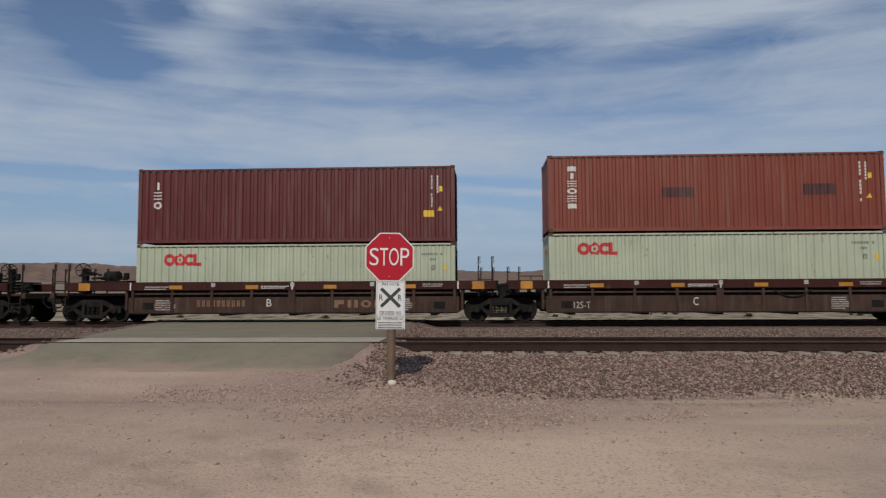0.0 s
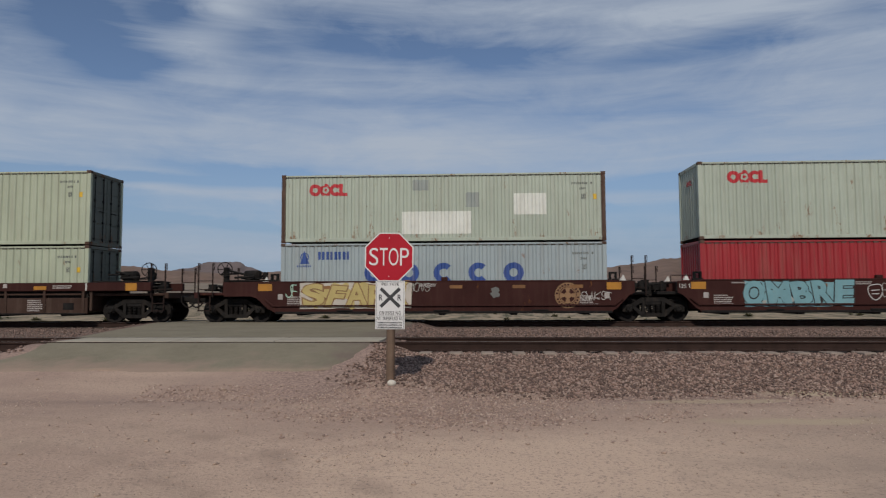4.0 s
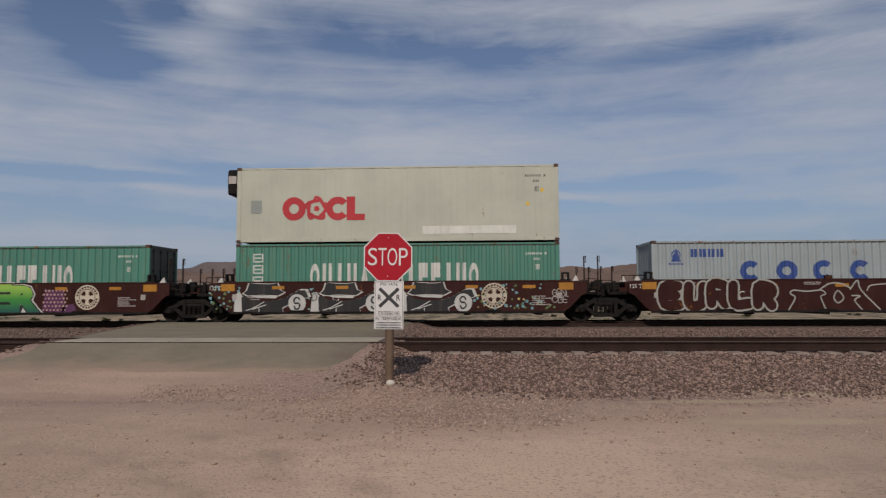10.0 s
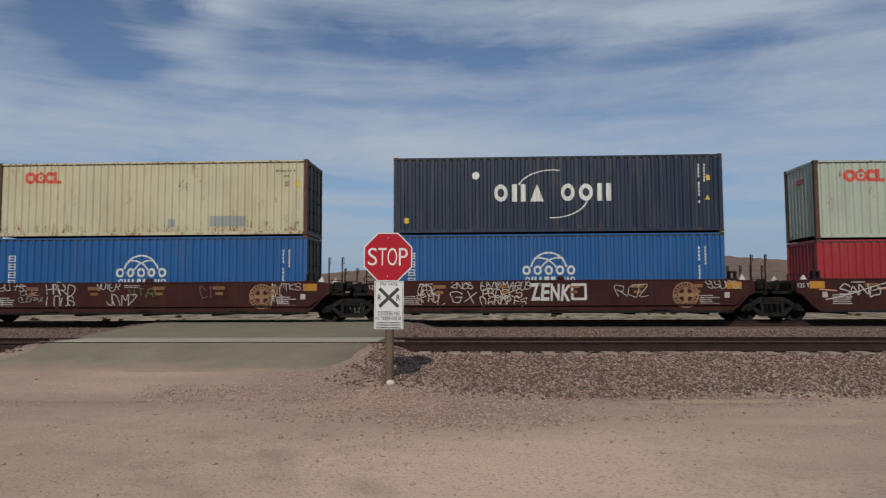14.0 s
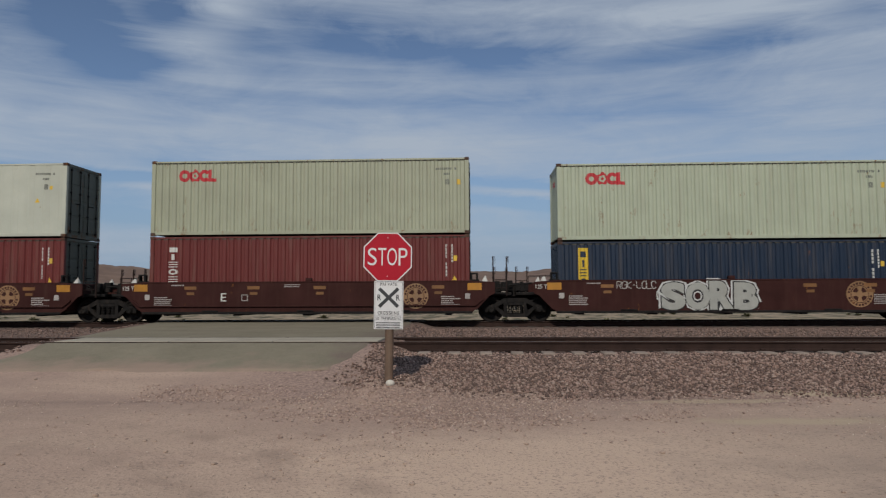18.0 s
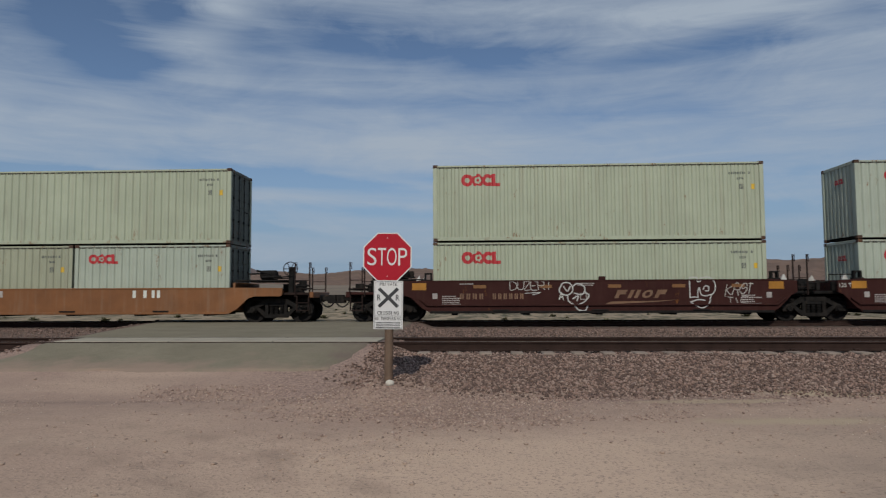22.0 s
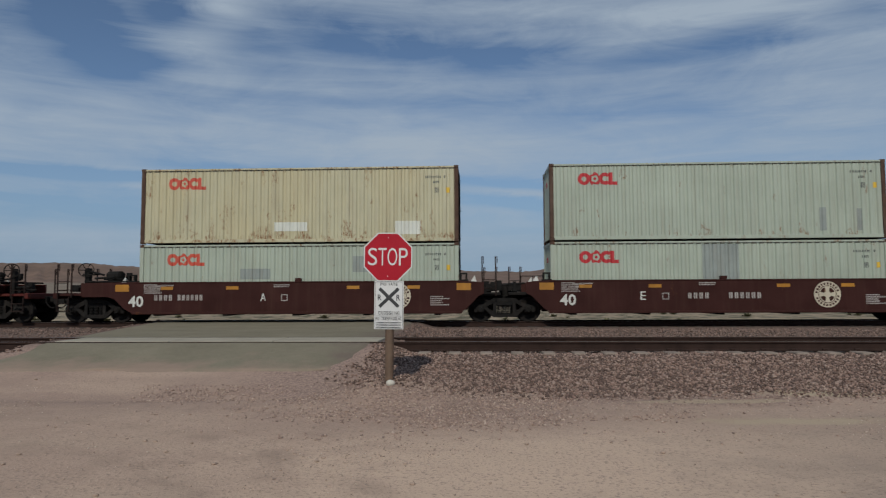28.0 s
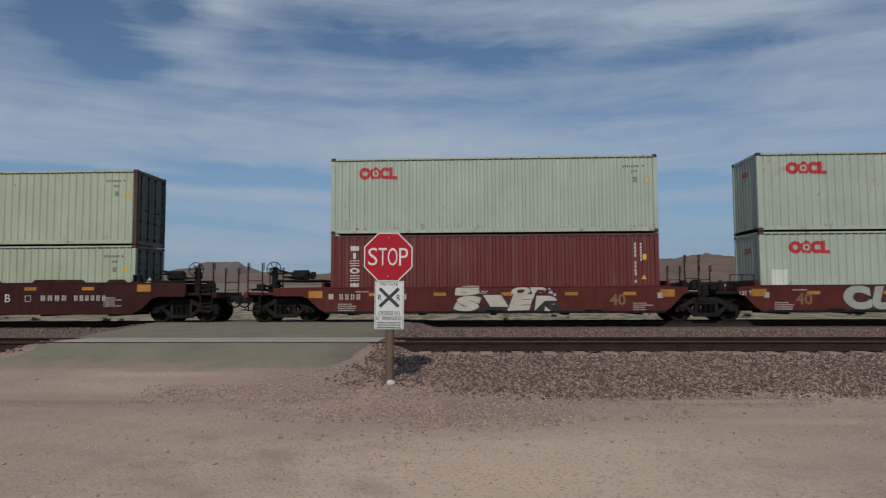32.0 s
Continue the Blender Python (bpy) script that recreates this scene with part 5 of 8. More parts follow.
def wild(u, text, x, w, z=0.42, h=1.04, fill="silver", edge="black", rim=None, seed=1, wob=7.0, bold=0.05, f=-1.5035, lap=0.02, swell=0.05, shade=None, lean_by=(-0.15, 0.25)):
    """Upright painted letters, each cut, leaned and sized on its own."""
    rnd = random.Random(seed)
    wide = {"I": 0.55, "M": 1.25, "W": 1.3}
    total = sum(wide.get(c, 1.0) for c in text)
    at = 0.0
    for k, ch in enumerate(text):
        lw = w * wide.get(ch, 1.0) / total
        hh, dz, lean, turn = h * rnd.uniform(0.92, 1.0), h * rnd.uniform(0.0, 0.05), rnd.uniform(*lean_by), rnd.uniform(-wob, wob)
        px, pw = -HALF + x + at - lw * lap / 2, lw * (1 + lap)
        dy = -0.0006 * (k % 2)
        if shade:
            lettering("graffiti_edge", ch, u, px + 0.07, f + 0.0012 + dy, z + dz - 0.05, pw, hh, SPRAY[shade], bold, lean, turn=(0, turn, 0), swell=swell)
        if rim:
            lettering("graffiti_edge", ch, u, px, f + 0.0008 + dy, z + dz, pw, hh, SPRAY[rim], bold, lean, turn=(0, turn, 0), swell=swell * 2.2)
        lettering("graffiti_edge", ch, u, px, f + dy, z + dz, pw, hh, SPRAY[edge], bold, lean, turn=(0, turn, 0), swell=swell)
        lettering("graffiti", ch, u, px, f - 0.0045 + dy, z + dz, pw, hh, SPRAY[fill], bold, lean, fill + " sprayed graffiti letter", turn=(0, turn, 0))
        at += lw


def lines_on(u, fill, width, *paths, f=-1.5062, name="graffiti_tag"):
    """Single sprayed lines, given by a few points each."""
    bm = bmesh.new()
    for k, pts in enumerate(paths):
        fat_stroke(bm, smooth_path(list(pts), 5), width, -0.0011 * (k % 4))
    part(name, bm, SPRAY[fill], u, fill + " sprayed lines", at=(-HALF, f, 0))


def splash(u, x, w, fill, n, seed, z0=0.45, z1=1.45, r=0.16, f=-1.5022):
    """Overlapping soft clouds of one sprayed colour."""
    rnd = random.Random(seed)
    bm = bmesh.new()
    for k in range(n):
        q = r * rnd.uniform(0.5, 1.2)
        cx, cz = rnd.uniform(q, w - q), min(z1 - q, max(z0 + q, rnd.uniform(z0, z1)))
        a0 = rnd.uniform(0, 6.28)
        pts = [(cx + q * (1 + 0.3 * math.sin(3 * a + a0)) * math.cos(a), cz + q * (1 + 0.25 * math.sin(2 * a + a0)) * math.sin(a)) for a in (i * 0.4833 for i in range(13))]
        bm.faces.new([bm.verts.new((p[0], -0.00010 * k, p[1])) for p in pts])
    part("graffiti_mural", bm, SPRAY[fill], u, fill + " sprayed clouds of colour", at=(-HALF + x, f, 0))


def portrait_throw(u, x, z=0.42, k=1.0, fill="white"):
    """A square-backed outlined letter over a pointed chin line."""
    q = lambda *pts: [(x + a * k, z + b * k) for a, b in pts]
    lines_on(u, fill, 0.04, q((0.0, 0.38), (0.0, 0.75), (0.0, 1.12)), q((0.0, 1.12), (0.14, 1.13), (0.28, 1.12)), q((0.28, 1.12), (0.28, 0.98), (0.40, 0.98), (0.40, 1.10)),
             q((0.40, 1.10), (0.75, 1.12), (0.95, 0.90), (0.93, 0.62), (0.78, 0.45)), q((0.0, 0.38), (0.16, 0.40), (0.30, 0.38)), q((0.30, 0.38), (0.30, 0.6), (0.36, 0.74), (0.42, 0.5), (0.6, 0.44), (0.8, 0.5)),
             q((0.50, 0.68), (0.58, 0.80), (0.70, 0.78), (0.70, 0.64), (0.58, 0.62)), q((0.02, 0.22), (0.20, 0.10), (0.45, 0.0), (0.70, 0.14), (0.78, 0.42)), q((0.02, 0.22), (0.3, 0.30), (0.55, 0.28)))


def des_tro(u):
    field(u, -0.18, 5.65, "pink", 0.38, 1.12, seed=3, wob=0.02)
    field(u, 5.42, 4.75, "cream", 0.38, 1.12, f=-1.5024, seed=5, wob=0.03)
    lines_on(u, "black", 0.035, ((0.55, 0.82), (0.56, 1.12), (0.90, 1.12), (1.14, 1.02), (1.08, 0.86), (0.80, 0.82), (0.55, 0.82)), ((1.92, 1.50), (2.06, 1.40), (2.14, 1.1), (2.12, 0.7), (1.96, 0.45)),
             ((2.30, 1.48), (2.12, 1.38)), ((2.58, 1.16), (2.72, 1.26), (2.92, 1.24), (3.0, 1.14), (2.58, 1.16)), ((2.62, 0.62), (2.48, 0.66), (2.46, 0.82), (3.2, 0.84), (4.1, 0.83), (4.85, 0.84), (4.86, 0.66), (4.72, 0.62)),
             ((4.35, 1.08), (4.8, 1.10), (5.3, 1.08), (5.45, 1.0)), ((3.62, 1.50), (3.66, 1.36)), ((3.66, 0.40), (3.66, 0.78)), ((5.42, 1.46), (5.42, 1.06)), ((5.42, 1.06), (5.72, 1.05), (5.72, 0.8), (5.70, 0.45)))
    lines_on(u, "grey", 0.10, ((0.64, 0.88), (0.92, 0.90), (1.04, 0.98)), f=-1.5058)
    wild(u, "TRO", 5.9, 4.1, 0.46, 0.98, "cream", "black", seed=8, wob=2.0, bold=0.09, f=-1.5042, swell=0.03)
    scribble(u, "MIKS", 10.9, 0.9, 0.6, 0.35, "grey", 0.03, 3)


def mural_nine(u):
    field(u, -0.4, 6.8, "black", 0.42, 1.06, seed=41, wob=0.1)
    field(u, 6.2, 6.5, "black", 0.42, 1.06, seed=42, wob=0.1)
    splash(u, -0.9, 1.6, "plum", 16, 3, r=0.24, f=-1.5028)
    splash(u, 1.0, 5.4, "plum", 14, 4, z1=1.0, r=0.2, f=-1.5030)
    splash(u, 6.0, 6.6, "pink", 26, 5, r=0.22, f=-1.5028)
    splash(u, 8.4, 3.4, "lilac", 16, 6, z0=1.15, r=0.15, f=-1.5045)
    swirls(u, 0.3, 6.4, ["lilac", "lilac", "white", "lilac"], 44, 11, z0=0.7, big=0.5, fat=0.36, f=-1.5060, stretch=2.6)
    swirls(u, -0.2, 6.6, ["white", "black", "white", "black", "plum"], 120, 12, big=0.42, fat=0.10, f=-1.5110, stretch=2.8)
    swirls(u, 6.0, 12.8, ["pink", "black", "cream", "black"], 84, 13, big=0.5, fat=0.28, f=-1.5060, stretch=1.7)
    swirls(u, 6.0, 12.8, ["cream", "black", "lilac", "black", "cream"], 100, 14, big=0.4, fat=0.08, f=-1.5150, stretch=2.4)


GRAFFITI = {
    6: lambda u: (field(u, 0.85, 4.3, "cream", 0.52, 0.98, seed=4, wob=0.06), splash(u, 0.9, 4.2, "yellow", 22, 4, z0=0.52, r=0.28, f=-1.5036), wild(u, "SFARX", 1.0, 4.1, 0.58, 0.86, "yellow", "gold", seed=4, bold=0.03, f=-1.5056, swell=0.035),
                  scribble(u, "JF", 0.3, 0.55, 0.95, 0.45, "mint", 0.045, 2), scribble(u, "MOVS", 5.05, 0.85, 1.15, 0.28, "silver", 0.03, 5), scribble(u, "SWKST", 11.6, 1.2, 0.80, 0.28, "white", 0.03, 5), splash(u, 8.1, 0.5, "grey", 4, 9, 0.9, 1.3, 0.15)),
    7: lambda u: (field(u, 1.5, 3.9, "cyan", 0.55, 0.92, seed=7, wob=0.1), wild(u, "OMBRE", 1.5, 4.0, 0.55, 0.92, "cyan", "black", seed=7, bold=0.05, f=-1.5045, swell=0.03), splash(u, 1.8, 3.0, "silver", 9, 8, 0.55, 1.1, 0.1, f=-1.5112),
                  lines_on(u, "white", 0.03, ((6.0, 1.25), (6.42, 1.3), (6.45, 0.95), (6.22, 0.76), (6.0, 0.95), (6.0, 1.25)), ((6.08, 1.1), (6.36, 1.12)), ((6.1, 0.98), (6.34, 0.98))), scribble(u, "EC", 6.5, 0.42, 0.9, 0.4, "white", 0.03, 4),
                  scribble(u, "QGB", 7.55, 0.65, 1.22, 0.28, "white", 0.03, 8, 0.3), scribble(u, "SRS", 7.55, 0.7, 0.92, 0.28, "white", 0.03, 9, 0.3), scribble(u, "ANL", 12.05, 0.5, 0.88, 0.24, "white", 0.035, 1)),
    8: des_tro,
    9: mural_nine,
    10: lambda u: (splash(u, -0.1, 5.0, "black", 60, 3, r=0.25), splash(u, -0.2, 1.2, "lilac", 10, 4, r=0.15, f=-1.5030), splash(u, 3.9, 1.0, "pink", 14, 5, z0=0.85, r=0.17, f=-1.5030), wild(u, "HENR", 0.0, 4.75, 0.42, 1.04, "ash", "white", seed=5, wob=6, bold=0.08, f=-1.5042, swell=0.025, shade="black"),
                   scribble(u, "SAVE", 5.1, 1.1, 0.95, 0.34, "cream", 0.035, 6, 0.3), scribble(u, "VNE", 5.15, 1.0, 0.58, 0.34, "cream", 0.03, 2, 0.3), splash(u, 7.1, 1.6, "plum", 16, 7, r=0.18), splash(u, 7.4, 1.3, "pink", 18, 8, r=0.16, f=-1.5030), splash(u, 7.3, 1.2, "white", 12, 9, z0=0.8, r=0.1, f=-1.5036),
                   field(u, 8.6, 4.0, "black", 0.42, 1.05, seed=12, wob=0.1), wild(u, "SONER", 8.5, 4.1, 0.44, 1.02, "sage", "black", seed=6, wob=4, bold=0.05, f=-1.5042, swell=0.05), lines_on(u, "black", 0.02, ((8.6, 1.2), (9.2, 0.9), (9.9, 0.7)), ((9.6, 1.3), (10.3, 1.0), (11.0, 0.6)), ((11.0, 1.35), (11.6, 1.0), (12.2, 0.7)), f=-1.5125), splash(u, 12.0, 0.8, "pink", 8, 3, r=0.14)),
    11: lambda u: (splash(u, 2.3, 4.1, "moss", 34, 17, r=0.16), splash(u, 2.6, 3.8, "gold", 30, 18, r=0.10, f=-1.5028), wild(u, "M", 1.65, 1.5, 0.36, 0.82, "white", "black", seed=2, bold=0.06, f=-1.5045, swell=0.05), wild(u, "S", 3.6, 1.15, 0.36, 0.62, "white", "black", seed=3, bold=0.08, f=-1.5045, swell=0.05),
                   wild(u, "T", 4.35, 1.1, 0.66, 0.86, "white", "black", seed=9, bold=0.07, f=-1.5045, swell=0.05), lines_on(u, "black", 0.46, ((2.98, 1.18), (3.25, 1.36), (3.55, 1.24)), f=-1.5040), lines_on(u, "lime", 0.38, ((2.98, 1.18), (3.25, 1.36), (3.55, 1.24)), f=-1.5052),
                   lines_on(u, "lime", 0.06, ((2.95, 1.1), (2.96, 0.8)), ((3.32, 1.1), (3.33, 0.66)), ((3.5, 1.1), (3.5, 0.78)), f=-1.5052), part("graffiti_edge", shape(prism, [(5.05, 0.62), (5.35, 0.78), (5.5, 1.5), (6.28, 1.22), (6.02, 0.40), (5.72, 0.64), (5.3, 0.40)], -0.001, 0), SPRAY["black"], u, at=(-HALF, -1.5046, 0)),
                   part("graffiti", shape(prism, [(5.15, 0.62), (5.42, 0.76), (5.58, 1.42), (6.18, 1.20), (5.98, 0.52), (5.72, 0.74), (5.34, 0.48)], -0.001, 0), SPRAY["lilac"], u, "lilac sprayed arrow", at=(-HALF, -1.5058, 0)), lines_on(u, "black", 0.05, ((5.3, 0.72), (5.7, 1.1), (5.95, 1.2)), ((5.2, 0.66), (5.42, 0.86))),
                   lines_on(u, "gold", 0.025, ((6.35, 0.76), (6.85, 0.78)), ((6.6, 0.52), (6.6, 1.0)), ((6.42, 0.6), (6.78, 0.94)), ((6.42, 0.94), (6.78, 0.6))), scribble(u, "COVRKB", 7.25, 1.65, 0.56, 0.33, "lilac", 0.032, 4)),
    12: lambda u: (part("graffiti_field", shape(prism, [(0.95, 0.40), (2.55, 0.40), (2.55, 1.25), (2.2, 1.12), (1.6, 0.78)], -0.001, 0), SPRAY["violet"], u, "violet sprayed field", at=(-HALF, -1.5018, 0)), field(u, 8.5, 0.95, "violet", 0.42, 0.98, seed=8, wob=0.16), field(u, 9.3, 0.6, "violet", 0.40, 0.3, seed=10, wob=0.1),
                   dots(u, 8.5, 1.15, "pink", 40, 3, lattice=True), dots(u, 1.0, 1.6, "pink", 46, 4, z1=1.05, lattice=True), dots(u, 0.2, 1.9, "pink", 12, 5, 0.045, 0.9, 1.45), dots(u, 0.6, 0.6, "violet", 8, 6, 0.09, 0.95, 1.4),
                   wild(u, "EOHER", 2.6, 5.8, 0.40, 1.10, "fade", "black", "white", seed=21, wob=1.0, bold=0.07, f=-1.5045, lap=0.06, swell=0.028, shade="black", lean_by=(0.0, 0.0))),
    13: lambda u: (figures(u, 0.05), figures(u, 3.05), figures(u, 6.45), dots(u, -0.9, 1.2, "cyan", 22, 5), dots(u, -0.9, 1.2, "moss", 16, 8), dots(u, 2.9, 0.6, "cyan", 8, 12), dots(u, 9.3, 3.2, "cyan", 26, 6, 0.05), dots(u, 9.3, 3.2, "moss", 22, 9, 0.05), dots(u, 9.3, 3.0, "yellow", 12, 7, 0.04), scribble(u, "GEN", 12.3, 0.55, 0.98, 0.2, "white", 0.035, 3), scribble(u, "CGE", 12.3, 0.6, 0.72, 0.2, "white", 0.035, 4)),
    14: lambda u: (throwup(u, "EURLR", 0.2, 4.2, 0.38, 1.14, "bare", "silver", fat=0.44, thin=0.075, seed=3), lines_on(u, "silver", 0.05, ((4.9, 0.42), (5.15, 0.85), (4.98, 1.0), (5.1, 1.12), (5.6, 1.08), (6.1, 1.12), (6.25, 0.98), (6.08, 0.88), (6.25, 0.42)), ((6.05, 1.14), (6.4, 1.35), (6.8, 1.36), (7.15, 1.2)),
                   ((6.55, 0.85), (6.7, 1.1), (6.9, 0.85), (6.7, 0.66), (6.55, 0.85)), ((7.15, 1.15), (7.42, 1.46), (7.55, 1.1), (8.2, 0.42)), ((7.2, 0.92), (7.5, 0.9), (7.3, 0.75), (7.55, 0.42)), ((7.75, 1.1), (7.9, 1.28), (8.5, 1.34), (9.0, 1.38), (9.08, 0.8)), ((9.08, 0.8), (9.5, 1.0), (9.75, 0.8), (9.95, 0.48), (10.2, 0.52), (10.3, 0.8)), ((9.1, 0.42), (9.4, 0.78), (9.7, 0.72)))),
    15: lambda u: (field(u, 1.95, 5.6, "yellow", 0.42, 1.04, seed=11, wob=0.12), splash(u, 1.9, 6.0, "yellow", 24, 12, r=0.2, f=-1.5028), splash(u, 2.4, 5.2, "moss", 16, 13, r=0.1, f=-1.5036), wild(u, "M", 2.75, 1.6, 0.40, 1.0, "chalk", "black", seed=12, bold=0.04, f=-1.5047, swell=0.075), wild(u, "O", 4.1, 0.85, 0.42, 0.96, "chalk", "black", seed=13, bold=0.03, f=-1.5043, swell=0.07), wild(u, "ST", 4.75, 1.9, 0.42, 1.04, "chalk", "black", seed=17, wob=10, bold=0.045, f=-1.5047, swell=0.075),
                   wild(u, "7", 6.45, 1.05, 0.42, 1.06, "chalk", "black", seed=15, wob=3, bold=0.06, f=-1.5045, swell=0.075), lines_on(u, "black", 0.07, ((2.45, 0.98), (3.0, 0.86)), ((2.72, 1.2), (2.74, 0.7)), ((2.3, 0.75), (2.6, 0.55), (3.1, 0.45))), lines_on(u, "yellow", 0.03, ((7.5, 1.15), (7.9, 1.18)), ((7.4, 0.95), (8.1, 0.97)), ((7.4, 0.62), (7.75, 0.64)))),
    16: lambda u: [scribble(u, b, x, w, z, h, c, k, s, 0.2) for b, x, w, z, h, c, k, s in (("AUKEN", 0.2, 1.1, 1.0, 0.4, "silver", 0.03, 1), ("LTOMZ", 1.45, 1.35, 0.92, 0.5, "white", 0.045, 2), ("BEEB", 3.2, 1.1, 0.95, 0.45, "white", 0.04, 3), ("VOVER", 6.8, 0.9, 1.12, 0.34, "white", 0.04, 4), ("WNE", 7.05, 0.6, 0.9, 0.26, "white", 0.03, 8), ("PAGE", 8.45, 1.0, 1.0, 0.45, "silver", 0.035, 5), ("YA", 1.8, 0.4, 0.65, 0.3, "silver", 0.03, 6), ("S", 6.0, 0.3, 0.75, 0.25, "silver", 0.03, 7))],
    17: lambda u: [scribble(u, b, x, w, z, h, c, k, s, 0.2) for b, x, w, z, h, c, k, s in (("ACBOIS", -0.1, 1.6, 1.22, 0.28, "silver", 0.04, 7), ("OLE", 1.3, 0.8, 1.08, 0.16, "silver", 0.02, 3), ("OLEPAX", 1.25, 1.0, 0.8, 0.18, "silver", 0.02, 4), ("HARD", 2.4, 1.1, 1.05, 0.42, "white", 0.045, 8), ("LOUS", 2.4, 1.15, 0.64, 0.38, "white", 0.045, 9), ("VOYER", 4.4, 0.9, 1.24, 0.25, "white", 0.04, 2), ("JOMZ", 4.8, 1.2, 0.66, 0.42, "white", 0.045, 4), ("VTR", 5.7, 1.0, 1.0, 0.3, "moss", 0.03, 11), ("PAS", 11.3, 0.45, 0.62, 0.8, "white", 0.035, 6), ("TKS", 11.8, 0.7, 1.2, 0.25, "white", 0.03, 5), ("Y", 0.5, 0.2, 0.62, 0.35, "white", 0.035, 1), ("C1", 8.6, 0.5, 0.9, 0.4, "plum", 0.04, 13))],
    18: lambda u: ([scribble(u, b, x, w, z, h, c, k, s, 0.22) for b, x, w, z, h, c, k, s in (("GESK", 0.95, 0.8, 1.02, 0.36, "cream", 0.035, 9), ("SPRD", 0.95, 0.85, 0.70, 0.34, "cream", 0.03, 4), ("L", 1.75, 0.3, 0.66, 0.55, "cream", 0.04, 5), ("2NOS", 2.25, 0.85, 1.24, 0.24, "white", 0.04, 3), ("GX", 2.25, 0.95, 0.75, 0.4, "cream", 0.04, 8), ("EAUMMAROS", 3.4, 1.85, 1.2, 0.28, "white", 0.04, 4), ("PROEKS", 3.45, 1.5, 0.92, 0.28, "cream", 0.04, 5), ("DRROPES", 3.4, 1.7, 0.62, 0.28, "cream", 0.04, 6), ("ROZ", 8.5, 1.2, 0.9, 0.4, "silver", 0.035, 2), ("SSUPS", 11.85, 1.2, 1.2, 0.26, "silver", 0.04, 12))],
                   wild(u, "ZENK", 5.25, 1.5, 0.76, 0.62, "white", "white", seed=2, wob=2, bold=0.02, lap=-0.05, swell=0.01), lines_on(u, "white", 0.09, ((6.82, 0.84), (6.82, 1.1), (6.82, 1.36)), ((6.82, 1.36), (7.1, 1.36), (7.32, 1.36)), ((7.32, 1.36), (7.32, 1.1), (7.32, 0.84)), ((7.32, 0.84), (7.1, 0.84), (6.82, 0.84)))),
    19: lambda u: (scribble(u, "SAND", 0.6, 1.5, 0.95, 0.36, "white", 0.06, 12, 0.2), lines_on(u, "white", 0.03, ((0.1, 0.78), (0.9, 0.95), (1.7, 1.2), (2.4, 1.4)), ((1.8, 1.1), (2.3, 1.2), (2.6, 1.05))), lines_on(u, "salmon", 0.05, ((-0.1, 1.15), (0.5, 1.1)), ((2.0, 1.2), (2.6, 1.1))), scribble(u, "NE", 2.95, 0.6, 0.8, 0.6, "silver", 0.04, 3, 0.3),
                   field(u, 3.75, 2.8, "moss", 0.42, 1.06, seed=21, wob=0.06), field(u, 3.75, 2.8, "green", 0.5, 0.85, f=-1.5024, seed=22, wob=0.12), [part("graffiti_edge", shape(box, a, b, -0.001, 0, c, d), BROWN, u, "bare brown paint between sprayed letters", at=(-HALF, -1.5036, 0)) for a, b, c, d in ((4.35, 4.62, 0.44, 0.72), (4.45, 4.62, 1.05, 1.3), (5.05, 5.45, 0.84, 0.92), (5.2, 5.5, 1.18, 1.25), (5.55, 5.66, 0.44, 1.0), (6.0, 6.2, 0.9, 1.48))],
                   throwup(u, "CLOT", 6.85, 4.7, 0.40, 1.10, "cream", "cream", fat=0.42, thin=0.03, seed=5, wob=0.05), splash(u, 7.0, 4.3, "chalk", 22, 6, r=0.13, f=-1.556), scribble(u, "IEC", 11.55, 0.7, 1.15, 0.28, "silver", 0.04, 2)),
    20: lambda u: (lines_on(u, "white", 0.13, ((0.2, 1.42), (0.7, 1.1), (0.3, 0.9), (0.2, 0.42)), ((1.0, 1.45), (1.3, 1.05), (1.1, 0.6), (1.5, 0.42)), ((1.4, 1.4), (1.9, 1.44), (2.1, 1.1)), ((2.0, 1.45), (2.3, 0.9), (1.9, 0.45)), ((2.6, 1.45), (2.95, 1.2), (2.5, 1.0)), ((2.2, 0.44), (2.7, 0.7), (3.1, 0.5))),
                   lines_on(u, "white", 0.07, ((3.3, 1.48), (3.25, 1.0), (3.6, 0.85), (4.1, 0.95)), ((3.4, 0.95), (3.3, 0.55), (3.8, 0.42), (4.2, 0.6), (4.1, 0.95)), ((4.8, 1.48), (4.85, 0.9), (4.6, 0.5)), ((5.1, 0.42), (5.0, 0.8), (5.4, 1.0), (5.9, 0.9), (6.05, 0.6), (5.8, 0.44)), ((5.7, 1.45), (5.85, 1.15), (5.75, 0.95)), ((6.2, 0.45), (6.4, 0.9), (6.35, 1.45)), ((6.9, 1.45), (7.2, 1.15), (7.1, 0.6), (7.0, 0.45)), ((6.2, 0.92), (6.6, 0.94))),
                   scribble(u, "GUSD", 6.35, 0.85, 0.85, 0.25, "silver", 0.03, 5, 0.3), scribble(u, "ROSD", 6.4, 0.8, 0.55, 0.28, "silver", 0.03, 6, 0.3), scribble(u, "PIMAS-SOTAS-DES", 9.85, 2.1, 0.42, 0.18, "white", 0.03, 4), scribble(u, "PCELLE", 12.3, 1.3, 0.82, 0.18, "white", 0.03, 6), scribble(u, "S", 5.25, 0.16, 1.12, 0.4, "white", 0.05, 7), scribble(u, "7", 10.9, 0.14, 0.85, 0.2, "white", 0.035, 7), scribble(u, "LGG", 7.9, 1.0, 0.5, 0.35, "grey", 0.04, 8)),
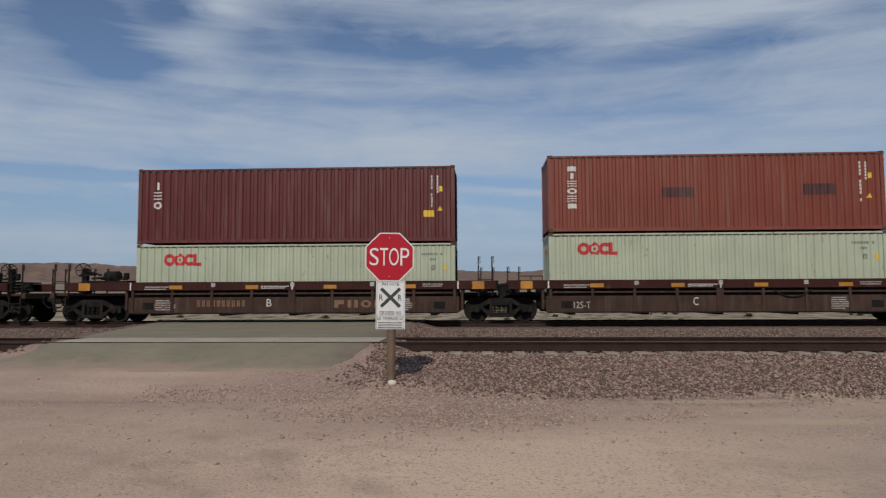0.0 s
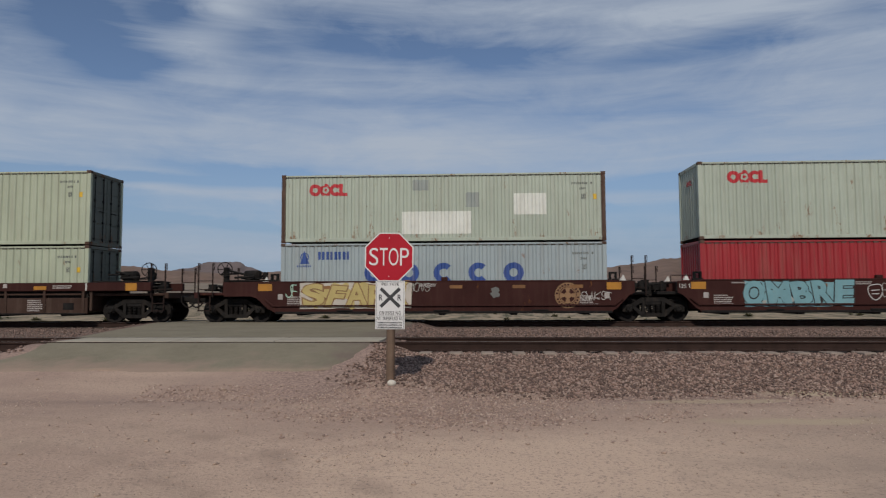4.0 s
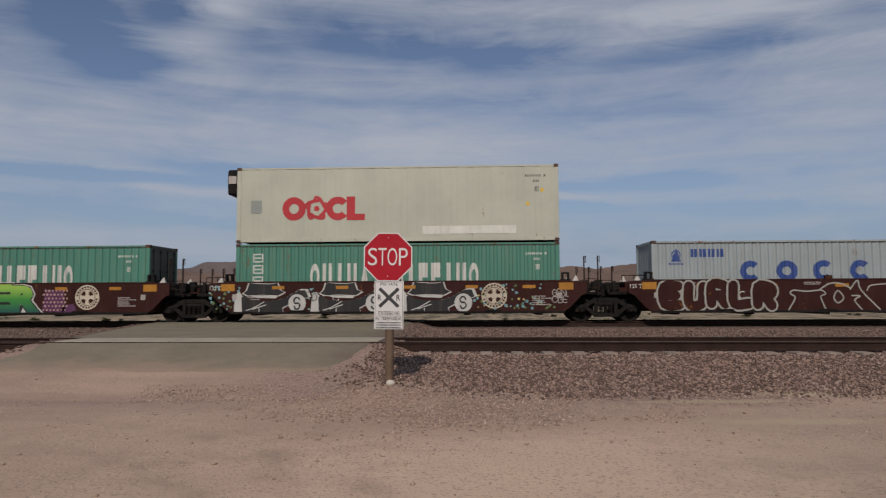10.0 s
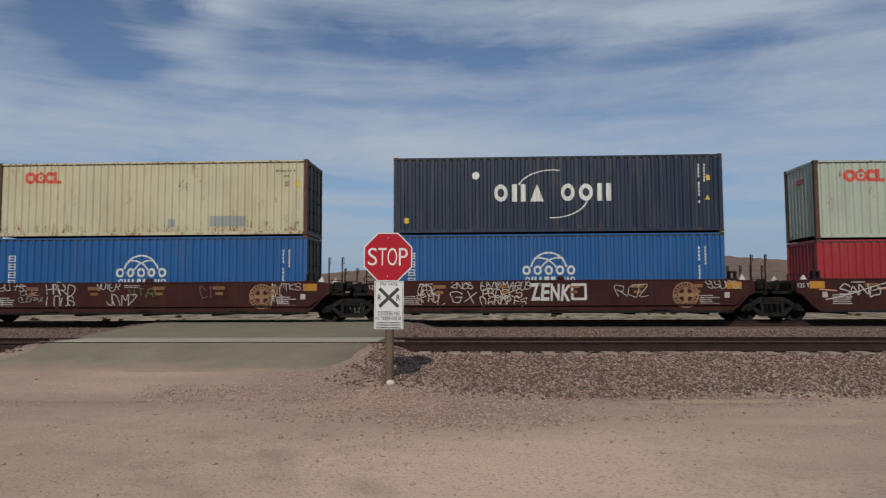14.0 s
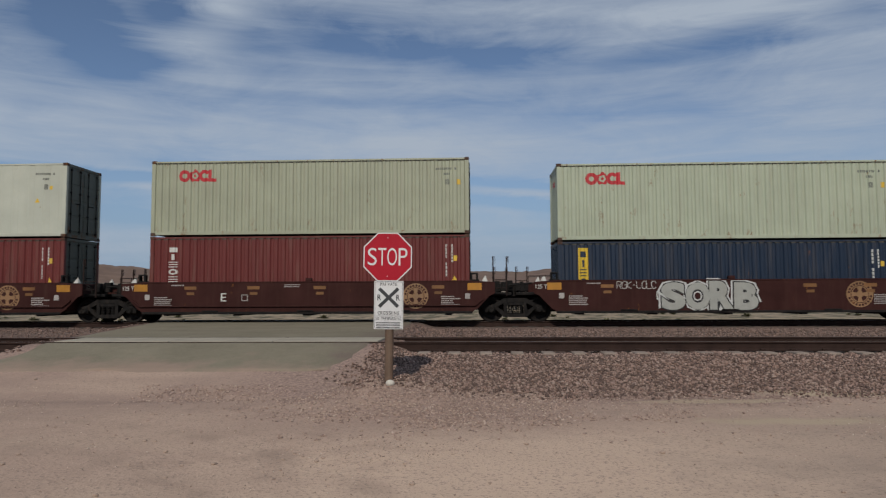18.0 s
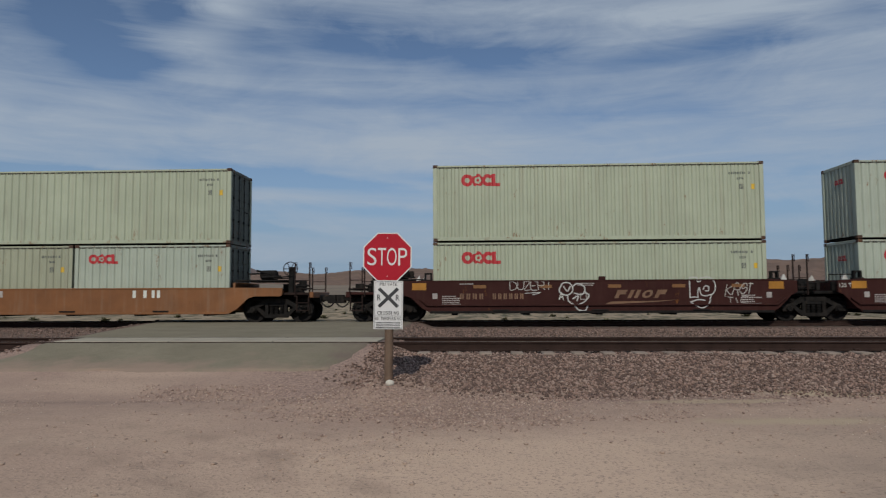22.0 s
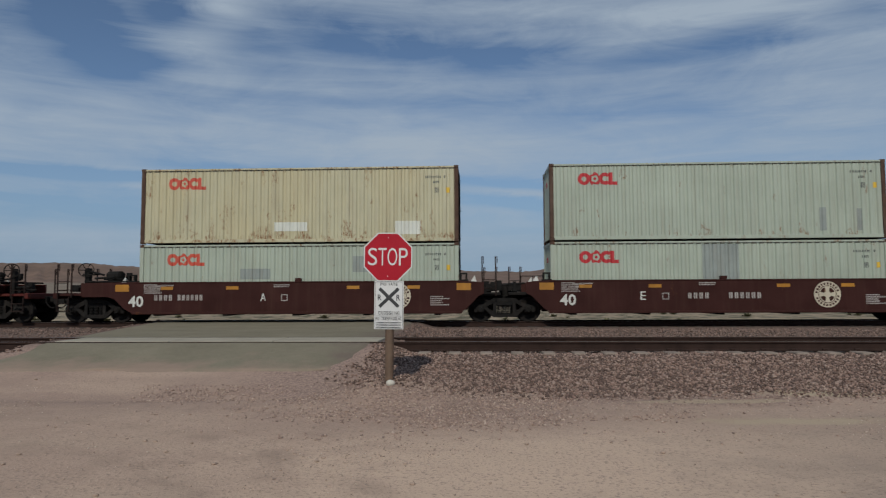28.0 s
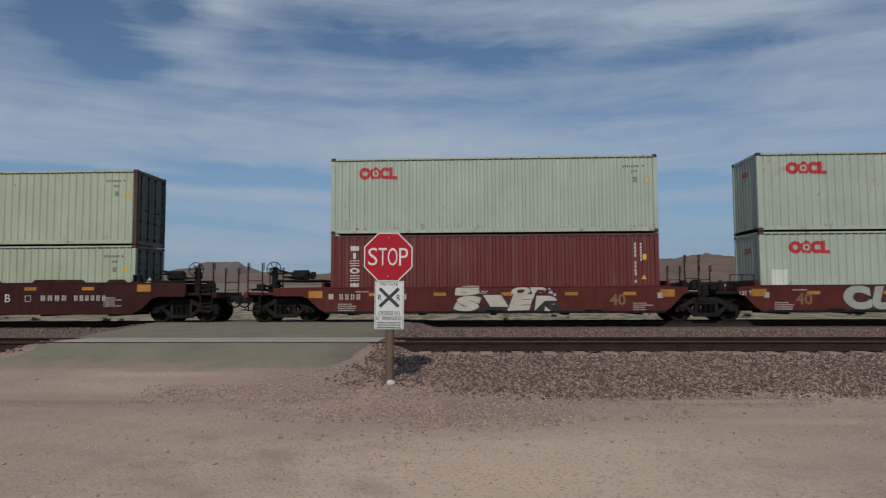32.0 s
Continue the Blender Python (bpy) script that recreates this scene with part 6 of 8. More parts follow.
    23: lambda u: (wild(u, "SORB", 3.8, 3.55, 0.42, 1.06, "silver", "black", "white", seed=4, wob=1.0, bold=0.06, f=-1.5045, lap=0.0, swell=0.035, lean_by=(0.0, 0.0)), scribble(u, "RGK-LOLC", 2.15, 1.5, 1.22, 0.25, "white", 0.035, 1, 0.08)),
    24: lambda u: (throwup(u, "ROSURSE", 3.85, 4.8, 0.38, 1.12, "silver", "black", "white", fat=0.36, thin=0.035, seed=6, wob=0.09), splash(u, 4.0, 4.4, "chalk", 16, 5, r=0.12, f=-1.556), throwup(u, "JER", 9.4, 2.35, 0.38, 1.12, "silver", "black", "white", fat=0.42, thin=0.035, seed=9, wob=0.08), splash(u, 9.5, 2.0, "chalk", 8, 8, r=0.12, z1=1.2, f=-1.540),
                   scribble(u, "VIZERT", 0.4, 1.15, 1.12, 0.3, "white", 0.035, 8, 0.2), scribble(u, "YEEH", 0.5, 0.9, 0.52, 0.32, "white", 0.04, 2, 0.12), lines_on(u, "white", 0.07, ((3.0, 1.15), (3.2, 1.38), (3.45, 1.35)), ((3.25, 0.92), (3.35, 1.15), (3.6, 1.2), (3.62, 0.95), (3.42, 0.9)), ((8.45, 1.2), (8.75, 1.42), (9.1, 1.35), (9.1, 1.15), (8.85, 1.1)), ((9.3, 1.3), (9.55, 1.45)))),
    25: lambda u: (throwup(u, "BURE", 2.45, 2.75, 0.38, 1.12, "silver", "black", "white", fat=0.38, thin=0.035, seed=4, wob=0.06), splash(u, 2.6, 2.3, "chalk", 10, 4, r=0.13, f=-1.556), lines_on(u, "white", 0.13, ((5.15, 1.42), (5.2, 1.28)), ((5.4, 1.35), (5.6, 1.22))), scribble(u, "COOST", 5.5, 0.95, 0.78, 0.25, "white", 0.04, 3), scribble(u, "SI", 5.8, 0.3, 0.6, 0.14, "white", 0.03, 4),
                   field(u, 6.75, 3.6, "navy", 0.42, 1.08, seed=25, wob=0.16), throwup(u, "DEERSD", 6.8, 3.5, 0.38, 1.12, "silver", "navy", "white", fat=0.34, thin=0.05, seed=7, wob=0.1)),
    27: lambda u: (scribble(u, "DUZER!", 2.95, 1.6, 1.18, 0.3, "white", 0.04, 2, 0.06), lines_on(u, "white", 0.025, ((3.5, 1.05), (4.1, 1.08), (3.8, 1.0))), lines_on(u, "white", 0.045, ((4.8, 1.2), (4.95, 1.42), (5.2, 1.4), (5.3, 1.15), (5.1, 0.98), (4.85, 1.05), (4.8, 1.2)), ((5.3, 1.3), (5.5, 1.4), (5.75, 1.25), (5.65, 1.0), (5.35, 1.05)), ((5.1, 0.98), (5.15, 0.75), (5.4, 0.62), (5.7, 0.72), (5.9, 0.95), (5.75, 1.1)), ((5.35, 0.62), (5.5, 0.45), (5.75, 0.42), (5.85, 0.6)), ((4.95, 1.3), (5.1, 1.12), (5.2, 1.3)), ((5.3, 0.85), (5.5, 0.95), (5.45, 0.78))),
                   portrait_throw(u, 9.65, 0.50, 0.98), scribble(u, "KRST", 10.95, 1.0, 0.95, 0.42, "white", 0.04, 3, 0.25), scribble(u, "TIE", 11.0, 0.8, 0.68, 0.2, "white", 0.035, 5, 0.2)),
    28: lambda u: (field(u, 5.85, 5.5, "salmon", 0.42, 1.08, seed=31, wob=0.03), splash(u, 6.0, 5.2, "pink", 26, 32, r=0.24, f=-1.5032), splash(u, 9.0, 1.8, "plum", 5, 33, 0.6, 1.0, 0.12, f=-1.5034), lines_on(u, "white", 0.09, ((5.95, 1.5), (5.82, 1.1), (5.84, 0.7), (5.95, 0.42)), ((11.0, 1.5), (11.32, 1.2), (11.38, 0.8), (11.2, 0.45))), spikes(u, 6.9, 1.3, 0.44, "white", 12, -1.5046),
                   [part("graffiti_tag", shape(prism, pts, -0.0008, 0), SPRAY[c], u, c + " sprayed spike", at=(-HALF, -1.505, 0)) for pts, c in (([(7.85, 1.5), (8.1, 1.5), (7.86, 1.2)], "white"), ([(8.4, 1.5), (8.62, 1.5), (8.42, 1.28)], "white"), ([(8.8, 1.5), (9.0, 1.5), (8.82, 1.15)], "white"), ([(8.88, 0.66), (9.0, 1.0), (9.2, 0.92), (9.22, 0.66)], "white"), ([(8.96, 0.68), (9.04, 0.9), (9.12, 0.68)], "grey"))],
                   scribble(u, "S1", 1.1, 0.35, 0.68, 0.25, "white", 0.04, 8), scribble(u, "WYZI", 1.55, 1.05, 0.75, 0.4, "white", 0.045, 8, 0.2), scribble(u, "DEST", 3.55, 1.0, 1.12, 0.32, "white", 0.045, 4), scribble(u, "KS", 3.8, 0.6, 0.9, 0.22, "white", 0.045, 5), scribble(u, "FESEA", 4.85, 0.85, 1.2, 0.26, "cyan", 0.035, 4), scribble(u, "LOST", 4.85, 0.8, 0.86, 0.32, "silver", 0.04, 6), scribble(u, "POG", 11.6, 0.85, 0.62, 0.6, "cream", 0.045, 7, 0.1)),
    29: lambda u: (portrait_throw(u, 1.0, 0.42, 1.02), scribble(u, "DUZER!", 3.85, 2.2, 0.68, 0.76, "white", 0.035, 2, 0.05), lines_on(u, "white", 0.03, ((4.45, 0.5), (5.05, 0.56), (4.8, 0.44))), throwup(u, "DES", 9.8, 2.35, 0.42, 1.06, "bare", "cream", fat=0.42, thin=0.065, seed=24, wob=0.05)),
    30: lambda u: (field(u, 3.4, 9.0, "salmon", 0.42, 1.10, seed=33, wob=0.05), wild(u, "ZOLR", 3.4, 5.0, 0.42, 1.06, "salmon", "black", "sage", seed=3, wob=3.0, bold=0.09, f=-1.5045, lap=0.06, swell=0.02), [lines_on(u, "cream", 0.045, ((x, 1.12), (x + 0.4, 1.14), (x + 0.45, 0.7), (x + 0.2, 0.66), (x, 1.12)), ((x + 0.9, 1.2), (x + 1.0, 0.8), (x + 0.95, 0.44))) for x in (8.6, 10.3, 11.4)],
                   [part("graffiti", shape(prism, [(x, 0.72), (x + 0.05, 1.05), (x + 0.3, 1.02), (x + 0.33, 0.7)], -0.001, 0), SPRAY["grey"], u, "dark counter of a sprayed letter", at=(-HALF, -1.504, 0)) for x in (8.72, 11.6)], scribble(u, "MOO", 2.8, 0.65, 1.15, 0.24, "mint", 0.045, 3)),
    31: lambda u: (field(u, 0.5, 0.38, "salmon", 0.44, 0.78, seed=35), portrait_throw(u, 10.7, 0.44, 1.18, "silver")),
    32: lambda u: (field(u, 7.4, 3.4, "gold", 0.40, 1.08, seed=36, wob=0.16), splash(u, 7.5, 3.2, "yellow", 12, 37, r=0.14, f=-1.5030), scribble(u, "TUG", 7.75, 1.15, 0.80, 0.5, "black", 0.06, 4, 0.12), scribble(u, "TUG", 9.3, 1.15, 0.74, 0.56, "black", 0.06, 5, 0.12), lines_on(u, "black", 0.04, ((7.4, 1.1), (7.7, 1.2), (8.3, 1.4)), ((8.8, 1.15), (9.3, 1.18)))),
    38: lambda u: (wild(u, "SJER", 4.8, 4.1, 0.40, 0.58, "cream", "black", seed=5, wob=2.0, bold=0.09, f=-1.5045, lap=0.04, swell=0.03), wild(u, "S", 4.85, 0.95, 0.94, 0.36, "cream", "black", seed=6, bold=0.09, f=-1.5045, swell=0.03), wild(u, "OB", 7.0, 1.4, 0.96, 0.33, "cream", "black", seed=7, wob=2.0, bold=0.08, f=-1.5045, swell=0.03), splash(u, 8.3, 0.4, "lilac", 5, 8, 0.95, 1.25, 0.07)),
    39: lambda u: (wild(u, "CURGE", 2.85, 5.2, 0.40, 0.9, "silver", "black", seed=8, wob=3.0, bold=0.08, f=-1.5045, lap=0.0, swell=0.035)),
}


def figures(u, x):
    """Black slab shapes under a broad brim with a white edge, beside a white disc."""
    brim = [(0.38, 1.09), (0.52, 1.20), (0.61, 1.48), (1.05, 1.44), (1.42, 1.43), (1.70, 1.48), (1.79, 1.22), (1.98, 1.13), (1.75, 1.01), (1.1, 1.04), (0.57, 1.01)]
    slab = [(0.33, 0.40), (0.30, 0.95), (0.42, 1.00), (0.66, 0.86), (1.2, 0.80), (1.70, 0.84), (1.98, 0.92), (2.55, 1.20), (2.80, 1.20), (2.92, 0.95), (2.60, 0.84), (2.2, 0.70), (1.9, 0.55), (1.93, 0.40)]

    def grown(pts, k):
        mx, mz = sum(q[0] for q in pts) / len(pts), sum(q[1] for q in pts) / len(pts)
        return [(mx + (q[0] - mx) * (1 + k), mz + (q[1] - mz) * (1 + k * 1.5)) for q in pts]

    for nm, y, m, k in (("graffiti_edge", -1.5030, "white", 0.085), ("graffiti", -1.5052, "black", 0.0)):
        for pts in (brim, slab):
            part(nm, shape(prism, [(q[0], min(1.5, max(0.40, q[1]))) for q in grown(pts, k)], -0.0015, 0), SPRAY[m], u, m + " sprayed slab shape", at=(-HALF + x, y, 0))
    part("graffiti_edge", shape(prism, [(0.0, 0.40), (0.06, 1.06), (0.24, 1.14), (0.36, 0.95), (0.34, 0.40)], -0.001, 0), SPRAY["white"], u, "white sprayed slab shape", at=(-HALF + x, -1.5040, 0))
    part("graffiti", shape(ring_into, 2.48, 0.72, 0.001, 0.34, -0.001, 0, n=18), SPRAY["white"], u, "white sprayed disc", at=(-HALF + x, -1.5070, 0))
    part("graffiti", shape(prism, [(0.62, 1.0), (1.72, 1.0), (1.66, 0.90), (0.9, 0.93)], -0.001, 0), SPRAY["white"], u, "white sprayed slit", at=(-HALF + x, -1.5072, 0))
    scribble(u, "S", x + 2.36, 0.26, 0.52, 0.4, "black", 0.08, 3, 0.05, -1.5092)
    lines_on(u, "white", 0.035, ((x + 0.5, 0.46), (x + 0.8, 0.56), (x + 1.2, 0.78)), ((x + 0.75, 0.5), (x + 1.05, 0.6), (x + 1.25, 0.66)), ((x + 1.0, 0.42), (x + 1.0, 0.52)), f=-1.5075)


# ---- the train ----
RIDE = 0.377
CARS = {
    1: (boxed(MAROON, HIGH, "column3", "maroon corrugated steel container with white blocks", labels=((11.0, 0.95, 0.4, 0.24, CAUTION),)), pale(0, STD)),
    2: (boxed(BRICK, HIGH, "column6", "orange-brown corrugated container with two dark patches", labels=((4.2, 1.28, 1.15, 0.36, PATCH_DARK), (9.3, 1.32, 1.15, 0.40, PATCH_DARK))), pale(0, HIGH)),
    3: (pale(0), pale(0, HIGH)), 4: (pale(1), pale(0, STD)), 5: (pale(0), pale(0, STD)),
    6: (pale(1, STD, rust_posts=True, patches=((5.0, 1.95, 0.6, 0.4, PATCH), (7.0, 1.3, 0.5, 0.55, PATCH), (4.6, 0.3, 2.6, 0.85, PATCH_PALE), (8.8, 1.0, 1.2, 0.8, PATCH_PALE))), boxed(GREYBLUE, STD, "five_blue", "pale grey-blue corrugated container with five blue rings", "pale", ink=INK)),
    7: (pale(1), boxed(SCARLET, STD, None, "bright red corrugated steel container")),
    8: (pale(2, patches=((6.9, 1.45, 0.65, 0.62, PATCH), (5.2, 0.4, 0.55, 0.7, PATCH))), pale(4, STD)),
    9: (pale(2), pale(1, STD)), 10: (pale(3, paint=PALE[2], label="rust-streaked pale corrugated steel container with dark runs"), pale(1, STD, labels=((6.5, 1.2, 0.45, 0.8, PATCH_PALE),))),
    11: (None, boxed(JADE, HIGH, "wide_white", "weathered green corrugated container with large white blocks", "pale")),
    12: (None, boxed(JADE, STD, "wide_white", "weathered green corrugated container with large white blocks", "pale")),
    13: (reefer(holder=True), boxed(JADE, STD, "wide_white", "weathered green corrugated container with large white blocks", "pale")),
    14: (None, boxed(GREYBLUE, STD, "five_blue", "pale grey-blue corrugated container with five blue rings", "pale", ink=INK)),
    15: (None, boxed(GREYBLUE, STD, "five_blue", "pale grey-blue corrugated container with five blue rings", "pale", ink=INK)),
    16: (pale(0, rust_posts=True, logo_paint=LOGO_ORANGE, patches=((2.4, 0.25, 0.5, 0.8, PATCH), (4.3, 0.25, 0.9, 0.7, PATCH), (5.8, 0.5, 0.7, 2.0, PATCH), (6.6, 0.3, 0.4, 0.8, PATCH), (7.9, 0.3, 0.3, 0.7, PATCH))), boxed(SEABLUE, HIGH, "globe", "blue corrugated container with white globe arcs", "none")),
    17: (pale(3, logo_paint=LOGO_ORANGE, patches=((8.4, 0.35, 1.4, 0.4, PATCH), (6.8, 0.35, 0.25, 0.3, PATCH))), boxed(SEABLUE, HIGH, "globe", "blue corrugated container with white globe arcs", "none")),
    18: (boxed(NAVY, HIGH, "two_white", "dark navy corrugated container with cream blocks and swooshes"), boxed(SEABLUE, HIGH, "globe", "blue corrugated container with white globe arcs", "none")),
    19: (pale(2, paint=PALE[1], logo_paint=LOGO_ORANGE), boxed(SCARLET, STD, "round_white", "red corrugated container with white round emblem")),
    20: (boxed(SKYBLUE, HIGH, None, "weathered light blue corrugated container with hazard diamonds", labels=((11.2, 0.5, 0.4, 0.3, CAUTION), (11.2, 0.15, 0.4, 0.3, CAUTION), (5.0, 0.5, 0.6, 0.35, NAVY))), pale(0, STD, logo_x=0.9)),
    21: (reefer(), boxed(OXBLOOD, HIGH, "column6", "dark red corrugated container with white blocks in a column")),
    22: (pale(4), boxed(OXBLOOD, HIGH, "column6", "dark red corrugated container with white blocks in a column")),
    23: (pale(0), boxed(NAVY, STD, "amber_plate", "navy corrugated container with an amber plate")),
    24: (pale(4), pale(1, HIGH)), 25: (pale(2, STD, paint=PALE[6]), pale(1, STD, rust_posts=True)),
    26: (pale(0), None), 27: (pale(4, paint=PALE[0]), pale(0, STD)),
    28: (pale(1, patches=((1.9, 0.3, 0.25, 0.7, PATCH), (3.0, 0.3, 0.25, 0.7, PATCH), (10.6, 0.4, 0.4, 1.2, PATCH))), pale(1, STD, logo_x=0.9)),
    29: (pale(4, labels=((1.7, 1.0, 0.62, 0.35, PATCH_PALE), (5.5, 1.05, 0.62, 0.38, PATCH_PALE))), pale(1, STD)),
    30: (pale(3, logo_paint=LOGO_ORANGE), boxed(MAROON, HIGH, "column3", "maroon corrugated steel container with white blocks", labels=((11.1, 0.5, 0.4, 0.24, CAUTION),))),
    31: (boxed(NAVY, HIGH, "yellow_word", "navy corrugated container with yellow blocks"), boxed(BRICK, HIGH, "column6", "orange-brown corrugated container with white blocks in a column")),
    32: (boxed(OXBLOOD, STD, None, "dull red-brown corrugated steel container"), None),
    33: (pale(3, logo_paint=LOGO_ORANGE, paint=PALE[3], labels=((5.2, 0.45, 1.25, 0.34, PATCH_PALE), (9.8, 0.3, 0.95, 0.5, PATCH_PALE))), pale(1, STD, logo_paint=LOGO_ORANGE, patches=((3.9, 1.25, 1.15, 0.4, PATCH), (8.2, 1.5, 1.2, 0.6, PATCH)))),
    34: (pale(1, rust_posts=True, patches=((9.8, 0.3, 0.22, 0.85, PATCH), (11.1, 0.3, 0.2, 0.8, PATCH))), pale(1, STD, patches=((5.55, 0.2, 1.3, 2.25, PATCH),))),
    35: (boxed(EMERALD, HIGH, None, "bright green corrugated steel container"), boxed(EMERALD, STD, "wide_white", "green corrugated container with large white blocks", paint=JADE)),
    36: (reefer(rust_posts=True), pale(0, HIGH, paint=PALE[4])), 37: (pale(3, paint=PALE[0], rust_posts=True), pale(0, STD)),
    38: (pale(4, paint=PALE[1]), boxed(OXBLOOD, HIGH, "column6", "dark red corrugated container with white blocks in a column")),
    39: (pale(1), pale(1, HIGH, patches=((0.4, 0.3, 0.6, 1.2, PATCH_PALE),))),
}
# where each platform's load begins along the track at the start
STARTS = {0: -32.73, 1: -13.06, 2: 2.60, 3: 18.21, 4: 33.88, 5: 49.56, 6: 69.23, 7: 84.80, 8: 100.26, 9: 115.73, 10: 131.19, 11: 150.97, 12: 166.50, 13: 182.03, 14: 197.57, 15: 213.15,
          16: 233.07, 17: 248.54, 18: 264.00, 19: 279.47, 20: 295.15, 21: 314.79, 22: 330.34, 23: 345.80, 24: 361.29, 25: 376.82, 26: 396.66, 27: 416.57, 28: 432.02, 29: 447.51, 30: 463.02,
          31: 478.52, 32: 498.19, 33: 517.86, 34: 533.44, 35: 549.03, 36: 564.62, 37: 580.17, 38: 599.89, 39: 615.69}
FIRST = {1, 6, 11, 16, 21, 26, 27, 32, 33, 38}
LAST = {0, 5, 10, 15, 20, 25, 26, 31, 32, 37}
LETTERS = {1: "B", 2: "C", 3: "D", 4: "E", 5: "A", 16: "B", 15: "B", 14: "C", 13: "D", 21: "A", 22: "E", 23: "D", 27: "A", 28: "E", 29: "D", 31: "B", 33: "A", 34: "E", 35: "D", 36: "C", 37: "B"}
OPTS = {
    6: dict(emblem=(10.7, "gold")), 7: dict(emblem=(10.1, "gold")), 8: dict(emblem=(10.55, "gold")),
    11: dict(emblem=(10.15, "white"), number=((0.6, 0.85, GREYWHITE, 4), (1.5, 1.0, YELLOW, 6))), 12: dict(emblem=(9.95, "white")), 13: dict(emblem=(9.75, "white"), letter_x=-3.1), 14: dict(emblem=(9.7, "white"), letter_x=-3.1),
    15: dict(emblem=(2.35, "white"), letter_x=2.1, number=((9.7, 1.2, FADED, 4), (11.1, 1.0, GREYWHITE, 6))), 16: dict(emblem=(10.6, "gold"), letter_x=-1.9), 17: dict(emblem=(10.55, "gold")), 18: dict(emblem=(10.65, "gold")),
    20: dict(number=((7.1, 2.6, FADED, 9),)), 21: dict(emblem=(10.2, "gold"), letter_x=-1.6, number=((1.1, 2.6, FADED, 10),)), 22: dict(emblem=(10.2, "gold"), letter_x=-3.2), 23: dict(emblem=(10.65, "gold"), letter_x=-2.6),
    25: dict(emblem=(1.6, "gold"), number=((8.9, 1.0, FADED, 4),)), 24: dict(),
    27: dict(swoosh=(6.6, FADED), number=((1.0, 0.95, FADED, 4), (2.2, 1.2, FADED, 6)), letter_x=-1.5), 28: dict(letter_x=-3.0), 29: dict(swoosh=(6.5, GREYWHITE), letter_x=-2.6),
    31: dict(swoosh=(6.7, FADED), letter_x=-1.7, number=((1.3, 2.3, FADED, 9),)),
    33: dict(clean=True, emblem=(9.95, "white"), number=((0.75, 0.75, WHITE, 4), (1.65, 1.0, WHITE, 6)), letter_x=-1.3, forty=-0.25, brake=-1, label="clean brown smooth-sided steel container well car"),
    34: dict(clean=True, emblem=(9.8, "white"), number=((4.9, 0.8, WHITE, 4), (6.35, 1.2, WHITE, 6)), letter_x=-2.9, forty=0.3, label="clean brown smooth-sided steel container well car"),
    35: dict(clean=True, emblem=(9.8, "white"), number=((4.9, 0.8, WHITE, 4), (6.35, 1.2, WHITE, 6)), letter_x=-2.9, forty=0.25, label="clean brown smooth-sided steel container well car"),
    36: dict(clean=True, emblem=(9.8, "white"), number=((4.9, 0.8, WHITE, 4), (6.35, 1.2, WHITE, 6)), letter_x=-2.9, forty=0.3, label="clean brown smooth-sided steel container well car"),
    37: dict(clean=True, emblem=(2.2, "white"), number=((8.7, 1.1, WHITE, 4), (10.0, 1.3, WHITE, 6)), letter_x=1.2, forty=0.0, brake=1, label="clean brown smooth-sided steel container well car"),
    38: dict(low=True, no_letter=True, number=((0.4, 0.85, WHITE, 4), (1.9, 1.05, WHITE, 6)), forty=10.3, label="red-brown smooth-sided well car with sprayed lettering"), 39: dict(low=True, no_letter=True, forty=1.1, label="red-brown smooth-sided well car with sprayed lettering"),
    26: dict(label="weathered orange single-platform steel well car", no_letter=True), 32: dict(label="red-brown single-platform steel well car", no_letter=True),
}
TRAIN = []
VIEW_FIT = 0.965
for k, x in STARTS.items():
    style = "ribbed" if k <= 5 else "single" if k in (26,) else "smooth"
    mat = BROWN_OLD if k <= 5 else ORANGE if k == 26 else REDBROWN if k in (32, 38, 39) else BROWN
    o = dict(OPTS.get(k, {}))
    o.setdefault("brake", 2 if k in (26, 32) else -1 if k in FIRST else 1)
    if k in GRAFFITI and "label" not in o:
        o["label"] = "brown smooth-sided well car with sprayed graffiti"
    u = well_car(k, x, style, "coupler" if k in FIRST else "joint", "coupler" if k in LAST else "joint", mat, LETTERS.get(k, ""), o)
    TRAIN.append(u)
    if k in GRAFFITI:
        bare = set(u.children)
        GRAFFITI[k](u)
        # sprayed work is placed from the camera's view, a little long; shrunk to fit
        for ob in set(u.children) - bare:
            ob.location.x = -HALF + (ob.location.x + HALF) * VIEW_FIT
            ob.scale.x = VIEW_FIT
    if k not in CARS:
        continue
    upper, lower = CARS[k]
    low_h = STD
    if lower:
        TRAIN.append(container(lower, x, RIDE, "lower containers of the train"))
        low_h = lower["h"]
    elif k in (26, 32):
        for j in (0, 1):
            sp = pale(4 if j == 0 else 1, STD, length=6.058, logo_w=1.15, logo_x=0.55, label="pale twenty-foot corrugated container with red emblem")
            TRAIN.append(container(sp, x + j * (LEN - 6.058), RIDE, "short containers of the train"))
    if upper:
        TRAIN.append(container(upper, x, RIDE + low_h + 0.022, "upper containers of the train"))
u26 = [u for u in TRAIN if u["label"].startswith("weathered orange")][0]
part("side_marking", shape(bars_into, 0, 0, 0.72, 0.24, 4, 0.66), GREYWHITE, u26, at=(-HALF + 1.1, -1.502, 0.98))
part("side_marking", shape(bars_into, 0, 0, 1.0, 0.24, 6, 0.66), GREYWHITE, u26, at=(-HALF + 2.6, -1.502, 0.98))
part("painted_logo", blocks_logo(1.25, 0.28, ("iiu",)), PATCH_PALE, u26, "pale painted blocks", at=(-HALF + 8.5, -1.502, 0.94))


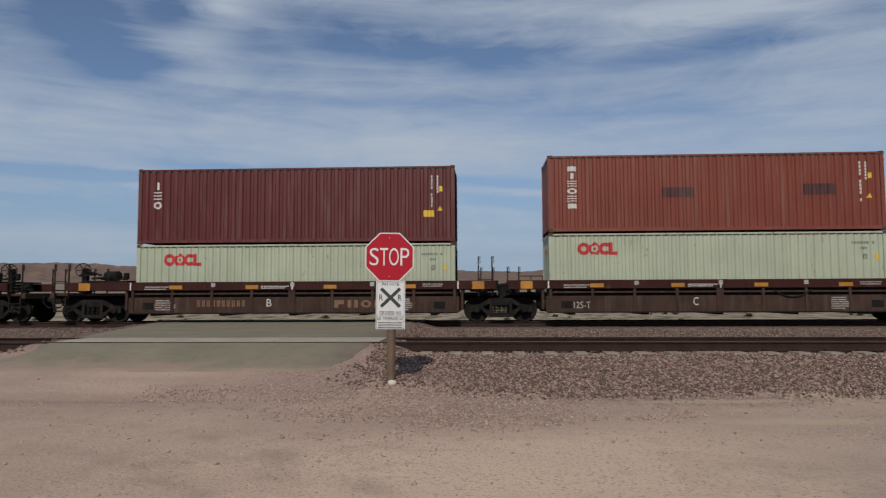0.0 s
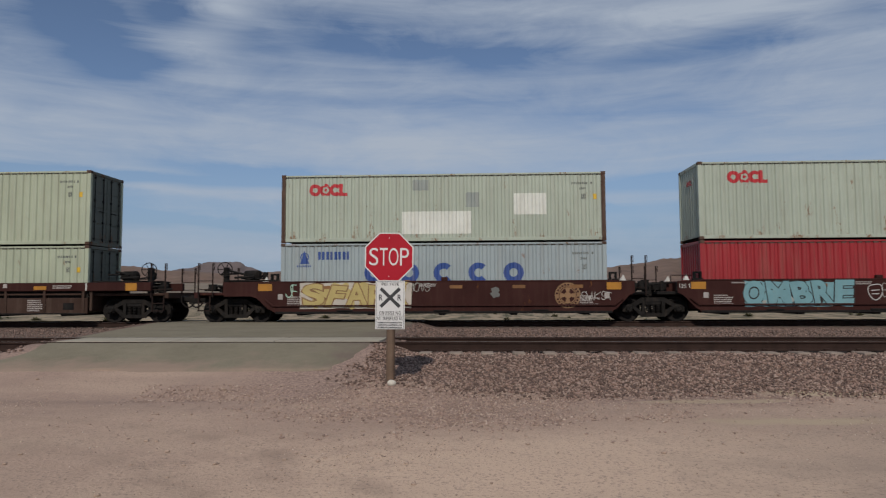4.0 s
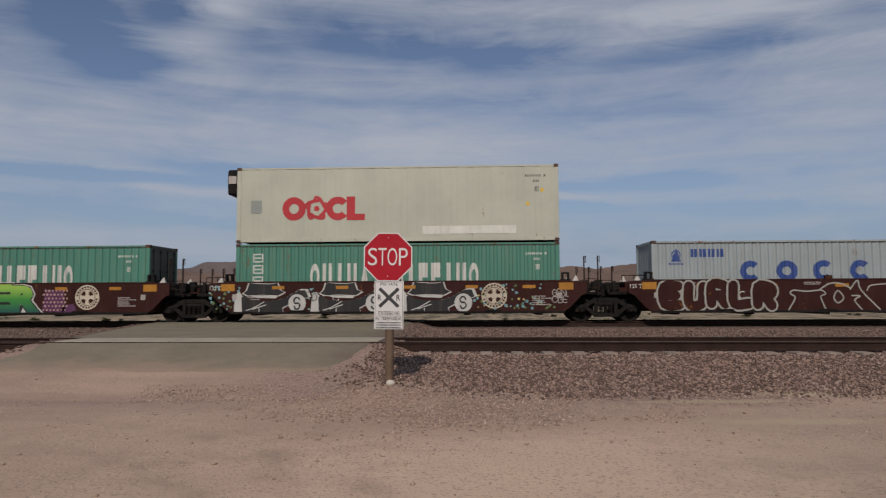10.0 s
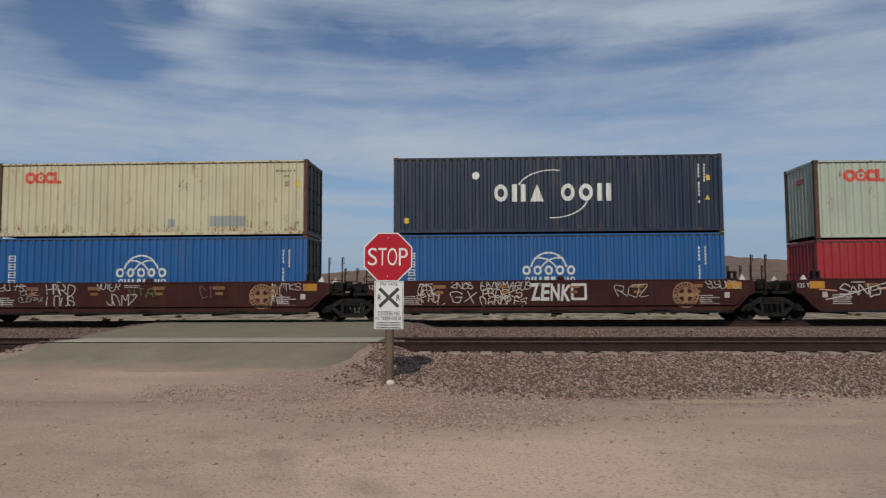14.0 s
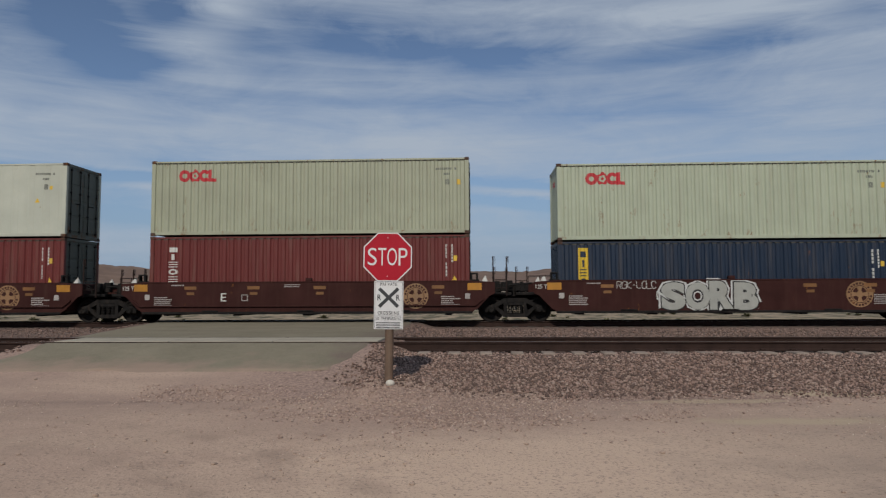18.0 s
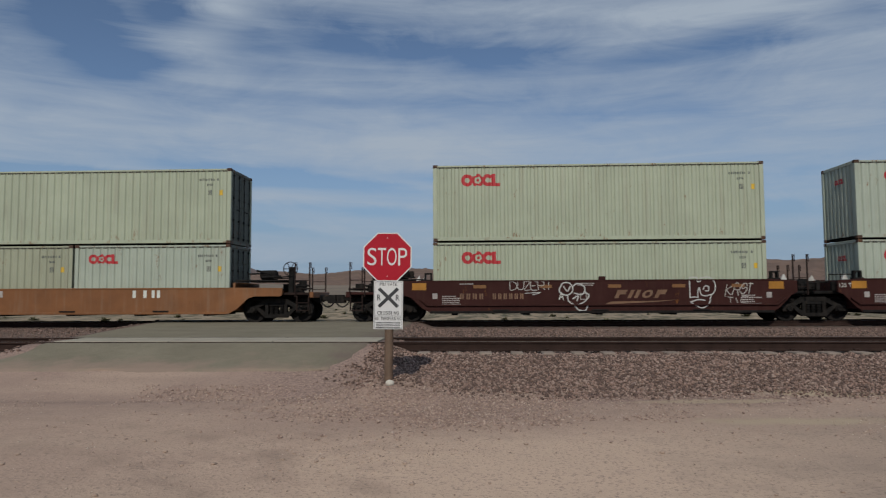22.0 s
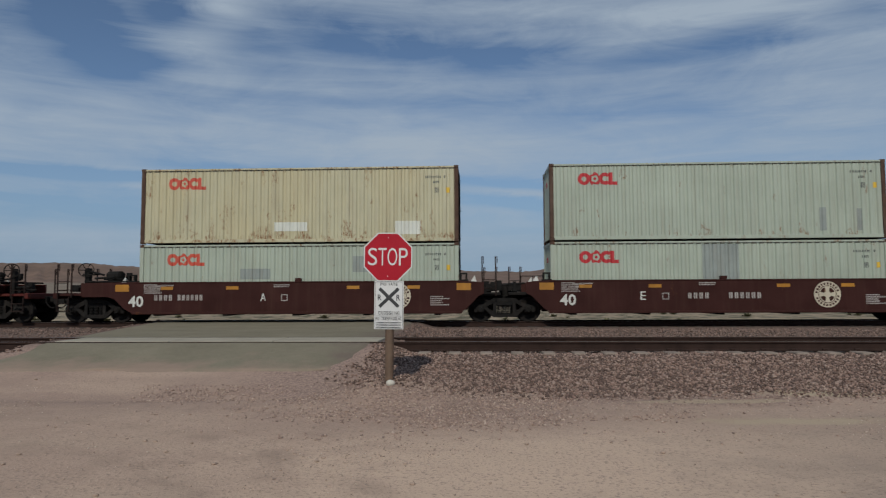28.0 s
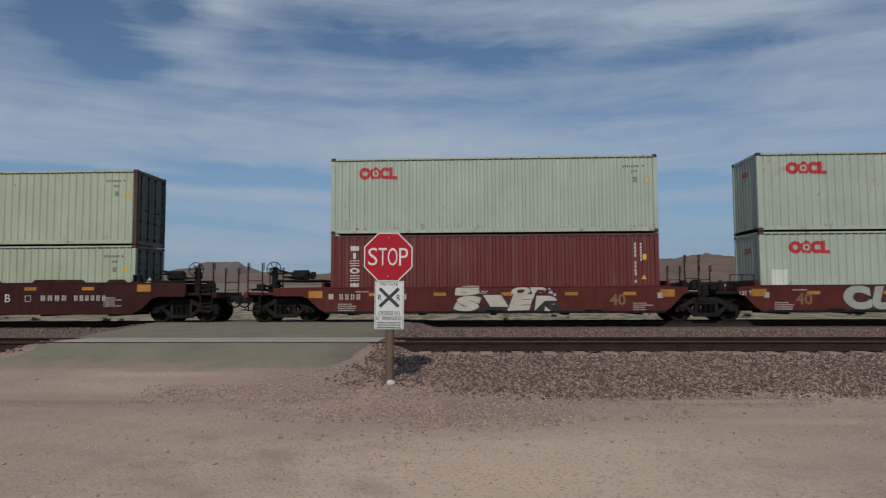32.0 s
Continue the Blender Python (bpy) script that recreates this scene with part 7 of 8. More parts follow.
# ---- ground, road and hills ----
def lerp(a, b, t):
    return a + (b - a) * min(1.0, max(0.0, t))


def bank(y):
    """Height of the ground across the line, away from the road."""
    pts = ((-60, -0.66), (5, -0.64), (9.5, -0.60), (11.3, -0.54), (12.1, -0.42), (13.1, -0.22), (13.5, -0.19), (16.4, -0.19), (17.5, -0.20), (22.5, -0.20), (24.6, -0.24), (25.0, -0.20), (28.4, -0.20), (29.6, -0.35), (32, -0.55), (60, -0.55), (400, -0.6), (5000, -0.6))
    for (a, za), (b, zb) in zip(pts, pts[1:]):
        if y <= b:
            return lerp(za, zb, (y - a) / (b - a))
    return -0.6


def road_left(y):
    return -9.4 - 0.285 * (y - 14.7) - (0.5 * (13.6 - y) ** 2 if y < 13.6 else 0)


def road_right(y):
    return -2.02 - 0.03 * (y - 15.0) - (0.30 * max(0.0, 13.6 - y)) + (0.28 * noise.noise((y * 2.3, 1.0, 0.0)) + 0.12 * noise.noise((y * 7.0, 4.0, 0.0)) - 0.15 if y < 14.0 else 0.0)


def road_z(y):
    return lerp(-0.60, 0.03, (y - 10.6) / 3.2) if y < 13.8 else (lerp(0.03, 0.0, (y - 15.6) / 9) if y < 28.6 else lerp(0.0, -0.5, (y - 28.6) / 8))


def ground_z(x, y):
    z = bank(y)
    if 10.2 < y < 40:
        inside = min(x - road_left(y), road_right(y) - x)
        rz = road_z(y)
        k = min(1.0, max(0.0, inside / 0.9 + 1.0))
        z = lerp(z, rz - 0.012, k * k * (3 - 2 * k)) if inside < 0.0 else rz - 0.02
    n = noise.noise((x * 0.35, y * 0.35, 1.0)) * 0.035 + noise.noise((x * 1.6, y * 1.6, 4.0)) * 0.012
    if abs(x) < 30 and y < 24:
        inside = min(x - road_left(y), road_right(y) - x) if y > 11 else -1
        z += n * (1.0 if inside < -0.2 else 0.15)
    d2 = (x + 1.3) ** 2 + (y - 10.9) ** 2 * 0.8
    if d2 < 6:
        z += 0.23 * math.exp(-d2 / 0.85)
    return z


def grid_mesh(name, xs, ys, fz, material, smooth=True):
    verts = [(x, y, fz(x, y)) for y in ys for x in xs]
    w = len(xs)
    faces = [(j * w + i, j * w + i + 1, (j + 1) * w + i + 1, (j + 1) * w + i) for j in range(len(ys) - 1) for i in range(w - 1)]
    me = bpy.data.meshes.new(name)
    me.from_pydata(verts, [], faces)
    me.materials.append(material)
    if smooth:
        me.polygons.foreach_set("use_smooth", [True] * len(faces))
    me.update()
    return me


def ground_material():
    m, t, bsdf, out = tree("dusty_desert_dirt")
    tc = t.nodes.new("ShaderNodeTexCoord")
    v = tc.outputs["Object"]
    sepn = t.nodes.new("ShaderNodeSeparateXYZ")
    t.links.new(v, sepn.inputs[0])
    a = link_noise(t, v, 0.28, 6, 0.6)
    b = link_noise(t, v, 1.7, 6, 0.65)
    c = link_noise(t, v, 28.0, 4, 0.6)
    d = link_noise(t, v, 90.0, 3, 0.6)
    col = blend(t, remap(t, a, 0.35, 0.65), (0.390, 0.277, 0.216), (0.462, 0.332, 0.256))
    col = blend(t, remap(t, b, 0.46, 0.70, 0, 0.32), col, (0.295, 0.212, 0.165))
    mid = link_noise(t, v, 7.0, 6, 0.72, (0.6, 1, 1))
    col = blend(t, remap(t, mid, 0.54, 0.70, 0, 0.35), col, (0.275, 0.203, 0.158))
    # paler dirt in the middle, and duller mauve dirt at the road's apron
    for cx, cy, rx, ry, k, tone in ((1.6, 6.4, 4.4, 2.6, 0.8, (0.560, 0.412, 0.310)), (-6.5, 10.8, 4.0, 1.9, 0.85, (0.300, 0.213, 0.173)), (6.4, 6.6, 4.4, 3.6, 0.7, (0.285, 0.216, 0.174))):
        mp = t.nodes.new("ShaderNodeMapping")
        mp.inputs["Location"].default_value = (-cx / rx, -cy / ry, 0)
        mp.inputs["Scale"].default_value = (1 / rx, 1 / ry, 0)
        t.links.new(v, mp.inputs["Vector"])
        ln = t.nodes.new("ShaderNodeVectorMath")
        ln.operation = "LENGTH"
        t.links.new(mp.outputs[0], ln.inputs[0])
        rim = t.nodes.new("ShaderNodeMath")
        rim.operation = "ADD"
        t.links.new(ln.outputs["Value"], rim.inputs[0])
        t.links.new(remap(t, b, 0.3, 0.7, -0.3, 0.3), rim.inputs[1])
        col = blend(t, remap(t, rim.outputs[0], 0.45, 1.15, k, 0.0), col, tone)
    col = blend(t, remap(t, mid, 0.30, 0.44, 0.25, 0.0), col, (0.52, 0.40, 0.30))
    # tyre-worn lighter lanes and mauve gravel drifts
    lane = link_noise(t, v, 0.7, 4, 0.55, (0.35, 1.0, 1.0))
    col = blend(t, remap(t, lane, 0.52, 0.66, 0, 0.55), col, (0.455, 0.335, 0.255))
    stones = remap(t, c, 0.53, 0.68, 0, 0.7)
    col = blend(t, stones, col, (0.20, 0.155, 0.13))
    col = blend(t, remap(t, d, 0.62, 0.75, 0, 0.6), col, (0.42, 0.34, 0.28))
    # gravel near the line
    grav = link_noise(t, v, 20.0, 5, 0.7)
    gcol = blend(t, remap(t, grav, 0.36, 0.64), (0.185, 0.128, 0.106), (0.385, 0.272, 0.222))
    old = remap(t, sepn.outputs["Y"], 13.4, 14.6)
    gcol = blend(t, old, gcol, blend(t, remap(t, grav, 0.42, 0.70), (0.10, 0.070, 0.058), (0.275, 0.195, 0.160)))
    edge = t.nodes.new("ShaderNodeMath")
    edge.operation = "ADD"
    t.links.new(sepn.outputs["Y"], edge.inputs[0])
    t.links.new(remap(t, link_noise(t, v, 0.5, 5, 0.65, (0.6, 1, 1)), 0.2, 0.8, -2.2, 2.2), edge.inputs[1])
    # the road's apron stays dirt, and a tongue of gravel runs out round the sign's foot
    apron = remap(t, sepn.outputs["X"], -4.6, -2.6, 2.2, 0.0)
    cut = t.nodes.new("ShaderNodeMath")
    cut.operation = "SUBTRACT"
    t.links.new(edge.outputs[0], cut.inputs[0])
    t.links.new(apron, cut.inputs[1])
    near = remap(t, cut.outputs[0], 9.7, 11.0)
    mp = t.nodes.new("ShaderNodeMapping")
    mp.inputs["Location"].default_value = (0.35 / 2.9, -9.9 / 1.75, 0)
    mp.inputs["Scale"].default_value = (1 / 2.9, 1 / 1.75, 0)
    t.links.new(v, mp.inputs["Vector"])
    ln = t.nodes.new("ShaderNodeVectorMath")
    ln.operation = "LENGTH"
    t.links.new(mp.outputs[0], ln.inputs[0])
    rim = t.nodes.new("ShaderNodeMath")
    rim.operation = "ADD"
    t.links.new(ln.outputs["Value"], rim.inputs[0])
    t.links.new(remap(t, b, 0.3, 0.7, -0.45, 0.45), rim.inputs[1])
    tongue = t.nodes.new("ShaderNodeMath")
    tongue.operation = "MAXIMUM"
    t.links.new(near, tongue.inputs[0])
    t.links.new(remap(t, rim.outputs[0], 0.35, 1.25, 0.75, 0.0), tongue.inputs[1])
    near = tongue.outputs[0]
    beyond = remap(t, sepn.outputs["Y"], 29.0, 31.0, 1.0, 0.0)
    col = blend(t, times(t, near, beyond), col, gcol)
    # pale sand washed out in thin tongues, and two curved wheel tracks
    for cx, cy, rx, ry, k in ((5.3, 10.95, 1.5, 0.30, 0.75), (3.4, 10.3, 1.3, 0.17, 0.6), (3.9, 8.95, 1.5, 0.22, 0.6)):
        mp = t.nodes.new("ShaderNodeMapping")
        mp.inputs["Location"].default_value = (-cx / rx, -cy / ry, 0)
        mp.inputs["Scale"].default_value = (1 / rx, 1 / ry, 0)
        t.links.new(v, mp.inputs["Vector"])
        ln = t.nodes.new("ShaderNodeVectorMath")
        ln.operation = "LENGTH"
        t.links.new(mp.outputs[0], ln.inputs[0])
        rim = t.nodes.new("ShaderNodeMath")
        rim.operation = "ADD"
        t.links.new(ln.outputs["Value"], rim.inputs[0])
        t.links.new(remap(t, b, 0.3, 0.7, -0.5, 0.5), rim.inputs[1])
        col = blend(t, remap(t, rim.outputs[0], 0.5, 1.1, k, 0.0), col, (0.43, 0.345, 0.235))
    for cx, cy, r, k in ((-7.6, 0.2, 7.6, 0.22), (-7.9, 0.0, 9.1, 0.22)):
        mp = t.nodes.new("ShaderNodeMapping")
        mp.inputs["Location"].default_value = (-cx, -cy, 0)
        mp.inputs["Scale"].default_value = (1, 1, 0)
        t.links.new(v, mp.inputs["Vector"])
        ln = t.nodes.new("ShaderNodeVectorMath")
        ln.operation = "LENGTH"
        t.links.new(mp.outputs[0], ln.inputs[0])
        off = t.nodes.new("ShaderNodeMath")
        off.operation = "SUBTRACT"
        t.links.new(ln.outputs["Value"], off.inputs[0])
        off.inputs[1].default_value = r
        ab = t.nodes.new("ShaderNodeMath")
        ab.operation = "ABSOLUTE"
        t.links.new(off.outputs[0], ab.inputs[0])
        rut = times(t, remap(t, ab.outputs[0], 0.05, 0.22, k, 0.0), remap(t, b, 0.35, 0.6))
        col = blend(t, rut, col, (0.19, 0.145, 0.115))
    far = remap(t, sepn.outputs["Y"], 29.5, 33.0)
    scrub = blend(t, remap(t, link_noise(t, v, 1.0, 6, 0.75, (1.1, 0.28, 1)), 0.44, 0.58), (0.34, 0.265, 0.185), (0.085, 0.080, 0.048))
    col = blend(t, far, col, scrub)
    t.links.new(col, bsdf.inputs["Base Color"])
    bsdf.inputs["Roughness"].default_value = 0.95
    bsdf.inputs["Specular IOR Level"].default_value = 0.15
    bp = t.nodes.new("ShaderNodeBump")
    bp.inputs["Strength"].default_value = 0.6
    bp.inputs["Distance"].default_value = 0.03
    mixh = t.nodes.new("ShaderNodeMath")
    mixh.operation = "ADD"
    t.links.new(times(t, mid, 0.7), mixh.inputs[0])
    t.links.new(c, mixh.inputs[1])
    t.links.new(mixh.outputs[0], bp.inputs["Height"])
    t.links.new(bp.outputs[0], bsdf.inputs["Normal"])
    return m


DIRT = ground_material()


def spread(dense, sparse):
    return sorted(set([round(v, 4) for v in dense] + sparse))


xs = spread(np.arange(-16, 16.01, 0.16), [-4500, -2500, -1200, -700, -400, -250, -150, -100, -70, -50, -38, -30, -25, -21, -18, 18, 21, 25, 30, 38, 50, 70, 100, 150, 250, 400, 700, 1200, 2500, 4500])
ys = spread(np.concatenate([np.arange(4, 18.01, 0.14), np.arange(18.5, 34, 0.5)]), [-300, -100, -40, -15, -6, 0, 2, 36, 40, 45, 52, 60, 75, 100, 140, 200, 300, 450, 700, 1100, 1800, 3000, 4500])
tagged(new("ground", grid_mesh("ground", xs, ys, ground_z, DIRT)), "dusty pinkish-tan desert dirt with scattered gravel", "ground", kind="structure")



def asphalt_material():
    """Worn asphalt under drifts of dust that thicken towards its front edge."""
    m, t, bsdf, out = tree("dusty_asphalt")
    tc = t.nodes.new("ShaderNodeTexCoord")
    v = tc.outputs["Object"]
    sepn = t.nodes.new("ShaderNodeSeparateXYZ")
    t.links.new(v, sepn.inputs[0])
    a = link_noise(t, v, 0.8, 6, 0.65)
    b = link_noise(t, v, 6.0, 6, 0.7)
    g = link_noise(t, v, 55.0, 4, 0.6)
    col = blend(t, remap(t, a, 0.3, 0.7), (0.165, 0.145, 0.104), (0.226, 0.199, 0.145))
    col = blend(t, remap(t, b, 0.45, 0.75, 0, 0.5), col, (0.25, 0.214, 0.156))
    col = blend(t, remap(t, g, 0.5, 0.75, 0, 0.45), col, (0.075, 0.070, 0.060))
    edge = t.nodes.new("ShaderNodeMath")
    edge.operation = "ADD"
    t.links.new(sepn.outputs["Y"], edge.inputs[0])
    t.links.new(remap(t, link_noise(t, v, 1.1, 6, 0.65), 0.2, 0.8, -0.95, 0.95), edge.inputs[1])
    col = blend(t, remap(t, edge.outputs[0], 11.95, 12.75, 1.0, 0.0), col, (0.27, 0.200, 0.155))
    side = t.nodes.new("ShaderNodeMath")
    side.operation = "ADD"
    t.links.new(sepn.outputs["X"], side.inputs[0])
    t.links.new(remap(t, link_noise(t, v, 1.6, 5, 0.65), 0.2, 0.8, -0.9, 0.9), side.inputs[1])
    col = blend(t, remap(t, side.outputs[0], -3.1, -2.3, 0.0, 0.8), col, (0.15, 0.115, 0.095))
    t.links.new(col, bsdf.inputs["Base Color"])
    bsdf.inputs["Roughness"].default_value = 0.95
    bsdf.inputs["Specular IOR Level"].default_value = 0.15
    bp = t.nodes.new("ShaderNodeBump")
    bp.inputs["Strength"].default_value = 0.5
    bp.inputs["Distance"].default_value = 0.012
    t.links.new(g, bp.inputs["Height"])
    t.links.new(bp.outputs[0], bsdf.inputs["Normal"])
    return m


ASPHALT = asphalt_material()
CONCRETE = paint("crossing_concrete", (0.34, 0.305, 0.240), rough=0.9, var=0.15, scale=2.0, dirt=0.0, bump=0.2)
rys = [11.95 + 0.12 * i for i in range(14)] + [13.75, 13.98]


def road_strip(name, y_list, label):
    verts, faces = [], []
    n = 40
    for y in y_list:
        wl_ = noise.noise((y * 1.3, 3.0, 0.0)) * 0.18
        wr_ = noise.noise((y * 1.7, 9.0, 0.0)) * 0.22
        for i in range(n + 1):
            s = i / n
            x = lerp(road_left(y) + wl_, road_right(y) + wr_, s)
            front = 0.0
            if y == y_list[0] and y < 13:
                front = noise.noise((x * 1.1, 0.0, 5.0)) * 0.22 + 0.25 * (abs(s - 0.5) * 2) ** 3
            edge = min(i, n - i) == 0 or (y == y_list[0] and y < 13)
            verts.append((x, y + front, road_z(y + front) + (-0.05 if edge else 0.006 + noise.noise((x * 0.9, y * 0.9, 7.0)) * 0.008)))
    for j in range(len(y_list) - 1):
        for i in range(n):
            a = j * (n + 1) + i
            faces.append((a, a + 1, a + n + 2, a + n + 1))
    me = bpy.data.meshes.new(name)
    me.from_pydata(verts, [], faces)
    me.materials.append(ASPHALT)
    me.polygons.foreach_set("use_smooth", [True] * len(faces))
    return tagged(new(name, me), label, "road", kind="structure")


NEAR_Y, NEAR_Z, FAR_Z, GAUGE = 14.86, 0.045, 0.0, 0.755
road_strip("road_approach", rys, "dusty grey-green asphalt approach of the crossing")
road_strip("road_middle", [15.78, 16.2, 17, 18, 19, 20, 21, 22, 23, 24, 25, 25.75], "dusty asphalt between the two tracks")
road_strip("road_inner", [26.02, 26.4, 26.9, 27.3], "dusty asphalt between the far rails")
road_strip("road_beyond", [27.55, 28.2, 29, 30, 31, 33, 36], "dusty asphalt running on past the line")
panel_group = tagged(new("crossing_panels"), "pale concrete panels between the near rails", "crossing", kind="structure")
xl, xr = road_left(14.86) + 0.4, road_right(14.86) - 0.05
cuts = [xl, lerp(xl, xr, 0.36), lerp(xl, xr, 0.68), xr]
for a, b in zip(cuts, cuts[1:]):
    part("panel", shape(box, a + 0.012, b - 0.012, NEAR_Y - 0.60, NEAR_Y + 0.60, -0.12, 0.052, 0.012), CONCRETE, panel_group)

# ---- tracks ----
RAIL = paint("rail_steel_rusty", (0.034, 0.0200, 0.0162), rough=0.85, metal=0.0, var=0.3, scale=3, dirt=0.2, dust=(0.075, 0.042, 0.030), spec=0.1)
RAIL_TOP = paint("rail_head_polished", (0.20, 0.17, 0.15), rough=0.45, metal=0.8, var=0.2, scale=3, dirt=0.1)
TIE_C = paint("concrete_tie", (0.24, 0.190, 0.155), rough=0.95, var=0.25, scale=4, dirt=0.3)
TIE_W = paint("creosote_tie", (0.055, 0.042, 0.035), rough=0.95, var=0.3, scale=4, dirt=0.3)


def rail_profile(bm, x0, x1):
    pts = [(-0.076, -0.186), (0.076, -0.186), (0.076, -0.172), (0.02, -0.155), (0.011, -0.14), (0.011, -0.05), (0.036, -0.036), (0.036, -0.004), (0.028, 0.0), (-0.028, 0.0), (-0.036, -0.004), (-0.036, -0.036),
           (-0.011, -0.05), (-0.011, -0.14), (-0.02, -0.155), (-0.076, -0.172)]
    a = [bm.verts.new((x0, y, z)) for y, z in pts]
    b = [bm.verts.new((x1, y, z)) for y, z in pts]
    bm.faces.new(a)
    bm.faces.new(b[::-1])
    for i in range(len(pts)):
        j = (i + 1) % len(pts)
        bm.faces.new((a[i], a[j], b[j], b[i]))
    return bm


def tie_shape(w=0.25):
    return shape(box, -w / 2, w / 2, -1.30, 1.30, -0.23, 0.0, 0.02)


def clip_shape():
    bm = shape(box, -0.09, 0.09, -0.17, 0.17, 0, 0.014)
    for s in (-1, 1):
        box(bm, -0.05, 0.05, s * 0.125 - 0.03, s * 0.125 + 0.03, 0.012, 0.045, 0.008)
    return bm


for nm, yc, zc, span, lab in (("near_track", NEAR_Y, NEAR_Z, 420, "empty railway track on reddish ballast"), ("far_track", TRACK_Y, FAR_Z, 760, "railway track under the moving train")):
    tr = tagged(new(nm), lab, "track", kind="structure")
    for s in (-1, 1):
        part("rail", shape(rail_profile, -span, span), RAIL, tr, "rust-brown steel rail", at=(0, yc + s * GAUGE, zc))
        part("rail_head", shape(box, -span, span, -0.024, 0.024, 0.0, 0.002), RAIL_TOP, tr, "worn bright running surface", at=(0, yc + s * GAUGE, zc))
    n0, n1 = (-22, 40) if nm == "near_track" else (-34, 44)
    for i in range(n0, n1):
        x = i * 0.61 + 0.17
        if road_left(yc) - 0.2 < x < road_right(yc) + 0.1:
            continue
        jit = 0.02 * math.sin(i * 7.3)
        tie = shared("tie", "tie", tie_shape, TIE_C if nm == "near_track" else TIE_W, tr, at=(x + jit, yc, zc - 0.180), turn=(0, 0, 0.4 * math.sin(i * 3.1)))
        if nm == "near_track":
            for s in (-1, 1):
                shared("rail_clip", "clip", clip_shape, RAIL, tie, at=(0, s * GAUGE, 0.001))


# ---- ballast and loose stones ----
def stones_mesh(name, pts, sizes, material, seed):
    """Many small faceted stones in one mesh."""
    rnd = np.random.RandomState(seed)
    n = len(pts)
    base = np.array([(1, 0, 0), (-1, 0, 0), (0, 1, 0), (0, -1, 0), (0, 0, 1), (0, 0, -1), (0.62, 0.62, 0.5), (-0.62, -0.62, 0.45)], float)
    tri = np.array([(0, 6, 4), (6, 2, 4), (0, 2, 6), (2, 1, 4), (1, 7, 4), (7, 3, 4), (1, 3, 7), (3, 0, 4), (2, 0, 5), (1, 2, 5), (3, 1, 5), (0, 3, 5)])
    jit = base[None] * (1 + rnd.uniform(-0.32, 0.32, (n, 8, 1))) + rnd.uniform(-0.14, 0.14, (n, 8, 3))
    sc = np.stack([sizes * rnd.uniform(0.8, 1.35, n), sizes * rnd.uniform(0.7, 1.1, n), sizes * rnd.uniform(0.5, 0.9, n)], 1)
    v = jit * sc[:, None, :]
    a = rnd.uniform(0, 6.28, n)
    c, s = np.cos(a)[:, None], np.sin(a)[:, None]
    tilt = rnd.uniform(-0.6, 0.6, (n, 1))
    x, y, z = v[..., 0], v[..., 1], v[..., 2]
    y, z = y * np.cos(tilt) - z * np.sin(tilt), y * np.sin(tilt) + z * np.cos(tilt)
    v = np.stack([x * c - y * s, x * s + y * c, z], -1) + np.array(pts)[:, None, :]
    f = (tri[None] + (np.arange(n) * 8)[:, None, None]).reshape(-1, 3)
    me = bpy.data.meshes.new(name)
    me.vertices.add(n * 8)
    me.vertices.foreach_set("co", v.reshape(-1))
    me.loops.add(len(f) * 3)
    me.loops.foreach_set("vertex_index", f.reshape(-1))
    me.polygons.add(len(f))
    me.polygons.foreach_set("loop_start", np.arange(0, len(f) * 3, 3))
    me.polygons.foreach_set("loop_total", np.full(len(f), 3))
    me.update()
    me.materials.append(material)
    return me


def stone_material(name, cols, dust):
    m, t, bsdf, out = tree(name)
    g = t.nodes.new("ShaderNodeNewGeometry")
    r = t.nodes.new("ShaderNodeValToRGB")
    r.color_ramp.interpolation = "CONSTANT"
    for i, c in enumerate(cols):
        e = r.color_ramp.elements[i] if i < 2 else r.color_ramp.elements.new(0.5)
        e.position, e.color = i / len(cols), (*c, 1)
    t.links.new(g.outputs["Random Per Island"], r.inputs[0])
    tc = t.nodes.new("ShaderNodeTexCoord")
    n = link_noise(t, tc.outputs["Object"], 60, 4, 0.6)
    col = blend(t, remap(t, n, 0.35, 0.75, 0, 0.5), r.outputs[0], dust)
    t.links.new(col, bsdf.inputs["Base Color"])
    bsdf.inputs["Roughness"].default_value = 0.92
    bsdf.inputs["Specular IOR Level"].default_value = 0.2
    return m


BALLAST = stone_material("ballast_stone", [(0.275, 0.182, 0.148), (0.17, 0.112, 0.094), (0.32, 0.220, 0.180), (0.095, 0.066, 0.057), (0.27, 0.177, 0.143), (0.35, 0.26, 0.215), (0.18, 0.122, 0.104)], (0.245, 0.162, 0.126))
OLD_BALLAST = stone_material("old_ballast_stone", [(0.21, 0.140, 0.115), (0.135, 0.092, 0.077), (0.26, 0.18, 0.147), (0.075, 0.053, 0.046), (0.19, 0.128, 0.106), (0.58, 0.48, 0.41), (0.155, 0.11, 0.093), (0.21, 0.143, 0.118)], (0.205, 0.14, 0.113))
GRAVEL = stone_material("mauve_gravel", [(0.37, 0.264, 0.216), (0.30, 0.212, 0.177), (0.44, 0.322, 0.266), (0.24, 0.170, 0.143), (0.50, 0.39, 0.32), (0.35, 0.248, 0.203)], (0.36, 0.262, 0.207))
PEBBLE = stone_material("desert_pebble", [(0.38, 0.285, 0.22), (0.42, 0.32, 0.25), (0.24, 0.18, 0.15), (0.55, 0.45, 0.37), (0.33, 0.245, 0.20)], (0.43, 0.325, 0.245))


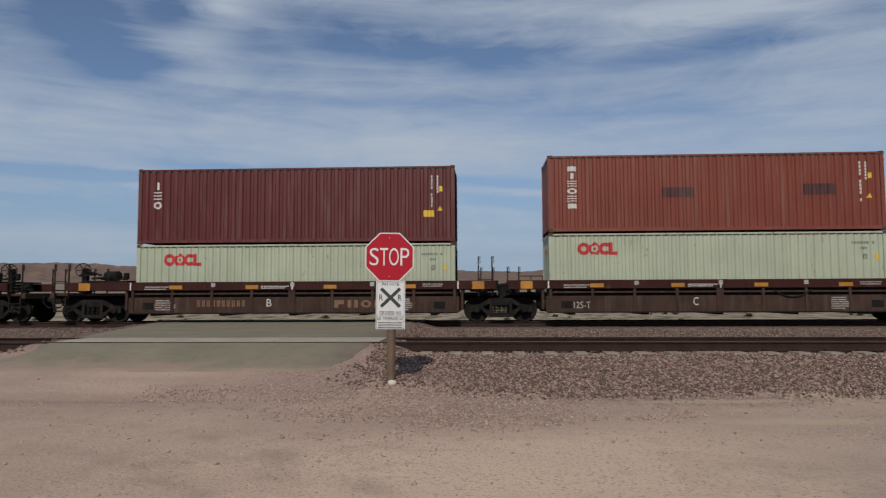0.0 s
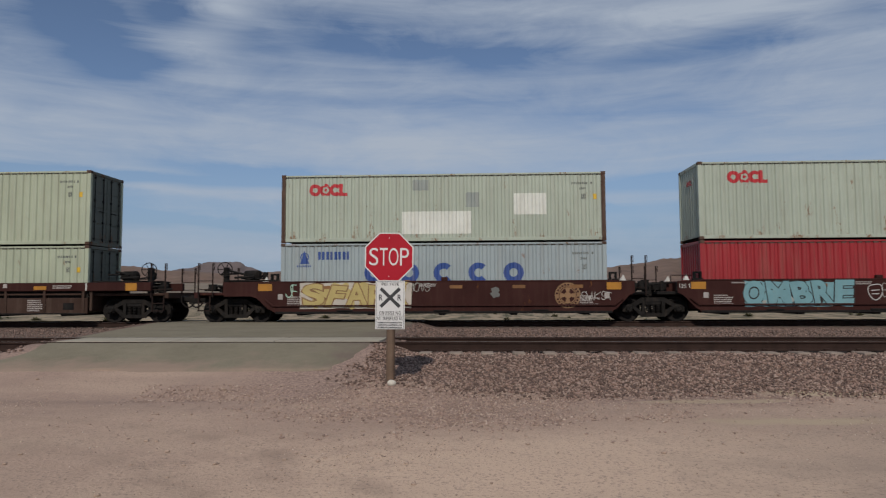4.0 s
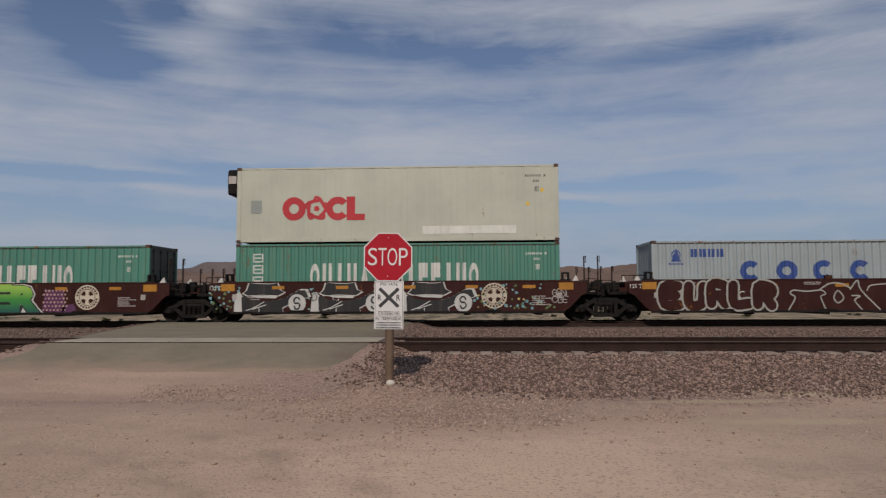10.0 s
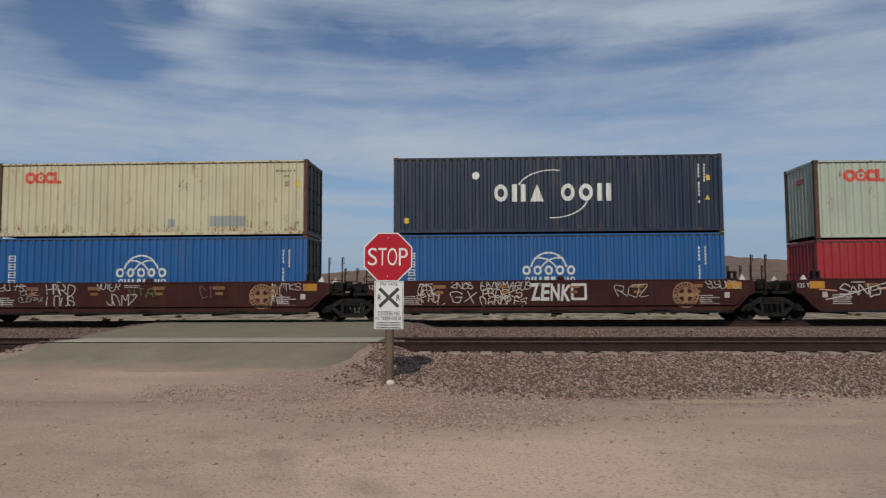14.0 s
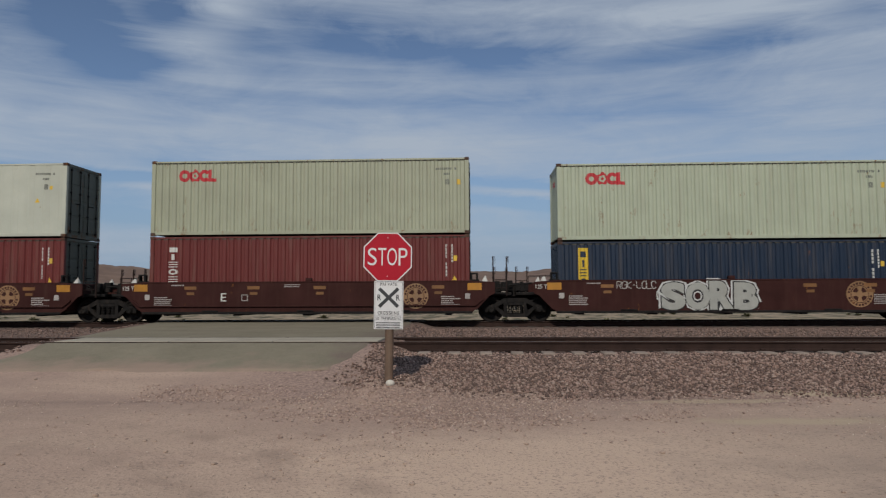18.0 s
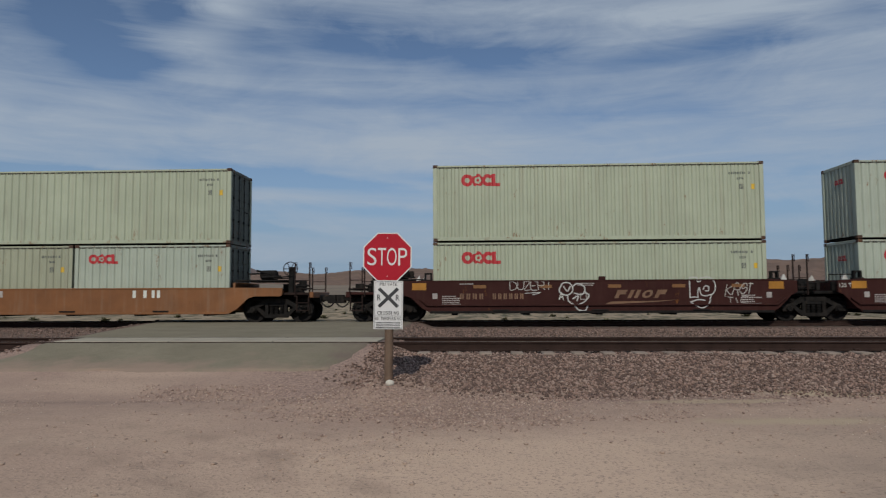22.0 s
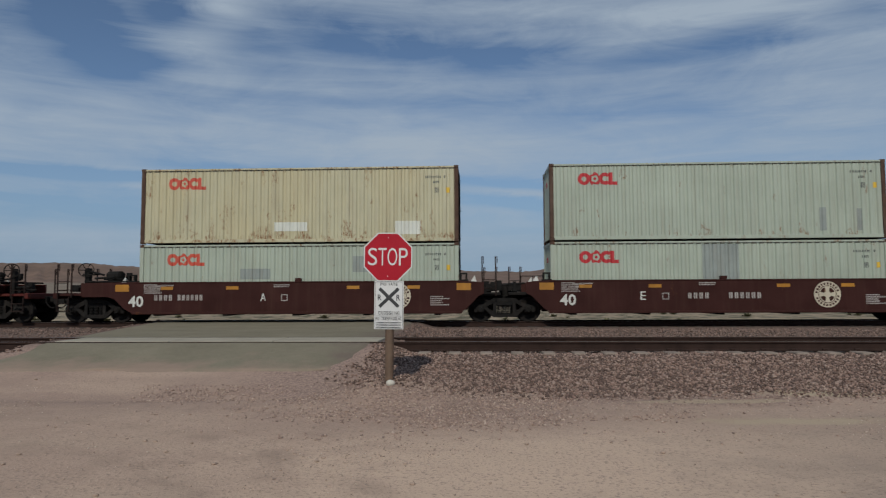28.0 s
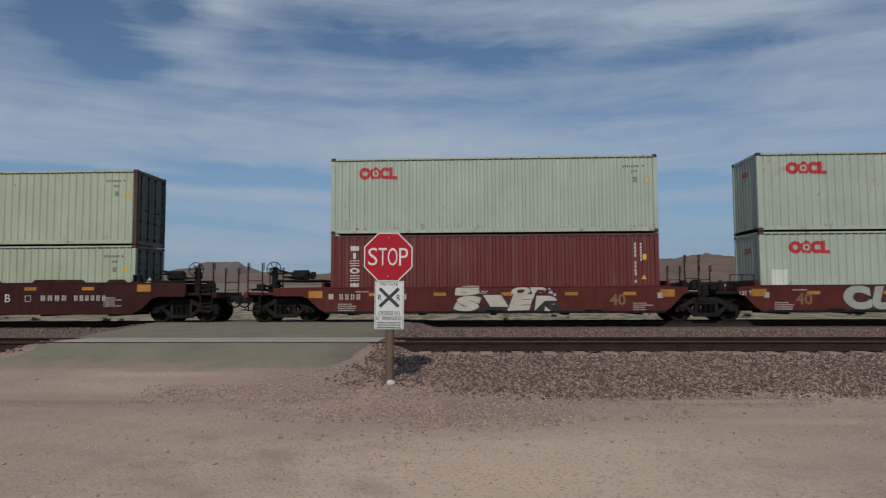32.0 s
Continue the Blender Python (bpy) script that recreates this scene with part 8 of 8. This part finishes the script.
def scatter(n, x0, x1, y0, y1, lo, hi, seed, dens=None, lift=0.25):
    rnd = random.Random(seed)
    pts, sizes = [], []
    while len(pts) < n:
        x, y = rnd.uniform(x0, x1), rnd.uniform(y0, y1)
        if dens and rnd.random() > dens(x, y):
            continue
        if y > 11.3 and road_left(y) - 0.1 < x < road_right(y) + 0.12 + 0.25 * noise.noise((x, y * 2.0, 2.0)):
            continue
        s = lo + (hi - lo) * rnd.random() ** 2
        pts.append((x, y, ground_z(x, y) + s * lift))
        sizes.append(s)
    return pts, np.array(sizes)


def shoulder(x, y):
    toe = 11.35 + 0.35 * noise.noise((x * 0.5, 0.0, 3.0)) + 0.3 * noise.noise((x * 2.2, y * 2.0, 1.0)) + 0.3 * min(1.0, max(0.0, (x - 1.5) / 2.5))
    if y < 12.8 and x < -1.7:
        toe += 2.2 * min(1.0, (-1.7 - x) / 1.6) * (1 + 0.6 * noise.noise((x * 1.5, y * 1.5, 5.0)))
    thin = 1.0 if x > -1.6 or y > 13.2 else max(0.12, 1 - (-1.6 - x) / 0.9)
    if y < toe:
        return max(0.0, 1 - (toe - y) / 1.2) ** 1.3 * thin
    return thin


def tongue(x, y):
    """Finer gravel spread from the shoulder over the dirt, thickest round the sign."""
    d = math.hypot((x + 0.35) / 2.9, (y - 9.9) / 1.75) + 0.7 * noise.noise((x * 0.9, y * 1.6, 8.0))
    strip = max(0.0, 1 - abs(y - 10.9) / 1.1) * (0.55 + 0.9 * noise.noise((x * 0.6, y * 1.5, 2.0)))
    wash = min(math.hypot((x - 5.3) / 1.5, (y - 10.95) / 0.30), math.hypot((x - 3.4) / 1.3, (y - 10.3) / 0.17), math.hypot((x - 3.9) / 1.5, (y - 8.95) / 0.22))
    return max(0.012, min(1.0, max(1.15 - d, strip))) * (0.12 if wash < 1 else 1.0)


p, s = scatter(45000, -4.6, 11.5, 10.4, 14.0, 0.010, 0.036, 5, shoulder, 0.52)
tagged(new("ballast_shoulder", stones_mesh("ballast_shoulder", p, s, BALLAST, 1)), "reddish-grey crushed stone ballast beside the track", "ballast", kind="stuff")
p, s = scatter(15000, -5.5, 10, 7.6, 12.2, 0.0045, 0.022, 15, tongue, 0.4)
tagged(new("gravel_spread", stones_mesh("gravel_spread", p, s, GRAVEL, 6)), "fine mauve gravel spread over the dirt", "gravel", kind="stuff")
p, s = scatter(13000, -2.4, 15, 14.1, 24.6, 0.02, 0.05, 6, None, 0.4)
tagged(new("ballast_between_tracks", stones_mesh("ballast_between_tracks", p, s, OLD_BALLAST, 2)), "pinkish crushed stone between the tracks", "ballast", kind="stuff")
p, s = scatter(3500, -20, -9.0, 13.2, 25.4, 0.02, 0.05, 7, None, 0.4)
tagged(new("ballast_west", stones_mesh("ballast_west", p, s, OLD_BALLAST, 3)), "pinkish crushed stone beyond the road", "ballast", kind="stuff")
p, s = scatter(11000, -10, 10, 4.6, 11.8, 0.002, 0.012, 8, lambda x, y: 0.05 + 0.9 * max(0.0, noise.noise((x * 0.5, y * 0.9, 6.0)) * 1.7) ** 1.5 + (0.5 if y > 9.6 and -2.5 < x < 4 else 0), 0.4)
tagged(new("loose_gravel", stones_mesh("loose_gravel", p, s, PEBBLE, 4)), "loose gravel and pebbles scattered on the dirt", "gravel", kind="stuff")

p, s = scatter(4200, -21, 19, 27.6, 31.5, 0.025, 0.07, 9, None, 0.4)
tagged(new("ballast_beyond", stones_mesh("ballast_beyond", p, s, BALLAST, 5)), "crushed stone on the far shoulder of the line", "ballast", kind="stuff")

# single stones big enough to pick up
STONE = paint("tan_field_stone", (0.36, 0.265, 0.205), rough=0.95, var=0.3, scale=9, dirt=0.2)
STONE_SPOTS = (
    (-3.67, 7.49, 0.025), (-3.56, 7.5, 0.022), (-3.24, 7.07, 0.027), (-3.14, 7.46, 0.022), (-2.56, 6.63, 0.028), (-2.84, 6.55, 0.022),
    (-3.35, 6.52, 0.019), (-2.81, 6.14, 0.018), (-4.65, 6.82, 0.023), (-4.57, 6.48, 0.022), (-5.17, 8.25, 0.021), (-1.89, 7.08, 0.021),
    (-1.94, 6.83, 0.023), (-1.59, 6.77, 0.025), (-1.55, 6.9, 0.023), (-1.77, 6.96, 0.017), (-1.86, 6.46, 0.016), (-2.88, 8.11, 0.02),
    (-2.02, 8.4, 0.021), (-4.15, 11.07, 0.037), (-7.64, 11.58, 0.03), (-3.13, 5.56, 0.026), (-0.57, 5.99, 0.027), (-0.7, 6.65, 0.025),
    (0.52, 7.5, 0.025), (1.89, 7.24, 0.03), (-1.39, 8.19, 0.024), (-1.1, 9.21, 0.034), (2.7, 7.31, 0.021), (0.1, 6.04, 0.015),
    (1.3, 9.12, 0.026), (2.87, 6.76, 0.019), (2.99, 5.88, 0.019), (2.41, 5.77, 0.016),
)


def field_stone(seed):
    bm = bmesh.new()
    bmesh.ops.create_icosphere(bm, subdivisions=2, radius=1.0)
    for v in bm.verts:
        v.co *= 1 + 0.35 * noise.noise(v.co * 1.3 + Vector((seed * 7.0, 0, 0))) + 0.12 * noise.noise(v.co * 3.1 + Vector((0, seed * 5.0, 0)))
        v.co.z *= 0.62
    return bm


stone_meshes = [to_mesh(field_stone(k), "stone", STONE) for k in range(5)]
for k, (x, y, r) in enumerate(STONE_SPOTS):
    ob = new("stone", stone_meshes[k % 5])
    ob.matrix_basis = pose(x, y, ground_z(x, y) + r * 0.3, 0, 0, k * 77.0) @ Matrix.Scale(r, 4)
    tagged(ob, "small tan desert stone lying on the dirt", "stone", "stones lying on the dirt")

# ---- the stop sign on its wooden post ----
SIGN_RED = paint("sign_red", (0.37, 0.009, 0.022), rough=0.5, var=0.08, scale=2, dirt=0.04, bump=0.02, spec=0.2)
SIGN_WHITE = paint("sign_white", (0.62, 0.62, 0.61), rough=0.5, var=0.05, scale=2, dirt=0.08, bump=0.02)
SIGN_BLACK = paint("sign_black", (0.035, 0.036, 0.038), rough=0.5, var=0.1, dirt=0.0, bump=0.02)
POST = paint("weathered_post", (0.115, 0.070, 0.046), rough=0.9, var=0.35, scale=5, dirt=0.3)
SX, SY = -1.388, 10.60
sz = -0.30
sign = thing("stop_sign", "red octagonal stop sign with white crossing plate on wooden post", "stop sign", at=(SX, SY, sz))
part("post", shape(rod, (0.005, 0.07, -0.4), (0.035, 0.075, 2.2), 0.068, 14), POST, sign, "weathered brown round wooden post")
R8 = 0.381 / math.cos(math.pi / 8)


def octagon(r):
    return [(r * math.cos(math.pi / 8 + k * math.pi / 4), r * math.sin(math.pi / 8 + k * math.pi / 4)) for k in range(8)]


OCT_Z = 1.897
octa = part("octagon", shape(prism, octagon(R8), -0.004, 0.0), SIGN_WHITE, sign, "white-edged octagonal plate", at=(0, 0, OCT_Z), turn=(0, 0.8, 0))
part("red_field", shape(prism, octagon(R8 * 0.952), -0.002, 0.0), SIGN_RED, octa, "red octagonal field", at=(0, -0.0042, 0))
for ch, lx, lw in (("S", -0.312, 0.142), ("T", -0.150, 0.128), ("O", -0.006, 0.152), ("P", 0.172, 0.138)):
    lettering("letter", ch, octa, lx, -0.0064, -0.132, lw, 0.272, SIGN_WHITE, bold=-0.004, label="white capital letter")
for z in (0.30, -0.30):
    part("bolt", shape(lathe, [(-0.006, 0.004), (-0.004, 0.008), (0.0, 0.008)], 8), SIGN_WHITE, octa, at=(0.0, -0.004, z))
plate = part("crossing_plate", shape(box, -0.229, 0.229, -0.004, 0, -0.374, 0.374, 0.0), SIGN_WHITE, sign, "white rectangular private crossing plate", at=(0.014, 0.008, OCT_Z - 0.748), turn=(0, 0.6, 0))
pf = -0.0045
for bx0, bx1, bz0, bz1 in ((-0.216, 0.216, 0.357, 0.362), (-0.216, 0.216, -0.362, -0.357), (-0.216, -0.211, -0.3572, 0.3572), (0.211, 0.216, -0.3572, 0.3572)):
    part("border", shape(box, bx0, bx1, -0.001, 0, bz0, bz1), SIGN_BLACK, plate, at=(0, pf, 0))
for k, ch in enumerate("PRIVATE"):
    lettering("letter", ch, plate, -0.135 + k * 0.040, pf, 0.300, 0.008 if ch == "I" else 0.030, 0.046, SIGN_BLACK, bold=0.01)
for a in (45, -45):
    part("cross_bar", shape(box, -0.205, 0.205, -0.002, 0, -0.026, 0.026), SIGN_BLACK, plate, at=(0.0, pf - (0.0015 if a > 0 else 0), 0.115), turn=(0, a * 0.97, 0))
lettering("letter", "R", plate, -0.176, pf, 0.070, 0.060, 0.092, SIGN_BLACK, bold=0.012)
lettering("letter", "R", plate, 0.116, pf, 0.070, 0.060, 0.092, SIGN_BLACK, bold=0.012)
for k, ch in enumerate("CROSSING"):
    lettering("letter", ch, plate, -0.168 + k * 0.043, pf, -0.150, 0.010 if ch == "I" else 0.034, 0.055, SIGN_BLACK, bold=0.01)
part("rule", shape(box, -0.2, 0.2, -0.001, 0, -0.003, 0.003), SIGN_BLACK, plate, at=(0, pf, -0.170))
for k, ch in enumerate("NO TRESPASSING"):
    if ch != " ":
        lettering("letter", ch, plate, -0.200 + k * 0.0287, pf, -0.236, 0.007 if ch == "I" else 0.023, 0.050, SIGN_BLACK, bold=0.012)
for k in range(3):
    part("fine_marking", shape(bars_into, -0.19, 0, 0.38, 0.022, 22, 0.7, -0.001, 0), SIGN_BLACK, plate, at=(0, pf, -0.285 - k * 0.036))
rock = bmesh.new()
bmesh.ops.create_icosphere(rock, subdivisions=2, radius=0.062)
for v in rock.verts:
    v.co *= 1 + 0.18 * noise.noise(v.co * 9)
    v.co.x *= 1.15
    v.co.z *= 0.85
tagged(new("white_rock", to_mesh(rock, "white_rock", paint("white_rock", (0.56, 0.52, 0.45), rough=0.9, var=0.12, scale=8), True)), "whitish rounded rock at the foot of the post", "rock").location = (SX + 0.05, SY - 0.12, ground_z(SX, SY - 0.12) + 0.03)

# ---- distant hills ----
HILL = paint("desert_hill", (0.158, 0.100, 0.071), rough=1.0, var=0.35, scale=0.02, dirt=0.0, bump=0.3, fine=0.12)
HILL_FAR = paint("far_mesa", (0.135, 0.105, 0.10), rough=1.0, var=0.2, scale=0.008, dirt=0.0, bump=0.2, fine=0.04)
HILL_TAN = paint("tan_flat", (0.19, 0.148, 0.105), rough=1.0, var=0.25, scale=0.02, dirt=0.0, bump=0.3, fine=0.1)


def ridge(name, dist, depth, profile, material, label, seed, rough=1.0):
    """A hill range: profile gives (bearing in degrees, height in degrees above the level)."""
    n, m = 240, 14
    b0, b1 = profile[0][0], profile[-1][0]
    verts, faces = [], []
    for j in range(m + 1):
        s = j / m
        for i in range(n + 1):
            b = lerp(b0, b1, i / n)
            for (p, hp), (q, hq) in zip(profile, profile[1:]):
                if b <= q or q == b1:
                    k = (b - p) / (q - p)
                    h = lerp(hp, hq, k * k * (3 - 2 * k) if k < 1 else 1)
                    break
            top = dist * math.tan(radians(max(0.0, h)))
            d = dist - depth + depth * s * 1.0
            prof = s ** 1.25
            gul = noise.noise((b * 1.4, s * 2.5, seed)) * 0.5 + noise.noise((b * 4.2, s * 5.0, seed + 3.0)) * 0.28
            z = top * prof * (1 + gul * rough * 0.30 * math.sin(math.pi * min(1.0, s))) + top * 0.05 * noise.noise((b * 6.0, 0.0, seed)) * rough * s
            a = radians(b)
            verts.append((d * math.sin(a), d * math.cos(a), z - 0.8))
    for i in range(n + 1):
        a = radians(lerp(b0, b1, i / n))
        verts.append(((dist + depth) * math.sin(a), (dist + depth) * math.cos(a), -0.8))
    for j in range(m + 1):
        for i in range(n):
            a = j * (n + 1) + i
            faces.append((a, a + 1, a + n + 2, a + n + 1))
    me = bpy.data.meshes.new(name)
    me.from_pydata(verts, [], faces)
    me.materials.append(material)
    me.polygons.foreach_set("use_smooth", [True] * len(faces))
    return tagged(new(name, me), label, "hill", kind="structure")


def bearing(px):
    return math.degrees(math.atan((px - 784) / 1209.0)) - 2.85


def rise(px, py):
    return math.degrees(math.atan((522.8 - 0.0041 * (px - 784) - py) / 1209.0))


def outline(*pts):
    return [(bearing(x), rise(x, y)) for x, y in pts]


ridge("backdrop_mesa", 3600, 500, outline((-500, 500), (-200, 490), (250, 492), (330, 478), (368, 467), (420, 466), (436, 474), (470, 484), (560, 488), (640, 492), (800, 500)), HILL_FAR, "dark flat-topped far mesa", 2.0, 0.5)
ridge("backdrop_hill_west", 2100, 700, outline((-900, 480), (-300, 470), (0, 474), (130, 472), (220, 475), (300, 482), (420, 486), (500, 481), (560, 485), (640, 478), (720, 474), (800, 477), (900, 490), (1000, 505)), HILL, "low brown desert hills", 5.0)
ridge("backdrop_hill_east", 1500, 700, outline((560, 516), (640, 500), (720, 487), (830, 479), (930, 480), (1010, 471), (1055, 476), (1120, 468), (1190, 459), (1250, 453), (1330, 462), (1400, 466), (1470, 463), (1530, 458), (1600, 466), (1750, 460), (2000, 470), (2500, 500)), HILL, "brown gullied desert hills", 8.0)
ridge("backdrop_flat", 700, 480, outline((-900, 508), (-200, 502), (300, 500), (700, 503), (1100, 500), (1500, 497), (2300, 505)), HILL_TAN, "tan rising desert flat", 11.0, 0.6)


def brush(rnd, r):
    """A low desert bush: twigs and many small leaf blades."""
    bm = bmesh.new()
    for _ in range(60):
        a, e = rnd.uniform(0, 6.28), rnd.uniform(0.15, 1.4)
        d = Vector((math.cos(a) * math.cos(e), math.sin(a) * math.cos(e), math.sin(e) * 0.8)) * r * rnd.uniform(0.5, 1.0)
        w = Vector((-math.sin(a), math.cos(a), rnd.uniform(-0.4, 0.4))) * r * rnd.uniform(0.06, 0.13)
        vs = [bm.verts.new(q) for q in (d * 0.15, d * 0.7 + w, d, d * 0.7 - w)]
        bm.faces.new(vs)
    return bm


SCRUB = paint("dry_scrub", (0.12, 0.115, 0.060), rough=0.95, var=0.3, scale=3, dirt=0.0)
rnd = random.Random(17)
protos = [to_mesh(brush(rnd, 0.5), "desert_bush", SCRUB) for _ in range(4)]
for k in range(90):
    y = 34 + 60 * rnd.random() ** 1.5
    x = rnd.uniform(-0.75, 0.65) * y
    if road_left(min(y, 40)) - 1 < x < road_right(min(y, 40)) + 1 and y < 45:
        continue
    b = new("desert_bush", protos[k % 4])
    b.location = (x, y, ground_z(x, y) - 0.02)
    b.rotation_euler = (0, 0, rnd.uniform(0, 6.28))
    q = rnd.uniform(0.5, 1.3)
    b.scale = (q, q, q * 0.7)
    tagged(b, "dry grey-green desert bush on sandy ground", "bush", "bushes beyond the tracks")


# ---- what moves ----
def travel(t):
    """How far the train has run along the track after t seconds."""
    return -19.2057 * t + 0.00897 * t * t


def motions():
    stops = [2.0 * i for i in range(17)]
    for ob in TRAIN:
        start = ob.location.copy()
        walk(ob, [(t, pose(start.x + travel(t), start.y, start.z)) for t in stops])
    # wheelsets roll while their car passes the camera
    for wheel, unit, dx in WHEELS:
        at = wheel.location.copy()
        x0 = unit.location.x - travel(32.0) + at.x + wheel.parent.location.x
        t_in = max(0.0, (x0 - 24.0) / 19.1)
        t_out = min(32.0, max(0.2, (x0 + 26.0) / 18.7))
        if t_in >= t_out:
            continue
        first, last = int(t_in * FPS), int(t_out * FPS)
        rows = [(i / FPS, pose(at.x, at.y, at.z, 0, math.degrees((travel(i / FPS) - travel(first / FPS)) / 0.452), 0)) for i in range(first, last + 1)]
        if first > 0:
            rows.insert(0, (0.0, pose(at.x, at.y, at.z)))
        if last < 32 * FPS:
            rows.append((32.0, rows[-1][1]))
        walk(wheel, rows)


motions()
